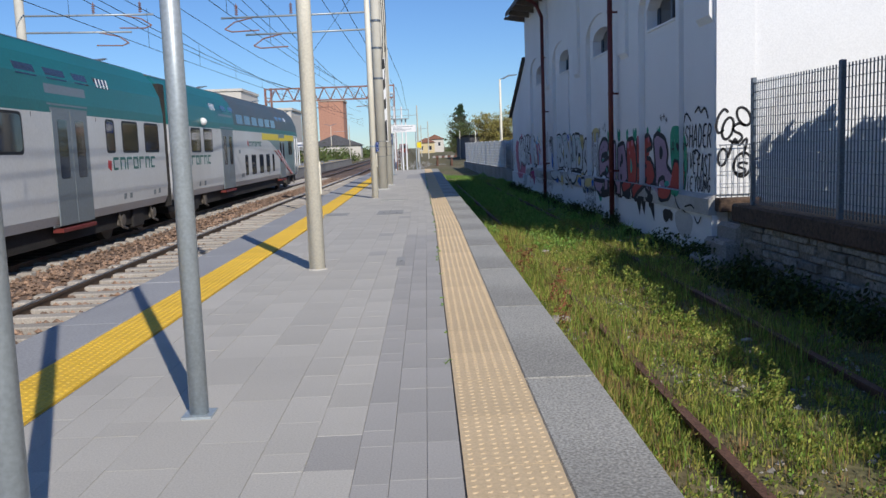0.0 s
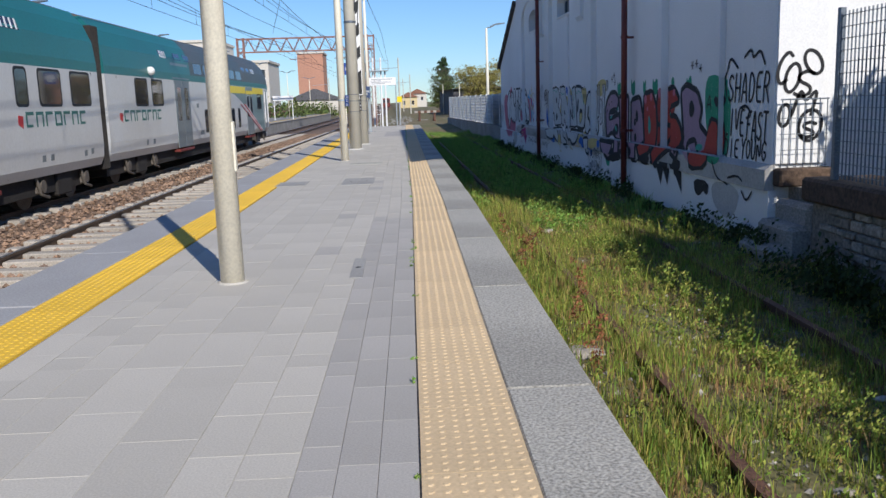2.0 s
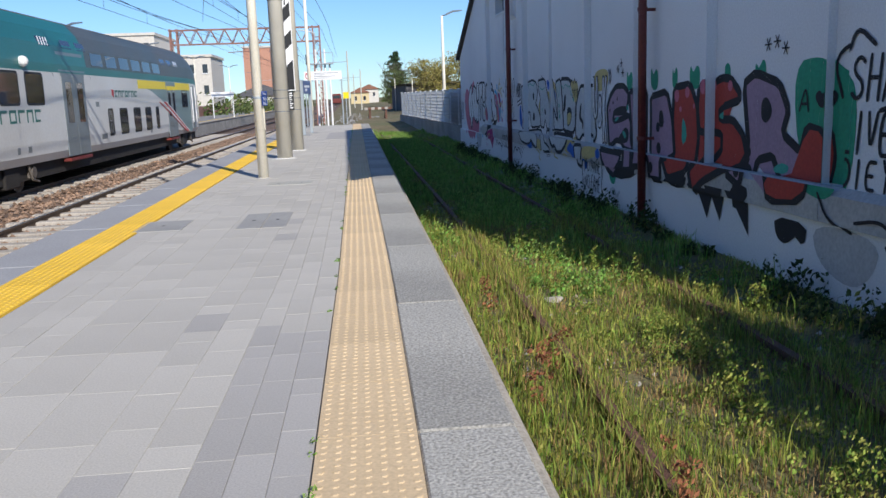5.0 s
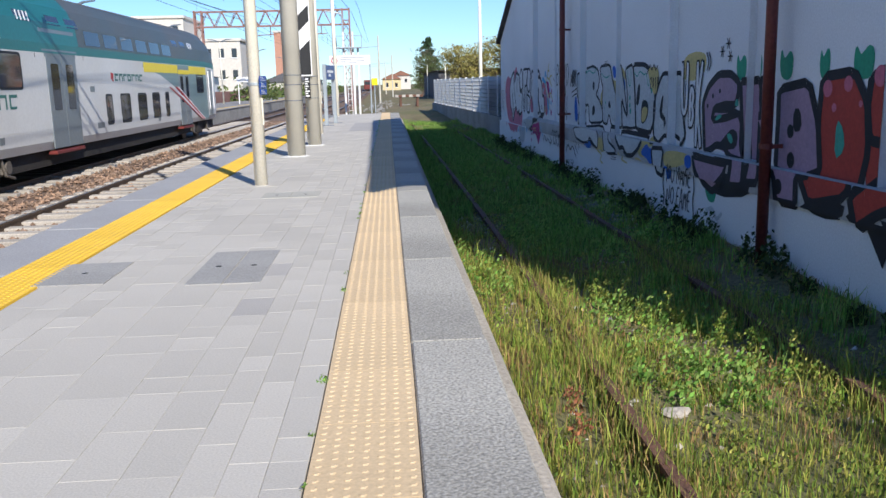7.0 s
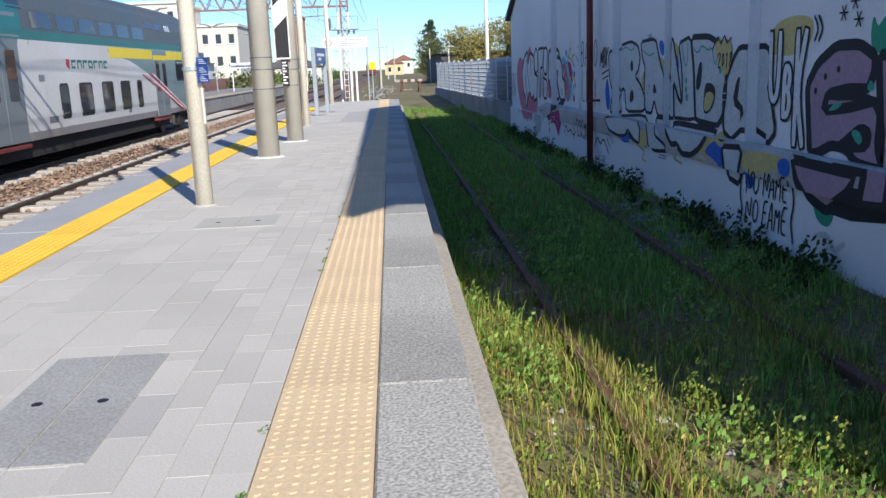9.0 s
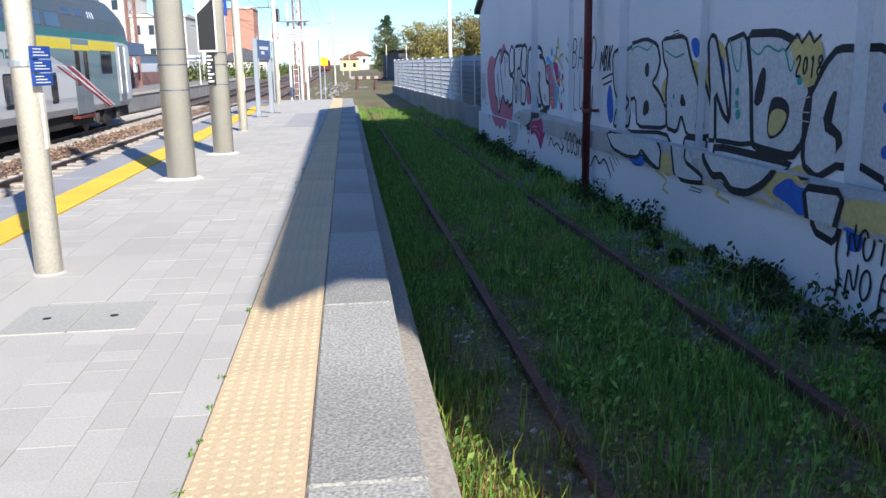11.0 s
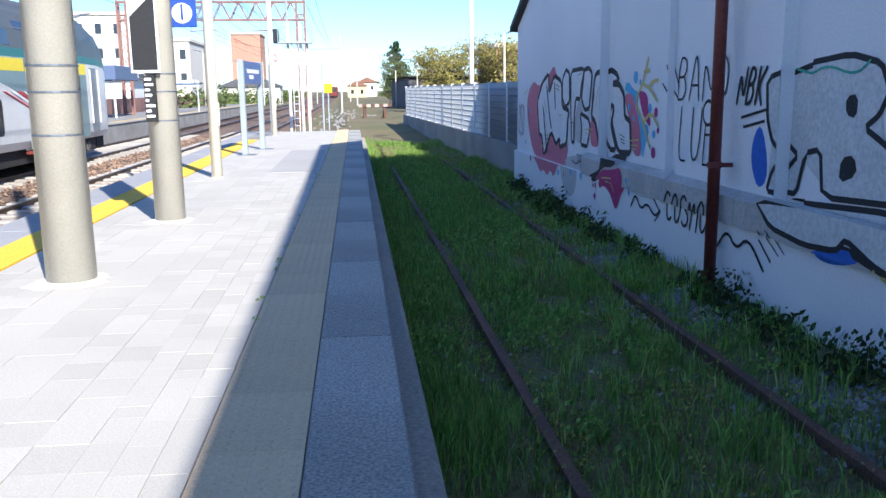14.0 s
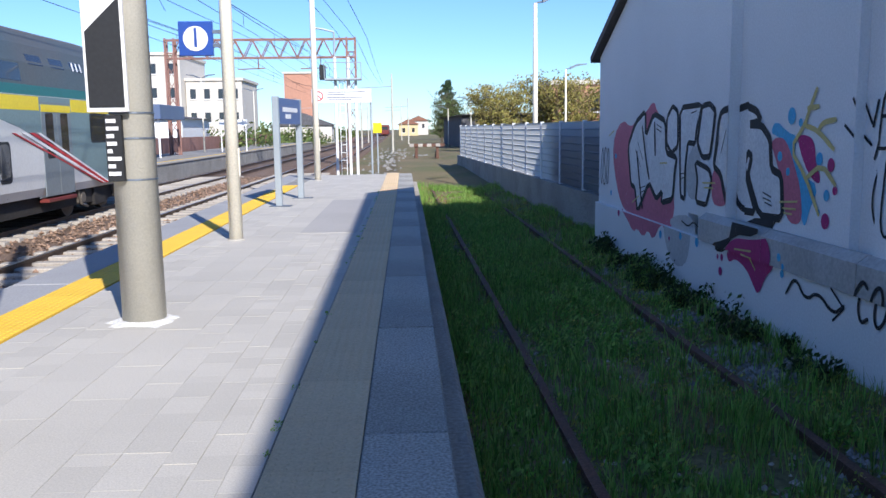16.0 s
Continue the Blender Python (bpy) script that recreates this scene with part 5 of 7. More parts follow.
for _ in range(170):
    y = rng.uniform(50, 95)
    x, s = rng.gauss(0.6 + (y - 48) * 0.02, 0.6), rng.uniform(0.03, 0.11)
    k, z = len(v), ground_height(1.5, y) - 0.02
    v += [(x - s, y, z), (x, y - s, z), (x + s, y, z), (x, y + s, z), (x + s * 0.2, y + s * 0.1, z + s * 1.1)]
    f += [(k, k + 1, k + 4), (k + 1, k + 2, k + 4), (k + 2, k + 3, k + 4), (k + 3, k, k + 4)]
me = bpy.data.meshes.new("rubble")
me.from_pydata(v, [], f)
me.materials.append(M_conc)
tagged(new("rubble", me), "pale rubble heap beyond the platform end", "rubble", kind="stuff")
tb = thing("cable_trough", "grey concrete end blocks below the platform edge", "trough")
for x in (-0.3, 0.3):
    bm = bmesh.new()
    box(bm, x, x + 0.5, 51, 51.8, -0.75, -0.25, 0.03)
    part("block", bm, M_sleeper, tb)

# ---- far platform and the town ----
M_brick = mat("far_brick", (0.50, 0.26, 0.18), 0.9, var=0.15, scale=0.5, fine=4, bump=0.1)
M_render = mat("far_render", (0.62, 0.58, 0.52), 0.9, var=0.1, scale=0.3, fine=4, bump=0.05)
M_ochre = mat("ochre_render", (0.62, 0.50, 0.28), 0.9, var=0.1, scale=0.3, fine=4, bump=0.05)
M_tile = mat("roof_tile", (0.25, 0.12, 0.08), 0.9, var=0.25, scale=1, fine=6, bump=0.2)
M_darkwall = mat("dark_shed", (0.10, 0.10, 0.11), 0.9, var=0.3, scale=0.6, fine=6, bump=0.2)
p2 = thing("far_platform", "low grey platform beyond the running tracks", "platform", kind="structure")
bm = bmesh.new()
sweep(bm, [(-14.4, -1.0), (-9.35, -1.0), (-9.35, -0.02), (-14.4, -0.02)], steps(-30, 118, 4), T)
part("slab", bm, M_conc, p2)
bm = bmesh.new()
sweep(bm, [(-9.75, -0.02), (-9.30, -0.02), (-9.30, 0.03), (-9.75, 0.03)], steps(-30, 118, 4), T)
part("edge", bm, M_sleeper, p2)
bm = bmesh.new()
sweep(bm, [(-10.2, -0.015), (-9.9, -0.015), (-9.9, 0.005), (-10.2, 0.005)], steps(-30, 118, 4), T)
part("yellow_line", bm, M_yellow, p2)
bm = bmesh.new()
sweep(bm, [(-15.2, -1), (-15.0, -1), (-15.0, 0.95), (-15.2, 0.95)], steps(-30, 140, 6), T)
setting("boundary_wall", bm, M_gantry, "rust-brown boundary fence behind the far platform", "fence")
sh = thing("platform_shelter", "shelter with a blue-grey fascia and two white discs", "shelter", (-11.6, 66, 0))
bm = bmesh.new()
box(bm, -2.3, 1.0, -0.1, 5, 2.0, 2.75, 0.02)
part("fascia", bm, mat("fascia_blue", (0.10, 0.14, 0.24), 0.5, var=0.1, bump=0.02), sh)
for x in (0.15, -0.75):
    bm = bmesh.new()
    rod(bm, (x, -0.12, 2.3), (x, -0.101, 2.3), 0.16, n=20)
    part("disc", bm, M_panelw, sh)
for x in (-2.1, 0.8):
    bm = bmesh.new()
    rod(bm, (x, 0.2, 0), (x, 0.2, 2.0), 0.06, n=8)
    part("post", bm, M_panelw, sh)
for x, y in ((-10.3, 78.0), (-9.8, 40.0)):
    e = thing("platform_board", "white notice board on two posts on the far platform", "sign", (x + T(y), y, 0), group="far boards")
    bm = bmesh.new()
    box(bm, -0.9, 0.9, -0.03, 0.03, 1.7, 2.1)
    part("panel", bm, M_panelw, e)
    for dx in (-0.8, 0.8):
        bm = bmesh.new()
        rod(bm, (dx, 0, 0), (dx, 0, 1.72), 0.04, n=8)
        part("post", bm, M_panelw, e)


def house(name, label, x0, x1_, y0, y1, h, wall_m, roof, rows, colsn, roof_m=None):
    e = thing(name, label, "building", (0, 0, 0))
    bm = bmesh.new()
    box(bm, x0, x1_, y0, y1, -1, h)
    part("wall", bm, wall_m, e)
    bm = bmesh.new()
    if roof:
        xm = (x0 + x1_) / 2
        prism(bm, [(x0 - 0.4, h), (x1_ + 0.4, h), (xm, h + roof)], y0 - 0.4, y1 + 0.4, "y")
    else:
        box(bm, x0 - 0.2, x1_ + 0.2, y0 - 0.2, y1 + 0.2, h, h + 0.35)
    part("roof", bm, roof_m or M_tile, e)
    for r in range(rows):
        for c in range(colsn):
            w, cx, cz = (x1_ - x0) / colsn, x0 + (c + 0.5) * (x1_ - x0) / colsn, h - 1.6 - r * 2.9
            bm = bmesh.new()
            box(bm, cx - min(0.36, w * 0.2), cx + min(0.36, w * 0.2), y0 - 0.04, y0 + 0.1, cz - 0.6, cz + 0.6)
            part("window", bm, M_glass, e)
            bm = bmesh.new()
            box(bm, cx - min(0.44, w * 0.24), cx + min(0.44, w * 0.24), y0 - 0.1, y0, cz - 0.75, cz - 0.62)
            part("sill", bm, M_panelw, e)
    return e


house("apartment_block", "pale flat-roofed apartment block above the train", -31, -24.5, 128, 142, 10.6, M_render, 0, 3, 3, M_render)
house("apartment_block", "lower pale block beside the apartment block", -24.4, -17.5, 130, 142, 7.6, M_render, 0, 2, 4, M_render)
house("white_annex", "white low building behind the far platform", -24.0, -15.4, 90, 100, 2.4, M_panelw, 0.6, 0, 1, M_darkwall)
house("brick_tower", "square red brick tower block", -18.5, -13.3, 180, 190, 11.6, M_brick, 0, 0, 1, M_render)
house("vaulted_shed", "low pale shed with a dark curved roof", -20, -9.5, 172, 178, 2.2, M_render, 2.2, 0, 1, M_darkwall)
house("ochre_house", "small yellow house with a tiled roof", 2.8, 8.0, 255, 263, 2.6, M_ochre, 1.5, 1, 2)
house("ochre_house", "pale house with a tiled roof by the tracks", 6.0, 12.0, 285, 295, 3.8, M_render, 1.6, 1, 2)
house("brick_house", "orange brick house with a flat roof behind the trees", 14.5, 24.0, 92, 102, 4.8, M_brick, 0, 1, 4, M_render)
house("long_shed", "long dark wall of a shed with faded graffiti", 6.6, 12.5, 88, 112, 2.35, M_darkwall, 0.25, 0, 1, M_darkwall)
rt = thing("distant_train", "small red-fronted train far down the line", "train", (-1.6, 290, -0.6))
bm = bmesh.new()
box(bm, -1.4, 1.4, 0, 60, 0.3, 3.3, 0.2)
part("body", bm, M_step, rt)
bm = bmesh.new()
box(bm, -1.1, 1.1, -0.05, 0.1, 1.8, 2.8)
part("windscreen", bm, M_glass, rt)


# ---- trees ----
M_bark = mat("bark", (0.13, 0.10, 0.075), 0.95, var=0.3, scale=4, fine=20, bump=0.6)
M_willow = mat("young_leaf", (0.27, 0.205, 0.06), 0.85, var=0.3, scale=1, fine=6, bump=0, rand=0.4, island=True, tint=(0.22, 0.22, 0.05))
M_green = mat("tree_leaf", (0.06, 0.10, 0.025), 0.85, var=0.3, scale=1, fine=6, bump=0, rand=0.5, island=True, tint=(0.10, 0.12, 0.03))
M_conifer = mat("conifer", (0.035, 0.075, 0.03), 0.9, var=0.3, scale=1, fine=6, bump=0, rand=0.5, island=True)


def tree(x, y, z, h, spread, leaf_m, label, seed, per=26, size=0.14, stems=5, bare=False, upright=0.75):
    rng = random.Random(seed)
    e = thing("tree", label, "tree", (x, y, z))
    bm = bmesh.new()
    tips = []
    for s in range(stems):
        a = rng.uniform(0, 6.3)
        p = Vector((rng.gauss(0, 0.1), rng.gauss(0, 0.1), 0))
        d = Vector((math.cos(a) * (1 - upright), math.sin(a) * (1 - upright), upright))
        r = 0.05 * h / 4
        for k in range(5):
            q = p + d * h * 0.17 + Vector((rng.gauss(0, 0.05), rng.gauss(0, 0.05), 0)) * h
            rod(bm, p, q, r, r * 0.7, 6)
            for _ in range(5):
                b = rng.uniform(0, 6.3)
                t = q + Vector((math.cos(b) * spread * 0.3, math.sin(b) * spread * 0.3, rng.uniform(0.08, 0.3) * h * 0.6))
                rod(bm, q, t, r * 0.4, 0.008, 4)
                tips += [q.lerp(t, 0.5), t]
                for _ in range(2):
                    u = t + Vector((rng.gauss(0, 0.12) * spread, rng.gauss(0, 0.12) * spread, rng.uniform(0.02, 0.14) * h))
                    rod(bm, q.lerp(t, 0.7), u, 0.012, 0.004, 3)
                    tips.append(u)
            p, r = q, r * 0.72
    part("trunk", bm, M_bark, e)
    if not bare:
        leaves("crown", [(t.x, t.y, t.z - 0.1, 0.09 * spread + 0.12, 0.28) for t in tips], leaf_m, "", "", size, per, seed, parent=e)
    return e


for i, (x, y, h, s, m) in enumerate(((8.2, 76, 4.6, 2.6, M_willow), (10.4, 78, 5.6, 3.0, M_willow), (12.6, 76, 5.2, 3.0, M_willow), (15.0, 80, 5.4, 3.0, M_willow), (9.2, 84, 5.0, 2.8, M_willow), (7.4, 118, 5.5, 3.0, M_green), (17.0, 74, 4.6, 2.6, M_willow))):
    tree(x, y, -0.5, h, s, m, "bushy tree with thin yellow-green spring leaves", 40 + i, 10, 0.075, 6, upright=0.8)
tree(7.4, 130, -0.5, 7.2, 3.2, M_green, "leafless poplar with fine grey twigs", 60, 0, 0.1, 5, True, 0.85)
tree(16.6, 66, -0.5, 6.5, 3.0, M_green, "bare tree with fine grey twigs", 61, 0, 0.1, 5, True, 0.85)
con = thing("tree", "dark green conifer beyond the shed", "tree", (10.2, 160, -0.5))
bm = bmesh.new()
rod(bm, (0, 0, 0), (0, 0, 9.0), 0.25, 0.03, 8)
part("trunk", bm, M_bark, con)
rng = random.Random(70)
leaves("crown", [(rng.gauss(0, 0.4) * (9.6 - z) * 0.5, rng.gauss(0, 0.4) * (9.6 - z) * 0.5, z, 0.35 + (9.6 - z) * 0.16, 0.5) for z in steps(2.0, 9.2, 0.09)], M_conifer, "", "", 0.16, 50, 70, parent=con)
cl = []
for _ in range(520):
    side = rng.random()
    y = rng.uniform(95, 330)
    x = rng.uniform(-60, -16) if side < 0.55 else (rng.uniform(-14, -10) if side < 0.72 else rng.uniform(13, 60))
    cl.append((x, y, -0.6, rng.uniform(1.0, 2.6), rng.uniform(1.2, 3.2)))
leaves("far_bushes", cl, M_green, "distant bushes and trees along the line", "bushes", 0.22, 70, 71)
# unseen tall hedges, added outside the view to shade the old wall, the grass and the end wall
cl = []
for y in steps(-14, 5.1, 0.5):
    top = 4.6 + 0.55 * noise.noise((y * 0.6, 0.3, 0))
    for z in steps(-0.25, top - 0.5, 0.55):
        cl += [(rng.uniform(5.95, 6.25), y + rng.uniform(-0.2, 0.2), z, 0.42, 0.6), (rng.uniform(6.4, 6.8), y, z, 0.5, 0.6)]
leaves("hedge", cl, M_green, "unseen tall hedge added behind the bar fence to cast shade", "hedge", 0.13, 80, 72)
cl = []
for x in steps(6.75, 9.6, 0.35):
    top = 3.3 + 0.5 * noise.noise((x * 1.3, 5.3, 0))
    cl += [(x, rng.uniform(8.05, 8.35), z, 0.32, 0.5) for z in steps(0.0, top - 0.4, 0.45)]
leaves("hedge", cl, M_green, "unseen lower hedge added to shade the end wall", "hedge", 0.11, 110, 73)


# ---- painted graffiti on the white wall ----
def paint(name, color, var=0.12):
    return mat(name, color, 0.75, var=var, scale=6, fine=30, bump=0.03)


G_black, G_mauve, G_red = paint("spray_black", (0.012, 0.012, 0.016)), paint("spray_mauve", (0.37, 0.25, 0.34)), paint("spray_red", (0.42, 0.045, 0.03))
G_green, G_silver, G_white = paint("spray_green", (0.02, 0.30, 0.17)), paint("spray_silver", (0.58, 0.61, 0.61), 0.15), paint("spray_white", (0.74, 0.74, 0.74))
G_blue, G_yellow, G_pink = paint("spray_blue", (0.015, 0.12, 0.52)), paint("spray_yellow", (0.60, 0.49, 0.19)), paint("spray_pink", (0.56, 0.15, 0.22))
G_sky, G_magenta, G_teal = paint("spray_sky_blue", (0.08, 0.42, 0.68)), paint("spray_magenta", (0.42, 0.02, 0.16)), paint("spray_teal", (0.05, 0.36, 0.27))
G_grey = paint("grey_patch", (0.50, 0.50, 0.50))
FONT = {
    "S": [[(0.88, 0.86), (0.5, 1), (0.1, 0.82), (0.2, 0.6), (0.8, 0.42), (0.9, 0.16), (0.5, 0), (0.08, 0.14)]],
    "H": [[(0.12, 1), (0.12, 0)], [(0.88, 1), (0.88, 0)], [(0.12, 0.5), (0.88, 0.5)]],
    "A": [[(0.06, 0), (0.40, 1), (0.60, 1), (0.94, 0)], [(0.22, 0.34), (0.78, 0.34)]],
    "D": [[(0.14, 0), (0.14, 1), (0.55, 1), (0.9, 0.72), (0.9, 0.28), (0.55, 0), (0.14, 0)]],
    "E": [[(0.9, 1), (0.14, 1), (0.14, 0), (0.9, 0)], [(0.14, 0.5), (0.72, 0.5)]],
    "R": [[(0.12, 0), (0.12, 1), (0.65, 1), (0.9, 0.78), (0.65, 0.52), (0.12, 0.5)], [(0.45, 0.5), (0.92, 0)]],
    "B": [[(0.12, 0), (0.12, 1), (0.65, 1), (0.86, 0.78), (0.65, 0.54), (0.12, 0.54)], [(0.62, 0.54), (0.92, 0.28), (0.65, 0), (0.12, 0)]],
    "N": [[(0.1, 0), (0.1, 1), (0.9, 0), (0.9, 1)]], "K": [[(0.14, 1), (0.14, 0)], [(0.9, 1), (0.2, 0.5), (0.92, 0)]],
    "U": [[(0.1, 1), (0.12, 0.2), (0.5, 0), (0.88, 0.2), (0.9, 1)]], "C": [[(0.9, 0.85), (0.5, 1), (0.1, 0.7), (0.1, 0.3), (0.5, 0), (0.9, 0.15)]],
    "O": [[(0.5, 1), (0.1, 0.75), (0.1, 0.25), (0.5, 0), (0.9, 0.25), (0.9, 0.75), (0.5, 1)]], "M": [[(0.08, 0), (0.12, 1), (0.5, 0.4), (0.88, 1), (0.92, 0)]],
    "L": [[(0.15, 1), (0.15, 0), (0.85, 0)]], "I": [[(0.5, 1), (0.5, 0)]], "V": [[(0.1, 1), (0.5, 0), (0.9, 1)]], "F": [[(0.9, 1), (0.15, 1), (0.15, 0)], [(0.15, 0.55), (0.7, 0.55)]],
    "T": [[(0.05, 1), (0.95, 1)], [(0.5, 1), (0.5, 0)]], "Y": [[(0.1, 1), (0.5, 0.5), (0.9, 1)], [(0.5, 0.5), (0.45, 0)]], "G": [[(0.9, 0.85), (0.5, 1), (0.1, 0.7), (0.1, 0.3), (0.5, 0), (0.9, 0.2), (0.9, 0.45), (0.55, 0.45)]],
    "W": [[(0.04, 1), (0.25, 0), (0.5, 0.7), (0.75, 0), (0.96, 1)]], "2": [[(0.1, 0.8), (0.5, 1), (0.85, 0.75), (0.1, 0), (0.9, 0)]], "0": [[(0.5, 1), (0.1, 0.5), (0.5, 0), (0.9, 0.5), (0.5, 1)]],
    "1": [[(0.3, 0.8), (0.55, 1), (0.55, 0)]], "8": [[(0.5, 0.52), (0.15, 0.78), (0.5, 1), (0.85, 0.78), (0.5, 0.52), (0.1, 0.25), (0.5, 0), (0.9, 0.25), (0.5, 0.52)]],
}


def surface(y, z):
    if z < 0.06:
        return WALL - 0.06
    if z < 0.36 and y < 30.55:
        return WALL - 0.10
    d = min(abs(y - c) for c in BAYS)
    return WALL + (REC if d < INNER else GROOVE if d < OUTER else 0)


def soften(pts, n=2, r=0.25):
    closed = pts[0] == pts[-1]
    for _ in range(n):
        out = [] if closed else [pts[0]]
        for (a, b), (c, d) in zip(pts, pts[1:]):
            q = 1 - r
            out += [(q * a + r * c, q * b + r * d), (r * a + q * c, r * b + q * d)]
        pts = out + ([out[0]] if closed else [pts[-1]])
    return pts


def ribbon(bm, pts, w, taper=False):
    """A brush stroke of width w along (u, z) points, in the plane x = 0."""
    k, row = len(pts), []
    closed = pts[0] == pts[-1]
    for i, (u, z) in enumerate(pts):
        a = pts[i - 1] if i else (pts[-2] if closed else pts[0])
        b = pts[i + 1] if i < k - 1 else (pts[1] if closed else pts[-1])
        du, dz = b[0] - a[0], b[1] - a[1]
        n = math.hypot(du, dz) or 1
        ww = w / 2
        if not closed and i in (0, k - 1):
            s = -1 if i == 0 else 1
            u, z = u + s * du / n * ww * 0.8, z + s * dz / n * ww * 0.8
            ww *= 0.72
        row.append((bm.verts.new((0, -(u - dz / n * ww), z + du / n * ww)), bm.verts.new((0, -(u + dz / n * ww), z - du / n * ww))))
    for (a, b), (c, d) in zip(row, row[1:]):
        try:
            bm.faces.new((a, b, d, c))
        except ValueError:
            pass


def lay(bm, layer):
    """Presses flat paint onto the wall's steps, each coat just above the one below."""
    bmesh.ops.triangulate(bm, faces=bm.faces[:])
    cuts = [((0, 0, 0.06), (0, 0, 1)), ((0, 0, 0.36), (0, 0, 1)), ((0, 30.55, 0), (0, 1, 0))] + [((0, c + s, 0), (0, 1, 0)) for c in BAYS for s in (-OUTER, -INNER, INNER, OUTER)]
    for co, no in cuts:
        bmesh.ops.bisect_plane(bm, geom=bm.verts[:] + bm.edges[:] + bm.faces[:], plane_co=co, plane_no=no)
    bmesh.ops.split_edges(bm, edges=bm.edges[:])
    for i, f in enumerate(bm.faces):
        c = f.calc_center_median()
        x = surface(c.y, c.z) - 0.0025 - layer * 0.0014 - (i % 40) * 0.00002
        for v in f.verts:
            v.co.x = x
    bmesh.ops.recalc_face_normals(bm, faces=bm.faces[:])
    for f in bm.faces:
        if f.normal.x > 0:
            f.normal_flip()
    return bm


def strokes(ch, u0, u1, z0, z1, slant=0.0):
    return [[(u0 + (u1 - u0) * a + slant * (b - 0.5) * (z1 - z0), z0 + (z1 - z0) * b) for a, b in s] for s in FONT[ch]]


def fat(piece, ch, y0, y1, z0, z1, w, fill, rim=0.10, glow=None, layer=2, soft=2, slant=0.0):
    """One bubble letter from y0 (its left) to y1: a rim, the fill, a light halo."""
    m = w / 2 + rim / 2
    lines = [soften(s, soft) for s in strokes(ch, -y0 + m, -y1 - m, z0 + m, z1 - m, slant)]
    top = None
    for mm, ww, l, nm in ((glow, w + rim + 0.09, layer - 1, "halo"), (G_black, w + rim, layer, "outline"), (fill, w, layer + 1, "letter")):
        if mm is None:
            continue
        bm = bmesh.new()
        for s in lines:
            ribbon(bm, s, ww)
        o = part(nm, lay(bm, l), mm, piece)


def tag(piece, text, y0, y1, z0, z1, w=0.035, material=None, slant=0.1, layer=3, soft=2):
    n, w = len(text), w * 0.8
    step = (y0 - y1) / n
    for i, ch in enumerate(text):
        if ch == " ":
            continue
        bm = bmesh.new()
        for s in strokes(ch, -y0 + i * step + 0.06 * step, -y0 + (i + 0.9) * step, z0, z1, slant):
            ribbon(bm, soften(s, soft), w)
        part("letter", lay(bm, layer), material or G_black, piece)


def blob(piece, pts, material, layer=0, name="colour_patch", soft=2):
    bm = bmesh.new()
    p = soften([(-y, z) for y, z in pts] + [(-pts[0][0], pts[0][1])], soft)[:-1]
    bm.faces.new([bm.verts.new((0, -u, z)) for u, z in p])
    part(name, lay(bm, layer), material, piece)


def bubble(piece, pts, fill, rim=0.046, layer=2):
    """One painted letter: a filled shape with a sprayed black line round it."""
    edge = soften([(-y, z) for y, z in pts] + [(-pts[0][0], pts[0][1])], 1, 0.14)
    bm = bmesh.new()
    bm.faces.new([bm.verts.new((0, -u, z)) for u, z in edge[:-1]])
    part("letter", lay(bm, layer), fill, piece)
    bm = bmesh.new()
    ribbon(bm, edge, rim)
    part("outline", lay(bm, layer + 1), G_black, piece)


def dot(piece, y, z, r, material, layer=4, sz=1.0):
    blob(piece, [(y + r * math.cos(a), z + sz * r * math.sin(a)) for a in [math.tau * i / 8 for i in range(8)]], material, layer, "dot", 1)


def line(piece, pts, w, material, layer=4, soft=2):
    bm = bmesh.new()
    ribbon(bm, soften([(-y, z) for y, z in pts], soft), w)
    part("brush_line", lay(bm, layer), material, piece)


rng = random.Random(5)
g = thing("graffiti", "big mauve and red bubble-letter graffiti reading SHADER", "graffiti")
for y in (18.0, 17.55, 16.9, 16.2, 15.6, 14.9, 14.1):
    s = rng.uniform(0.09, 0.16)
    blob(g, [(y + s, 1.22), (y + s * 0.9, 1.44 + rng.uniform(0, 0.1)), (y + 0.2 * s, 1.36), (y - 0.3 * s, 1.48), (y - s, 1.42), (y - s * 0.8, 1.18)], G_green)
blob(g, [(13.5, 1.40), (13.0, 1.46), (12.75, 1.30), (12.4, 1.26), (12.42, 0.45), (12.65, 0.2), (13.3, 0.4)], G_green)
blob(g, [(18.7, 0.05), (18.3, 0.06), (18.35, -0.2), (18.6, -0.18)], G_green)
bubble(g, [(19.05, 0.94), (18.89, 1.13), (18.6, 1.27), (18.26, 1.27), (18.05, 1.18), (18.04, 1.07), (18.11, 0.93), (18.38, 0.93), (18.7, 0.88), (18.76, 0.74), (18.37, 0.78), (18.02, 0.85), (17.93, 0.75), (17.94, 0.5), (17.85, 0.33), (18.22, 0.35), (18.38, 0.46), (18.61, 0.46), (18.81, 0.38), (18.95, 0.36), (19.0, 0.63)], G_mauve, 0.09)
bubble(g, [(18.98, 0.31), (17.98, 0.3), (18.06, 0.15), (18.32, -0.0), (18.44, -0.06), (18.72, 0.01), (18.9, 0.14)], G_mauve, 0.09)
bubble(g, [(18.0, 1.18), (17.71, 1.2), (17.62, 1.02), (17.57, 0.82), (17.37, 0.85), (17.45, 1.2), (17.17, 1.19), (17.17, 0.81), (17.18, 0.18), (17.51, 0.15), (17.43, 0.36), (17.41, 0.75), (17.56, 0.7), (17.53, 0.35), (17.56, 0.1), (17.91, 0.07), (17.85, 0.34), (17.93, 0.77)], G_mauve, 0.09)
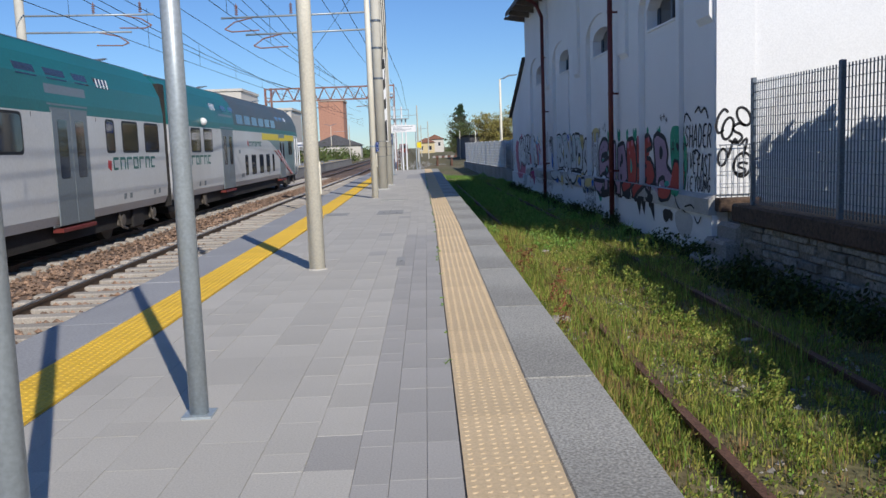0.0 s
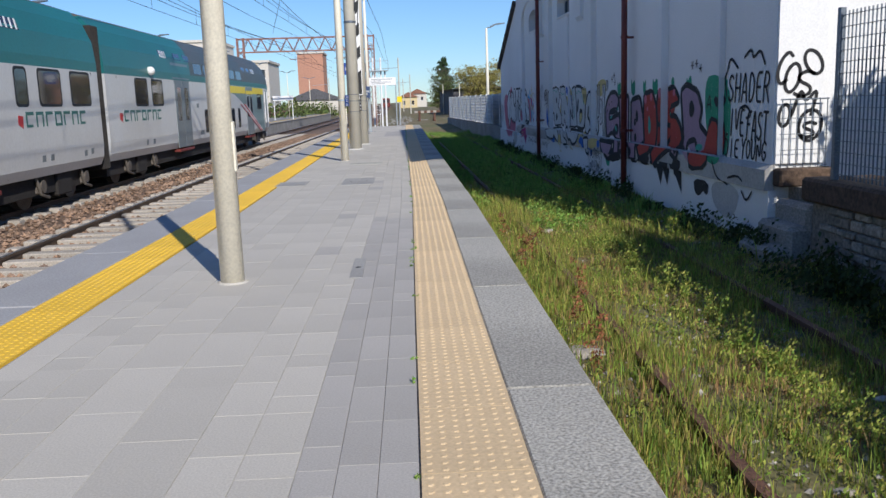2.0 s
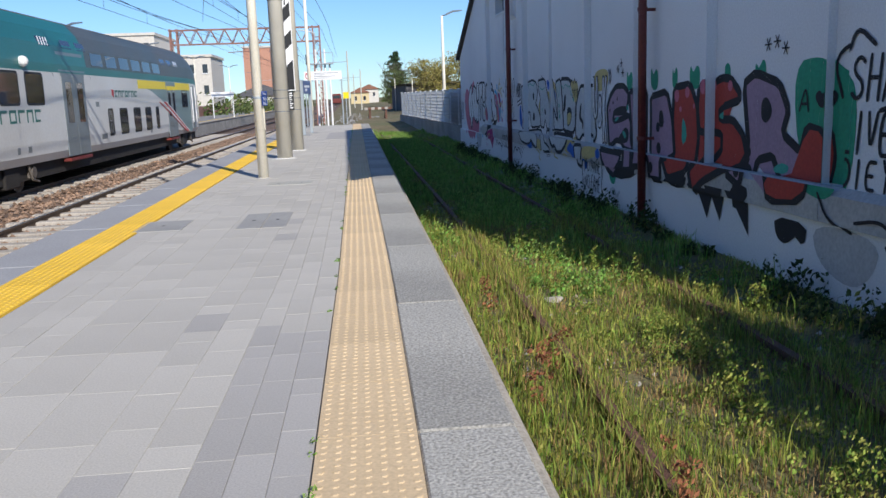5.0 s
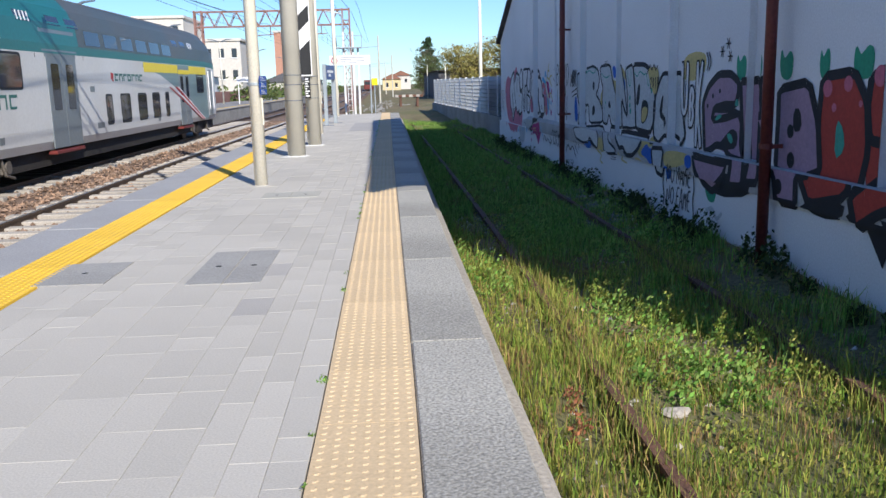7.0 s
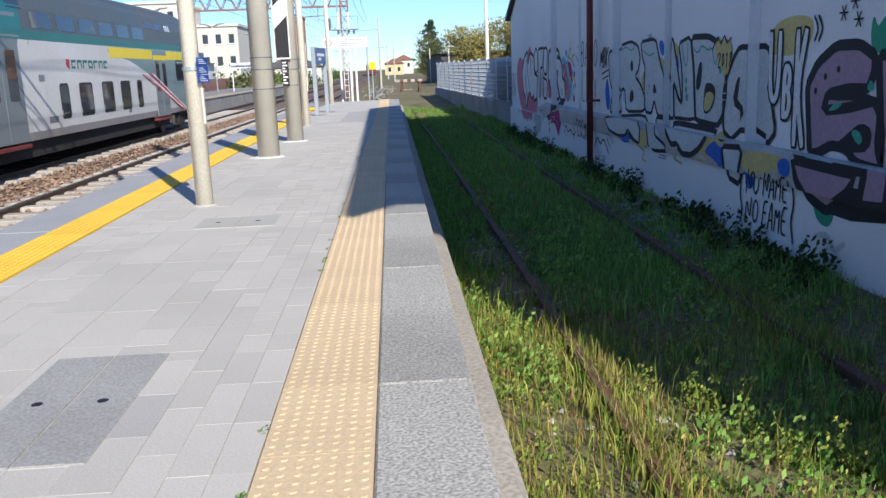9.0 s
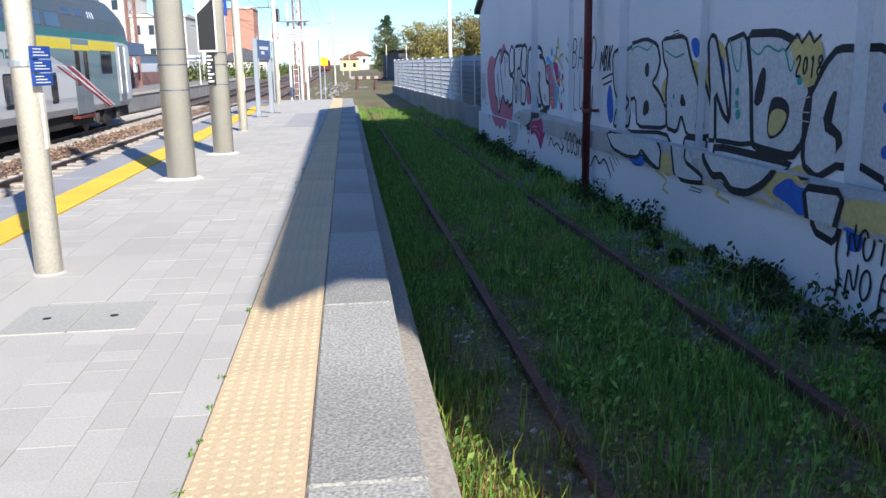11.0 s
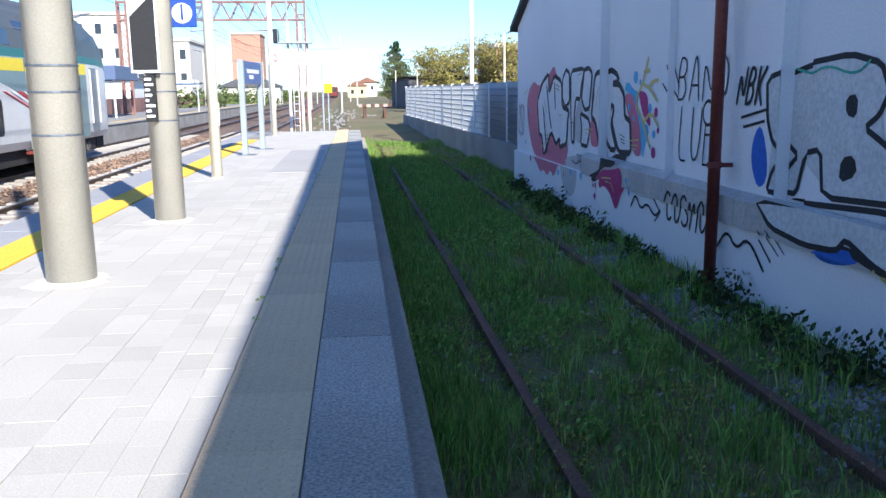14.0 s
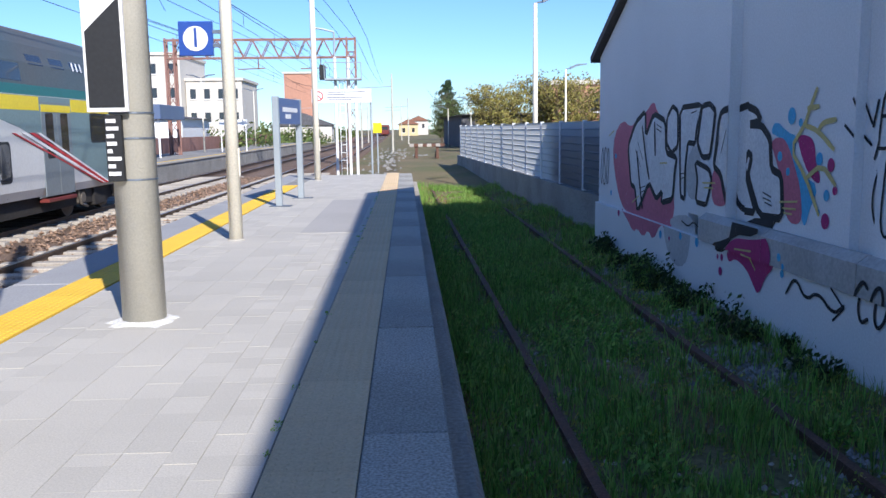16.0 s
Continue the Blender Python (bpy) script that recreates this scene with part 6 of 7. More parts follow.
bubble(g, [(17.02, 1.11), (16.45, 1.18), (16.25, 0.82), (16.17, 0.37), (16.41, 0.33), (16.4, 0.06), (16.78, 0.05), (16.85, 0.3), (17.02, 0.34), (17.01, 0.8)], G_mauve, 0.09)
bubble(g, [(16.21, 1.22), (15.72, 1.26), (15.51, 1.02), (15.45, 0.63), (15.56, 0.24), (16.16, 0.11), (16.35, 0.34), (16.17, 0.4), (16.25, 0.82)], G_red, 0.09)
bubble(g, [(15.47, 1.21), (15.14, 1.31), (14.75, 1.3), (14.54, 1.16), (14.53, 1.07), (14.86, 1.01), (15.17, 0.96), (15.16, 0.85), (14.68, 0.87), (14.43, 0.72), (14.29, 0.42), (14.6, 0.35), (15.12, 0.17), (15.4, 0.01), (15.51, 0.27), (15.09, 0.52), (15.1, 0.69), (15.44, 0.72), (15.5, 0.98)], G_red, 0.09)
bubble(g, [(14.44, 1.24), (14.19, 1.34), (13.71, 1.23), (13.53, 0.98), (13.63, 0.76), (13.29, 0.61), (13.2, 0.84), (12.94, 0.8), (12.88, 0.55), (13.01, 0.21), (13.61, 0.14), (13.68, 0.38), (13.8, 0.54), (14.1, 0.48), (14.21, 0.21), (14.54, 0.32), (14.29, 0.56)], G_mauve, 0.09)
blob(g, [(13.71, 0.33), (13.34, 0.43), (13.22, 0.82), (12.94, 0.8), (12.88, 0.55), (13.01, 0.21), (13.61, 0.16)], G_red, 4, "letter_foot", 1)
blob(g, [(14.06, 1.06), (13.94, 1.12), (13.81, 0.97), (13.93, 0.84), (14.05, 0.88)], G_black, 4, "counter", 2)
blob(g, [(18.69, 0.74), (18.57, 0.82), (18.45, 0.81), (18.56, 0.75)], G_teal, 4, "counter", 1)
blob(g, [(18.33, 0.6), (18.21, 0.62), (18.13, 0.54), (18.2, 0.49)], G_teal, 4, "counter", 1)
blob(g, [(18.14, 0.92), (18.08, 1.02), (18.01, 0.92)], G_teal, 4, "counter", 1)
blob(g, [(15.95, 0.88), (15.83, 0.79), (15.79, 0.61), (15.95, 0.51)], G_teal, 4, "counter", 1)
blob(g, [(15.21, 0.89), (15.03, 0.96), (14.89, 0.9), (15.07, 0.85)], G_teal, 4, "counter", 1)
blob(g, [(13.82, 0.39), (13.66, 0.49), (13.47, 0.47), (13.53, 0.38)], G_teal, 4, "counter", 1)
blob(g, [(16.71, 0.93), (16.58, 0.94), (16.53, 0.74), (16.7, 0.71)], G_black, 4, "counter", 1)
blob(g, [(18.77, 0.83), (18.44, 0.9), (18.08, 0.9), (18.08, 0.86), (18.41, 0.83)], G_black, 3, "shade_stroke", 1)
blob(g, [(18.61, 0.43), (18.36, 0.58), (18.18, 0.68), (18.01, 0.63), (18.05, 0.46), (18.26, 0.43)], G_black, 3, "shade_stroke", 1)
blob(g, [(18.84, 0.3), (18.29, 0.19), (17.34, 0.21), (17.41, 0.01), (18.29, -0.11), (18.74, 0.03)], G_black, 1, "drip", 1)
blob(g, [(16.4, 0.09), (15.56, 0.22), (15.6, 0.05), (16.04, 0.0)], G_black, 1, "drip", 1)
blob(g, [(15.61, 0.14), (14.85, 0.29), (15.34, -0.03)], G_black, 1, "drip", 1)
blob(g, [(14.47, 0.16), (14.05, 0.25), (14.01, 0.09), (14.41, -0.09)], G_black, 1, "drip", 1)
for y0, z0, y1, z1 in ((15.2, -0.02, 15.05, -0.24), (14.9, 0.02, 14.72, -0.22), (14.38, 0.02, 14.05, -0.28)):
    blob(g, [(y0 + 0.16, z0 + 0.12), (y1, z1), (y0 - 0.3, z0 + 0.12)], G_black, 3, "drip", 0)
blob(g, [(13.55, 0.0), (12.95, 0.0), (13.0, -0.22), (13.2, -0.12), (13.3, -0.25), (13.5, -0.2)], G_black, 3, "drip", 1)
for y, z, r in ((16.75, 0.72, 0.07), (16.72, 0.45, 0.08), (16.74, 0.2, 0.08), (14.3, 0.55, 0.06), (14.28, 0.36, 0.07), (14.3, 0.18, 0.06), (18.75, 1.02, 0.03), (18.55, 1.08, 0.03), (18.9, 0.9, 0.03)):
    dot(g, y, z, r, G_black)
for y, z, r in ((16.12, 1.12, 0.08), (15.8, 1.16, 0.07), (15.35, 1.22, 0.09), (15.0, 1.25, 0.08), (14.75, 1.22, 0.06), (16.0, 0.96, 0.04), (15.6, 1.0, 0.03)):
    dot(g, y, z, r, G_pink)
for y, z in ((18.52, 1.52), (18.36, 1.6), (18.3, 1.46), (13.95, 1.60), (13.78, 1.62), (13.62, 1.55)):
    for a in (0, 60, 120):
        c, s = math.cos(radians(a)) * 0.06, math.sin(radians(a)) * 0.06
        line(g, [(y - c, z - s), (y + c, z + s)], 0.02, G_black, 4, 0)

g = thing("graffiti", "thin black tags reading SHADER, LIVE FAST, DIE YOUNG", "graffiti")
line(g, [(12.0, 1.62), (11.8, 1.72), (11.75, 1.58), (11.55, 1.7), (11.42, 1.52)], 0.04, G_black)
line(g, [(12.8, 1.1), (12.95, 1.4), (12.7, 1.55), (12.55, 1.42), (12.45, 1.66), (12.2, 1.5)], 0.04, G_black)
tag(g, "SHADER", 12.5, 11.25, 1.08, 1.42, 0.045)
line(g, [(12.1, 1.0), (11.9, 1.04), (11.75, 0.92), (11.9, 0.88)], 0.04, G_black)
tag(g, "LIVE", 12.6, 11.95, 0.66, 0.98, 0.045)
tag(g, "FAST", 11.9, 11.28, 0.62, 0.96, 0.045)
tag(g, "DIE", 12.6, 12.1, 0.38, 0.60, 0.04)
tag(g, "YOUNG", 12.05, 11.3, 0.38, 0.62, 0.04)
tag(g, "A", 13.35, 13.15, 0.98, 1.16, 0.03, layer=5)
blob(g, [(13.1, 1.1), (13.02, 1.17), (12.97, 1.12), (12.92, 1.17), (12.84, 1.1), (12.97, 0.98)], G_black, 5, "heart")
line(g, [(12.75, 0.30), (12.6, 0.1), (12.3, 0.02)], 0.03, G_black)
line(g, [(12.2, 0.12), (11.9, 0.18), (11.75, 0.12)], 0.03, G_black)
line(g, [(11.85, -0.02), (11.7, -0.14), (11.55, 0.0)], 0.03, G_black)

g = thing("graffiti", "silver bubble letters with blue and yellow reading BAND and 2018", "graffiti")
blob(g, [(25.5, 1.02), (25.31, 0.53), (25.51, 0.38), (25.69, 0.71)], G_blue, 0, "colour_patch", 2)
blob(g, [(23.89, 0.89), (23.67, 1.11), (22.81, 1.29), (22.75, 0.87), (23.61, 0.64)], G_yellow, 0, "colour_patch", 2)
blob(g, [(23.11, 1.44), (22.89, 1.46), (22.83, 1.29), (22.96, 1.23)], G_blue, 1, "colour_patch", 2)
blob(g, [(22.49, 1.46), (22.16, 1.35), (22.11, 1.0), (22.25, 1.01)], G_yellow, 0, "colour_patch", 2)
blob(g, [(22.32, 1.29), (22.2, 1.22), (22.17, 1.05), (22.27, 1.01)], G_blue, 1, "colour_patch", 2)
blob(g, [(23.61, 0.22), (23.15, 0.29), (23.07, 0.07), (23.39, -0.01)], G_yellow, 0, "colour_patch", 2)
blob(g, [(24.54, 0.06), (23.97, 0.18), (23.8, 0.1), (24.29, -0.01)], G_blue, 1, "colour_patch", 2)
blob(g, [(21.08, 0.17), (20.76, 0.35), (20.64, 0.27), (20.41, 0.29), (20.37, 0.18), (20.56, 0.04), (20.75, 0.13)], G_blue, 1, "colour_patch", 2)
blob(g, [(21.07, 0.29), (20.85, 0.43), (20.45, 0.46), (20.45, 0.33), (20.82, 0.27)], G_yellow, 0, "colour_patch", 2)
bubble(g, [(25.43, 1.33), (24.93, 1.43), (24.34, 1.48), (23.99, 1.41), (23.88, 1.23), (23.97, 1.07), (24.12, 0.98), (23.86, 0.87), (23.65, 0.7), (23.65, 0.5), (24.58, 0.45), (24.64, 0.8), (24.99, 0.73), (25.09, 0.41), (25.34, 0.41), (25.27, 0.58), (25.09, 0.72), (25.29, 0.82), (25.39, 1.0)], G_silver)
bubble(g, [(25.33, 0.34), (23.64, 0.45), (23.42, 0.28), (23.45, 0.06), (23.7, 0.11), (24.02, 0.23), (24.13, 0.13), (24.54, 0.1), (25.06, 0.15)], G_silver)
bubble(g, [(23.86, 1.46), (23.21, 1.48), (23.05, 1.23), (22.75, 0.87), (22.59, 0.55), (22.78, 0.47), (23.08, 0.47), (23.24, 0.67), (23.35, 0.48), (23.63, 0.5), (23.69, 0.88), (23.65, 1.11), (23.78, 1.23)], G_silver)
bubble(g, [(23.17, 0.44), (22.76, 0.45), (22.79, 0.24), (22.35, 0.14), (22.34, 0.07), (22.89, 0.02), (23.03, 0.06)], G_silver)
bubble(g, [(22.83, 1.46), (22.42, 1.47), (22.28, 1.22), (22.13, 0.9), (22.04, 0.67), (22.16, 0.73), (22.37, 0.95), (22.32, 0.48), (22.48, 0.47), (22.6, 0.6), (22.78, 1.05)], G_silver)
bubble(g, [(22.2, 1.39), (21.8, 1.46), (21.68, 1.07), (21.57, 0.52), (21.81, 0.49), (22.15, 0.49), (22.31, 0.48), (22.35, 0.92), (22.18, 0.73), (22.03, 0.66), (22.06, 1.06)], G_silver)
bubble(g, [(21.78, 1.45), (21.24, 1.44), (20.99, 1.37), (20.81, 1.22), (20.72, 1.01), (20.72, 0.8), (20.78, 0.59), (20.92, 0.47), (21.48, 0.49), (21.59, 0.52), (21.67, 1.07)], G_silver, 0.07)
bubble(g, [(22.32, 0.43), (20.92, 0.42), (21.05, 0.31), (21.19, 0.21), (21.43, 0.11), (21.73, 0.09), (21.92, 0.2), (22.12, 0.17), (22.34, 0.31)], G_silver, 0.07)
blob(g, [(24.36, 1.19), (24.22, 1.21), (24.22, 1.04), (24.35, 1.06)], G_black, 4, "counter", 1)
blob(g, [(24.37, 0.76), (24.21, 0.79), (24.16, 0.65), (24.38, 0.57)], G_black, 4, "counter", 1)
blob(g, [(23.25, 0.92), (23.3, 0.76), (23.1, 0.76)], G_black, 4, "counter", 1)
blob(g, [(21.61, 0.88), (21.5, 1.17), (21.4, 1.15), (21.43, 0.9), (21.53, 0.83)], G_black, 4, "counter", 1)
blob(g, [(21.35, 0.56), (21.33, 0.92), (21.14, 0.94), (21.0, 0.88), (21.0, 0.75), (21.12, 0.62)], G_black, 4, "counter", 2)
blob(g, [(21.32, 0.6), (21.31, 0.79), (21.21, 0.84), (21.07, 0.83), (21.02, 0.77), (21.15, 0.63)], G_yellow, 5, "counter", 2)
blob(g, [(25.35, 0.24), (24.66, 0.09), (24.03, 0.22), (23.44, 0.04), (23.64, 0.06), (24.06, 0.14), (24.66, 0.06)], G_black, 1, "drop_shade", 1)
blob(g, [(23.03, 0.04), (22.73, 0.03), (22.33, 0.07), (22.35, 0.04), (22.93, -0.01)], G_black, 1, "drop_shade", 1)
blob(g, [(22.33, 0.3), (21.93, 0.13), (21.72, 0.05), (21.37, 0.09), (21.02, 0.27), (21.37, 0.12), (21.73, 0.09), (21.97, 0.2)], G_black, 1, "drop_shade", 1)
line(g, [(25.19, 1.4), (24.86, 1.34), (24.62, 1.42), (24.27, 1.33), (24.11, 1.43)], 0.02, G_teal, 5, 2)
line(g, [(23.74, 1.34), (23.45, 1.25), (23.23, 1.3)], 0.02, G_teal, 5, 2)
line(g, [(22.1, 1.4), (21.97, 1.13), (21.87, 1.13), (21.88, 1.38)], 0.02, G_teal, 5, 2)
line(g, [(21.71, 1.33), (21.54, 1.25), (21.44, 1.36), (21.22, 1.28), (21.13, 1.33), (21.02, 1.1), (20.97, 1.22)], 0.02, G_teal, 5, 2)
dot(g, 21.91, 0.95, 0.04, G_teal, 4)
dot(g, 21.91, 0.84, 0.04, G_teal, 4)
dot(g, 21.88, 0.75, 0.05, G_teal, 4)
dot(g, 20.88, 1.07, 0.04, G_teal, 4)
dot(g, 20.91, 1.18, 0.02, G_teal, 4)
dot(g, 23.46, 0.85, 0.03, G_teal, 4)
dot(g, 23.51, 0.75, 0.02, G_teal, 4)
dot(g, 22.86, 0.58, 0.03, G_teal, 4)
line(g, [(23.88, 0.73), (23.63, 0.79)], 0.014, G_grey, 5, 0)
line(g, [(23.87, 0.69), (23.6, 0.72)], 0.014, G_grey, 5, 0)
line(g, [(20.99, 0.89), (20.72, 0.95)], 0.014, G_grey, 5, 0)
line(g, [(20.95, 0.83), (20.71, 0.83)], 0.014, G_grey, 5, 0)
line(g, [(20.97, 0.77), (20.71, 0.76)], 0.014, G_grey, 5, 0)
line(g, [(23.53, 1.53), (23.38, 1.54)], 0.014, G_black, 5, 0)
line(g, [(23.56, 1.5), (23.36, 1.51)], 0.014, G_black, 5, 0)
line(g, [(23.49, -0.0), (23.29, -0.04), (23.47, -0.14), (23.27, -0.17)], 0.03, G_yellow, 1, 2)
line(g, [(22.2, 0.09), (22.02, 0.03), (22.18, -0.01), (21.84, -0.04)], 0.03, G_yellow, 1, 2)
line(g, [(21.28, 0.08), (21.1, 0.09), (21.01, 0.06)], 0.03, G_yellow, 1, 2)
line(g, [(23.56, 0.21), (23.75, 0.04), (23.39, -0.01)], 0.03, G_yellow, 1, 2)
line(g, [(22.72, -0.05), (22.44, -0.04)], 0.015, G_black, 5, 0)
line(g, [(22.68, -0.01), (22.42, -0.01)], 0.015, G_black, 5, 0)
line(g, [(25.26, 0.09), (24.97, -0.07)], 0.015, G_black, 5, 0)
line(g, [(25.13, 0.11), (24.88, -0.04)], 0.015, G_black, 5, 0)
blob(g, [(21.24, 0.24), (20.65, 0.34), (20.6, 0.18), (21.07, 0.1)], G_yellow, 0, "colour_patch", 2)
blob(g, [(20.07, 0.3), (19.24, 0.33), (19.05, 0.28), (19.31, 0.15), (20.02, 0.05)], G_yellow, 0, "colour_patch", 2)
blob(g, [(19.28, 0.28), (19.04, 0.32), (19.01, 0.15), (19.23, 0.14)], G_blue, 1, "colour_patch", 2)
blob(g, [(20.04, 0.09), (19.84, 0.09), (19.83, -0.07), (20.01, -0.09)], G_blue, 1, "colour_patch", 2)
bubble(g, [(20.78, 0.89), (20.54, 1.2), (20.4, 1.3), (20.03, 1.3), (19.85, 1.1), (19.75, 0.86), (19.61, 0.5), (19.77, 0.37), (20.27, 0.49), (20.55, 0.35), (20.76, 0.43)], G_silver, 0.06)
bubble(g, [(20.55, 0.29), (20.03, 0.32), (20.15, -0.07), (20.44, -0.03)], G_silver, 0.06)
blob(g, [(20.47, 0.81), (20.34, 0.99), (20.43, 1.01), (20.55, 0.73), (20.27, 0.64), (20.36, 0.52), (20.21, 0.68)], G_black, 4, "counter", 1)
dot(g, 19.97, 0.9, 0.04, G_blue, 4)
dot(g, 19.88, 0.78, 0.03, G_blue, 4)
dot(g, 19.94, 0.6, 0.05, G_blue, 4)
blob(g, [(21.08, 1.37), (20.83, 1.4), (20.63, 1.38), (20.55, 1.24), (20.72, 0.97), (20.95, 1.15)], G_yellow, 4, "shield", 1)
tag(g, "2018", 20.96, 20.56, 1.1, 1.26, 0.03, layer=5)
line(g, [(21.11, 1.3), (20.96, 1.42), (20.88, 1.35), (20.79, 1.43), (20.71, 1.35), (20.63, 1.4)], 0.03, G_black, 5, 0)

g = thing("graffiti", "narrow black-lined letters reading UBK on yellow spray", "graffiti")
blob(g, [(19.9, 1.2), (19.75, 1.5), (19.3, 1.56), (18.95, 1.5), (19.1, 1.2)], G_yellow)
for ch, y0, y1, z0, z1 in (("U", 19.86, 19.50, 0.70, 1.46), ("B", 19.56, 19.28, 0.6, 1.16), ("K", 19.34, 19.02, 0.36, 1.46)):
    fat(g, ch, y0, y1, z0, z1, 0.07, G_white, 0.06, None, 4)
for k in (0, 0.07):
    line(g, [(18.98 - k, 1.52), (18.9 - k, 1.42), (18.96 - k, 1.32)], 0.025, G_black)
g = thing("graffiti", "small black writing reading NO NAME NO FAME", "graffiti")
tag(g, "NO", 20.0, 19.68, -0.12, 0.12, 0.028)
tag(g, "NAME", 19.62, 19.1, -0.10, 0.13, 0.028)
tag(g, "NO", 20.0, 19.68, -0.40, -0.16, 0.028)
tag(g, "FAME", 19.62, 19.1, -0.40, -0.15, 0.028)
line(g, [(20.08, 0.1), (20.14, -0.15), (20.06, -0.3), (20.1, -0.44)], 0.028, G_black)
line(g, [(19.04, 0.1), (18.98, -0.1), (19.04, -0.25), (18.98, -0.44)], 0.028, G_black)
line(g, [(18.6, -0.30), (18.4, -0.24), (18.3, -0.38), (18.15, -0.28)], 0.05, G_silver, 1)

g = thing("graffiti", "dark outlined tags reading BAND CLUB and NBK", "graffiti")
tag(g, "BAND", 27.35, 26.1, 1.14, 1.56, 0.032)
tag(g, "CLUB", 27.6, 26.35, 0.52, 1.06, 0.03)
tag(g, "I", 26.4, 26.2, 0.45, 0.9, 0.045)
tag(g, "NBK", 25.95, 25.45, 1.12, 1.42, 0.045, slant=0.25)
dot(g, 26.55, 1.02, 0.14, G_black, 2)
dot(g, 26.55, 1.02, 0.105, M_white, 3)
for y0, z0, y1, z1 in ((27.75, 1.5, 27.62, 1.32), (27.55, 1.48, 27.6, 1.3), (27.85, 1.3, 27.62, 1.16), (27.5, 1.22, 27.56, 1.06), (25.85, 1.0, 25.4, 1.08), (25.8, 0.92, 25.45, 0.98)):
    line(g, [(y0, z0), (y1, z1)], 0.035, G_black, 3, 0)
g = thing("graffiti", "black handwritten tag reading COSMO with a wavy arrow", "graffiti")
tag(g, "COSMO", 27.38, 26.3, -0.14, 0.20, 0.04, slant=0.2)
line(g, [(28.5, -0.14), (28.35, 0.04), (28.15, -0.14), (27.95, -0.02), (27.7, -0.16), (27.55, -0.06)], 0.03, G_black)
line(g, [(27.75, 0.04), (27.55, -0.08), (27.7, -0.2)], 0.03, G_black, 3, 0)
line(g, [(26.1, -0.2), (25.9, 0.0), (25.7, -0.16), (25.5, 0.0), (25.2, -0.24)], 0.03, G_black)
line(g, [(25.3, 0.0), (25.1, -0.14)], 0.03, G_black, 3, 0)

g = thing("graffiti", "white bubble letters on pink and sky blue splashes", "graffiti")
blob(g, [(34.62, 1.19), (34.15, 1.42), (33.69, 1.3), (33.45, 1.39), (32.97, 1.5), (32.62, 1.66), (32.46, 1.49), (32.11, 1.36), (32.08, 0.94), (31.66, 0.42), (31.81, -0.01), (32.02, 0.09), (32.34, -0.19), (32.57, -0.06), (32.78, -0.2), (33.1, -0.1), (33.26, -0.19), (33.7, 0.01), (34.17, 0.14), (34.48, 0.45), (34.7, 0.85)], G_pink, 0, "colour_patch", 1)
blob(g, [(29.16, 1.18), (28.92, 1.21), (28.79, 1.13), (28.64, 0.93), (28.53, 0.76), (28.47, 0.45), (28.79, 0.45), (28.93, 0.88), (29.13, 0.9)], G_pink, 1, "colour_patch", 2)
blob(g, [(29.17, 1.24), (29.07, 1.36), (28.8, 1.24), (28.64, 1.22), (28.68, 1.04), (28.51, 0.88), (28.22, 0.81), (28.37, 0.58), (28.41, 0.46), (28.47, 0.46), (28.62, 0.75), (28.71, 0.98), (28.85, 1.15), (29.02, 1.21)], G_sky, 0, "colour_patch", 1)
blob(g, [(28.63, 1.23), (28.4, 1.22), (28.31, 1.14), (28.3, 1.0), (28.2, 0.89), (28.22, 0.81), (28.43, 0.91), (28.6, 1.13)], G_magenta, 1, "colour_patch", 2)
blob(g, [(31.35, 1.1), (30.86, 1.1), (30.76, 0.49), (31.3, 0.45)], G_grey, 1, "colour_patch", 2)
blob(g, [(30.49, 0.86), (30.21, 0.82), (30.03, 0.66), (30.05, 0.5), (30.22, 0.45), (30.48, 0.48)], G_pink, 1, "colour_patch", 2)
bubble(g, [(33.82, 1.03), (33.44, 1.37), (32.98, 1.52), (32.95, 1.18), (32.6, 1.48), (32.11, 1.38), (32.06, 0.98), (31.64, 0.93), (31.71, 0.76), (31.76, 0.41), (32.2, 0.33), (32.18, 0.48), (32.42, 0.36), (32.76, 0.56), (33.28, 0.1), (33.42, 0.44), (33.64, 0.48)], G_white, 0.075)
bubble(g, [(32.05, 1.42), (31.84, 1.56), (31.64, 1.49), (31.61, 1.07), (31.85, 0.98), (32.05, 1.1)], G_white, 0.06)
bubble(g, [(31.56, 1.53), (30.85, 1.55), (30.89, 1.42), (30.98, 1.29), (31.02, 1.11), (31.26, 1.12), (31.33, 0.84), (31.33, 0.45), (31.47, 0.47), (31.53, 0.95)], G_white, 0.065)
bubble(g, [(30.83, 1.53), (30.6, 1.55), (30.43, 1.47), (30.48, 1.24), (30.55, 0.98), (30.78, 0.96), (30.95, 1.12), (30.88, 1.35)], G_white, 0.065)
bubble(g, [(31.01, 0.91), (30.57, 0.84), (30.48, 0.73), (30.56, 0.55), (30.63, 0.44), (30.95, 0.45), (30.91, 0.71)], G_white, 0.06)
bubble(g, [(30.26, 1.46), (29.8, 1.52), (29.48, 1.45), (29.37, 1.35), (29.66, 1.32), (29.35, 1.31), (29.16, 1.18), (29.11, 0.91), (28.9, 0.86), (28.84, 0.47), (29.33, 0.45), (29.63, 0.82), (29.55, 1.01), (29.65, 1.05), (29.73, 0.91), (29.58, 0.69), (29.41, 0.47), (29.91, 0.46), (30.06, 0.52), (30.23, 0.8), (30.43, 0.88), (30.37, 1.13), (30.33, 1.34)], G_white, 0.075)
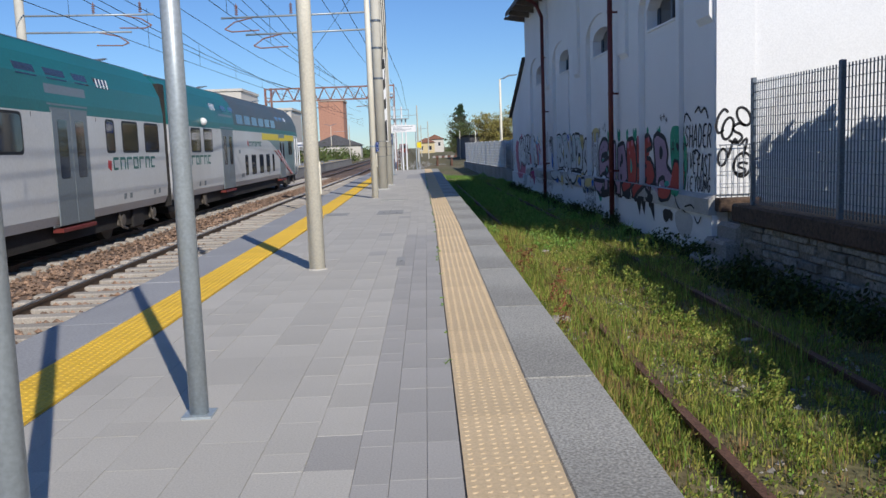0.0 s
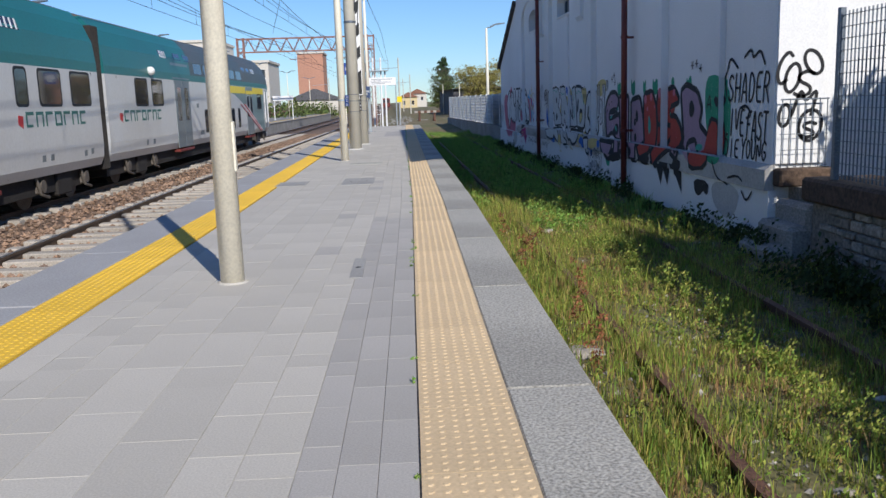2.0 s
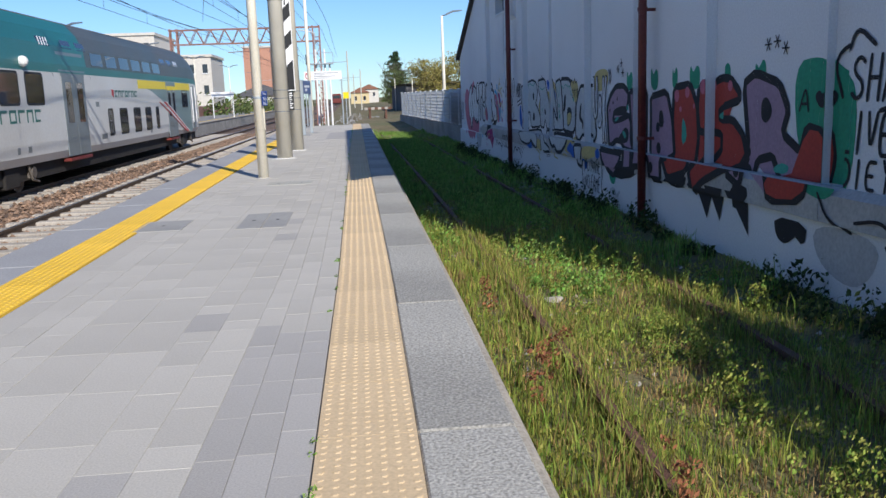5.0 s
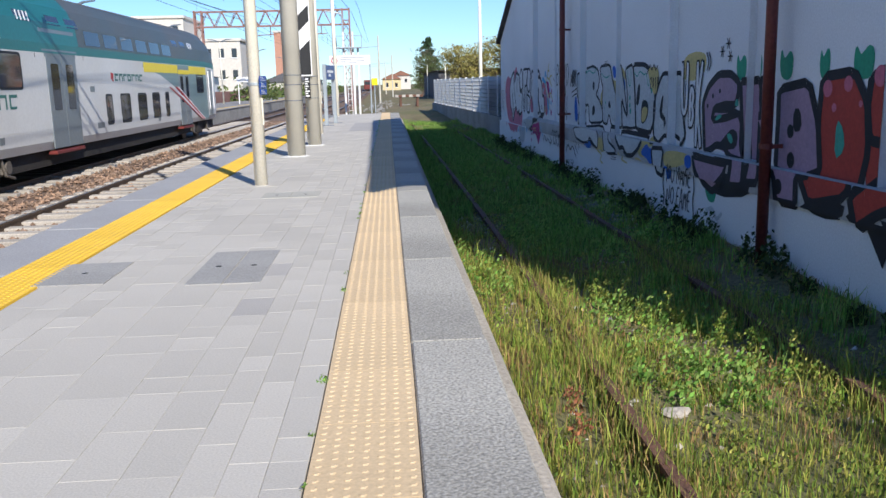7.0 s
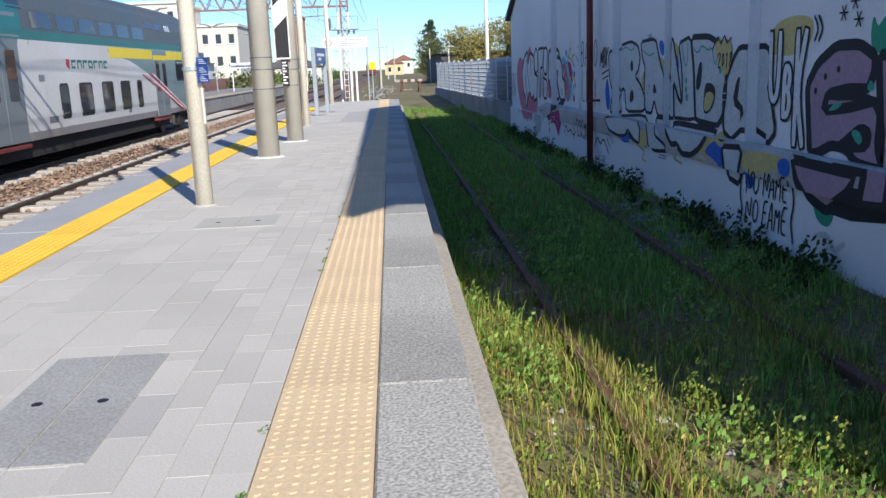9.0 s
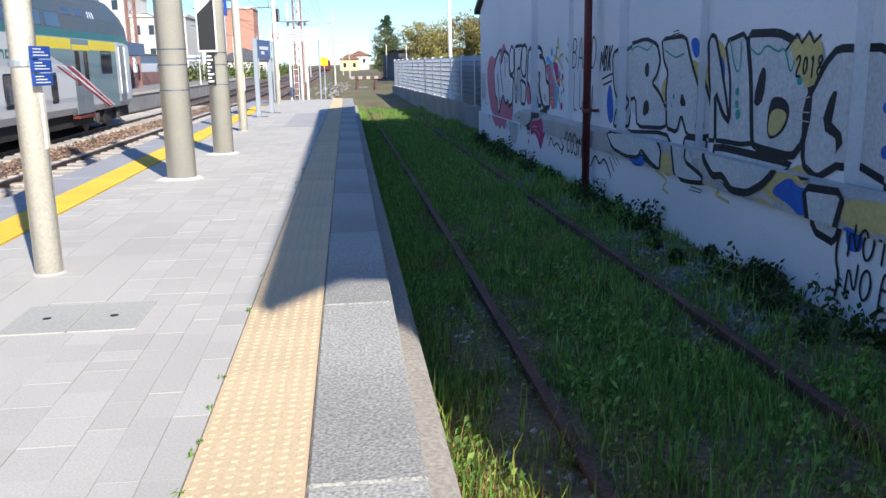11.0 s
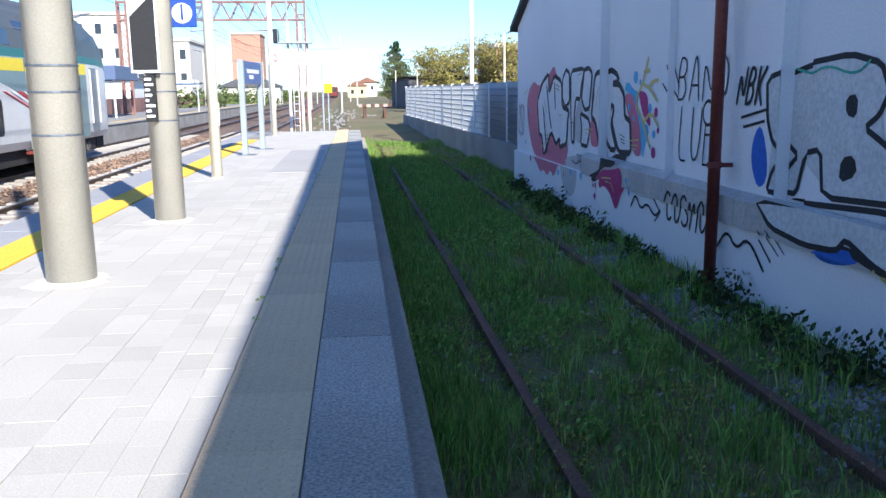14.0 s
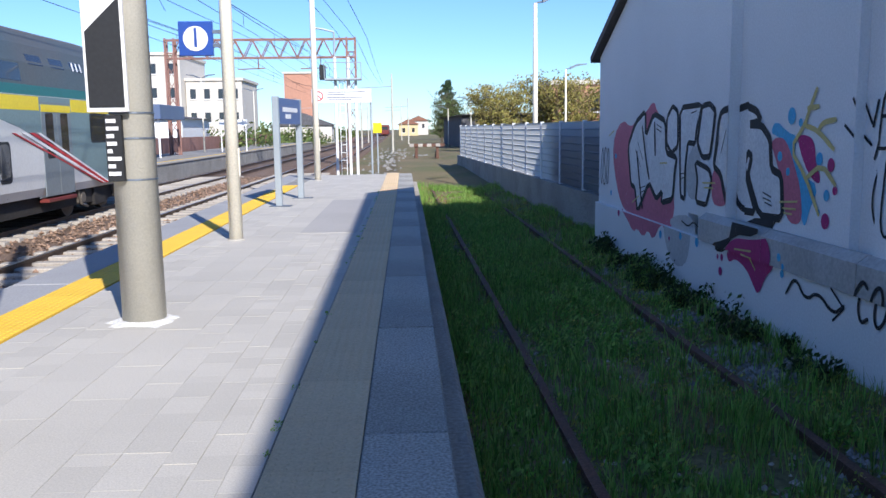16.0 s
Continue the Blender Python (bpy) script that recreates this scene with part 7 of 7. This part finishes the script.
blob(g, [(29.64, 0.4), (28.82, 0.47), (29.02, 0.42), (29.05, 0.28), (29.6, 0.24), (29.64, 0.18), (29.92, 0.01), (30.18, -0.01), (30.16, 0.08), (29.88, 0.14), (29.64, 0.22)], G_black, 2, "black_drip", 1)
blob(g, [(29.87, 0.02), (29.6, 0.21), (29.25, 0.23), (28.97, 0.27), (28.84, 0.3), (28.74, 0.15), (28.78, 0.02), (28.91, -0.06), (29.06, -0.28), (29.18, -0.2), (29.34, -0.07), (29.62, 0.0), (29.78, -0.08)], G_magenta, 3, "heart_drip", 2)
dot(g, 28.75, 1.39, 0.08, G_sky, 2)
dot(g, 28.58, 1.33, 0.04, G_sky, 2)
dot(g, 28.23, 1.03, 0.06, G_sky, 2)
dot(g, 28.09, 0.74, 0.05, G_sky, 2)
dot(g, 28.21, 0.59, 0.03, G_sky, 2)
dot(g, 28.95, 1.03, 0.05, G_sky, 2)
dot(g, 28.78, 0.9, 0.04, G_sky, 2)
dot(g, 28.59, 0.16, 0.04, G_sky, 2)
dot(g, 28.51, 0.09, 0.03, G_sky, 2)
dot(g, 28.6, 0.01, 0.04, G_sky, 2)
dot(g, 34.77, 0.27, 0.05, G_sky, 2)
dot(g, 34.5, 0.86, 0.05, G_sky, 2)
dot(g, 32.03, -0.06, 0.06, G_sky, 2)
dot(g, 31.27, 0.01, 0.05, G_sky, 2)
dot(g, 30.72, 0.01, 0.06, G_sky, 2)
dot(g, 28.04, 0.99, 0.06, G_magenta, 2)
dot(g, 27.96, 0.79, 0.04, G_magenta, 2)
dot(g, 28.09, 0.53, 0.07, G_magenta, 2)
dot(g, 30.01, -0.2, 0.05, G_magenta, 2)
dot(g, 29.98, -0.05, 0.04, G_magenta, 2)
dot(g, 30.09, -0.06, 0.03, G_magenta, 2)
dot(g, 31.68, -0.07, 0.03, G_magenta, 2)
dot(g, 34.07, 0.02, 0.06, G_magenta, 2)
line(g, [(28.32, 1.6), (28.42, 1.45), (28.5, 1.31), (28.75, 1.1), (28.46, 0.89), (28.2, 0.58)], 0.045, G_yellow, 5, 1)
line(g, [(28.5, 1.31), (28.26, 1.26), (28.01, 1.12)], 0.045, G_yellow, 5, 1)
line(g, [(28.26, 1.27), (28.19, 1.33), (28.0, 1.35)], 0.045, G_yellow, 5, 1)
line(g, [(28.42, 0.87), (28.18, 0.99), (27.96, 0.84)], 0.045, G_yellow, 5, 1)
line(g, [(28.45, 1.45), (28.28, 1.46)], 0.045, G_yellow, 5, 1)
line(g, [(30.73, 0.68), (30.38, 0.7)], 0.025, G_yellow, 6, 0)
line(g, [(30.67, 0.63), (30.43, 0.64)], 0.025, G_yellow, 6, 0)
line(g, [(28.83, 0.57), (28.6, 0.58)], 0.025, G_yellow, 6, 0)
line(g, [(28.81, 0.53), (28.67, 0.53)], 0.025, G_yellow, 6, 0)
line(g, [(28.9, 0.62), (28.58, 0.65)], 0.025, G_yellow, 6, 0)
line(g, [(29.55, 0.1), (29.17, 0.13)], 0.025, G_yellow, 6, 0)
line(g, [(29.39, 0.07), (29.16, 0.06)], 0.025, G_yellow, 6, 0)
line(g, [(29.27, 0.04), (29.15, -0.04)], 0.025, G_yellow, 6, 0)
line(g, [(33.54, 0.22), (33.21, 0.34)], 0.025, G_yellow, 6, 0)
line(g, [(34.93, 1.17), (34.62, 1.25)], 0.025, G_yellow, 6, 0)
line(g, [(32.28, 0.84), (32.01, 0.85)], 0.025, G_yellow, 6, 0)
line(g, [(29.26, 0.68), (29.09, 0.65)], 0.018, G_black, 6, 0)
line(g, [(29.25, 0.63), (29.09, 0.61)], 0.018, G_black, 6, 0)
line(g, [(29.21, 0.59), (29.07, 0.57)], 0.018, G_black, 6, 0)
line(g, [(33.14, 0.46), (32.91, 0.5)], 0.018, G_black, 6, 0)
line(g, [(33.14, 0.39), (32.93, 0.44)], 0.018, G_black, 6, 0)
line(g, [(31.47, 0.74), (31.35, 0.76)], 0.018, G_black, 6, 0)
line(g, [(31.46, 0.68), (31.35, 0.71)], 0.018, G_black, 6, 0)
line(g, [(32.45, 1.34), (32.24, 1.29)], 0.018, G_black, 6, 0)
line(g, [(32.45, 1.28), (32.26, 1.24)], 0.018, G_black, 6, 0)
line(g, [(31.16, 1.46), (31.0, 1.48)], 0.018, G_black, 6, 0)
line(g, [(33.42, 0.99), (33.16, 0.76)], 0.018, G_black, 6, 0)
line(g, [(33.29, 1.09), (33.06, 0.86)], 0.018, G_black, 6, 0)
line(g, [(30.29, 1.2), (30.36, 0.99)], 0.018, G_black, 6, 0)
line(g, [(30.11, 1.27), (30.23, 1.03)], 0.018, G_black, 6, 0)
line(g, [(31.4, 0.18), (31.16, 0.13), (31.0, 0.22), (30.79, 0.15), (30.69, 0.26)], 0.02, G_black, 5, 2)
for pts in ([(33.1, 1.3), (32.9, 0.85), (32.75, 0.62)], [(32.55, 1.35), (32.5, 0.95)], [(33.35, 0.95), (33.2, 0.55), (33.05, 0.2)]):
    line(g, pts, 0.06, G_black, 5, 1)
tag(g, "OSO", 35.45, 34.9, 0.35, 1.0, 0.03)

# pale repair patches on the plinth
g = thing("plaster_patch", "grey repaired patches low on the white wall", "plaster patch")
blob(g, [(12.9, 0.04), (11.9, 0.03), (12.0, -0.3), (12.3, -0.45), (12.8, -0.3)], G_grey)
blob(g, [(31.9, 0.2), (30.9, 0.3), (31.0, -0.3), (31.5, -0.4), (31.9, -0.1)], G_grey)

# tag on the sunlit end wall
g = thing("graffiti", "black spray tag reading COSMO on the sunlit end wall", "graffiti")


def end_tag(ch, x0, x1_, z0, z1, slant=0.0):
    bm = bmesh.new()
    for s in strokes(ch, x0, x1_, z0, z1, slant):
        ribbon(bm, soften(s, 2), 0.04)
    for v in bm.verts:
        u, z = -v.co.y, v.co.z
        v.co = (u, Y0 - 0.0635, z)
    part("letter", bm, G_black, g)


for ch, x0, x1_, z0, z1, sl in (("C", 4.72, 4.88, 1.26, 1.64, 0.25), ("O", 4.80, 5.00, 1.16, 1.52, 0.2), ("S", 4.93, 5.16, 1.12, 1.42, 0.2), ("O", 5.02, 5.26, 1.36, 1.66, -0.3), ("M", 4.93, 5.20, 0.92, 1.24, 0.3), ("O", 4.96, 5.29, 0.60, 1.0, 0.1), ("O", 4.74, 4.90, 0.78, 1.06, 0.1), ("S", 5.02, 5.20, 0.66, 0.84, 0.2)):
    end_tag(ch, x0, x1_, z0, z1, sl)
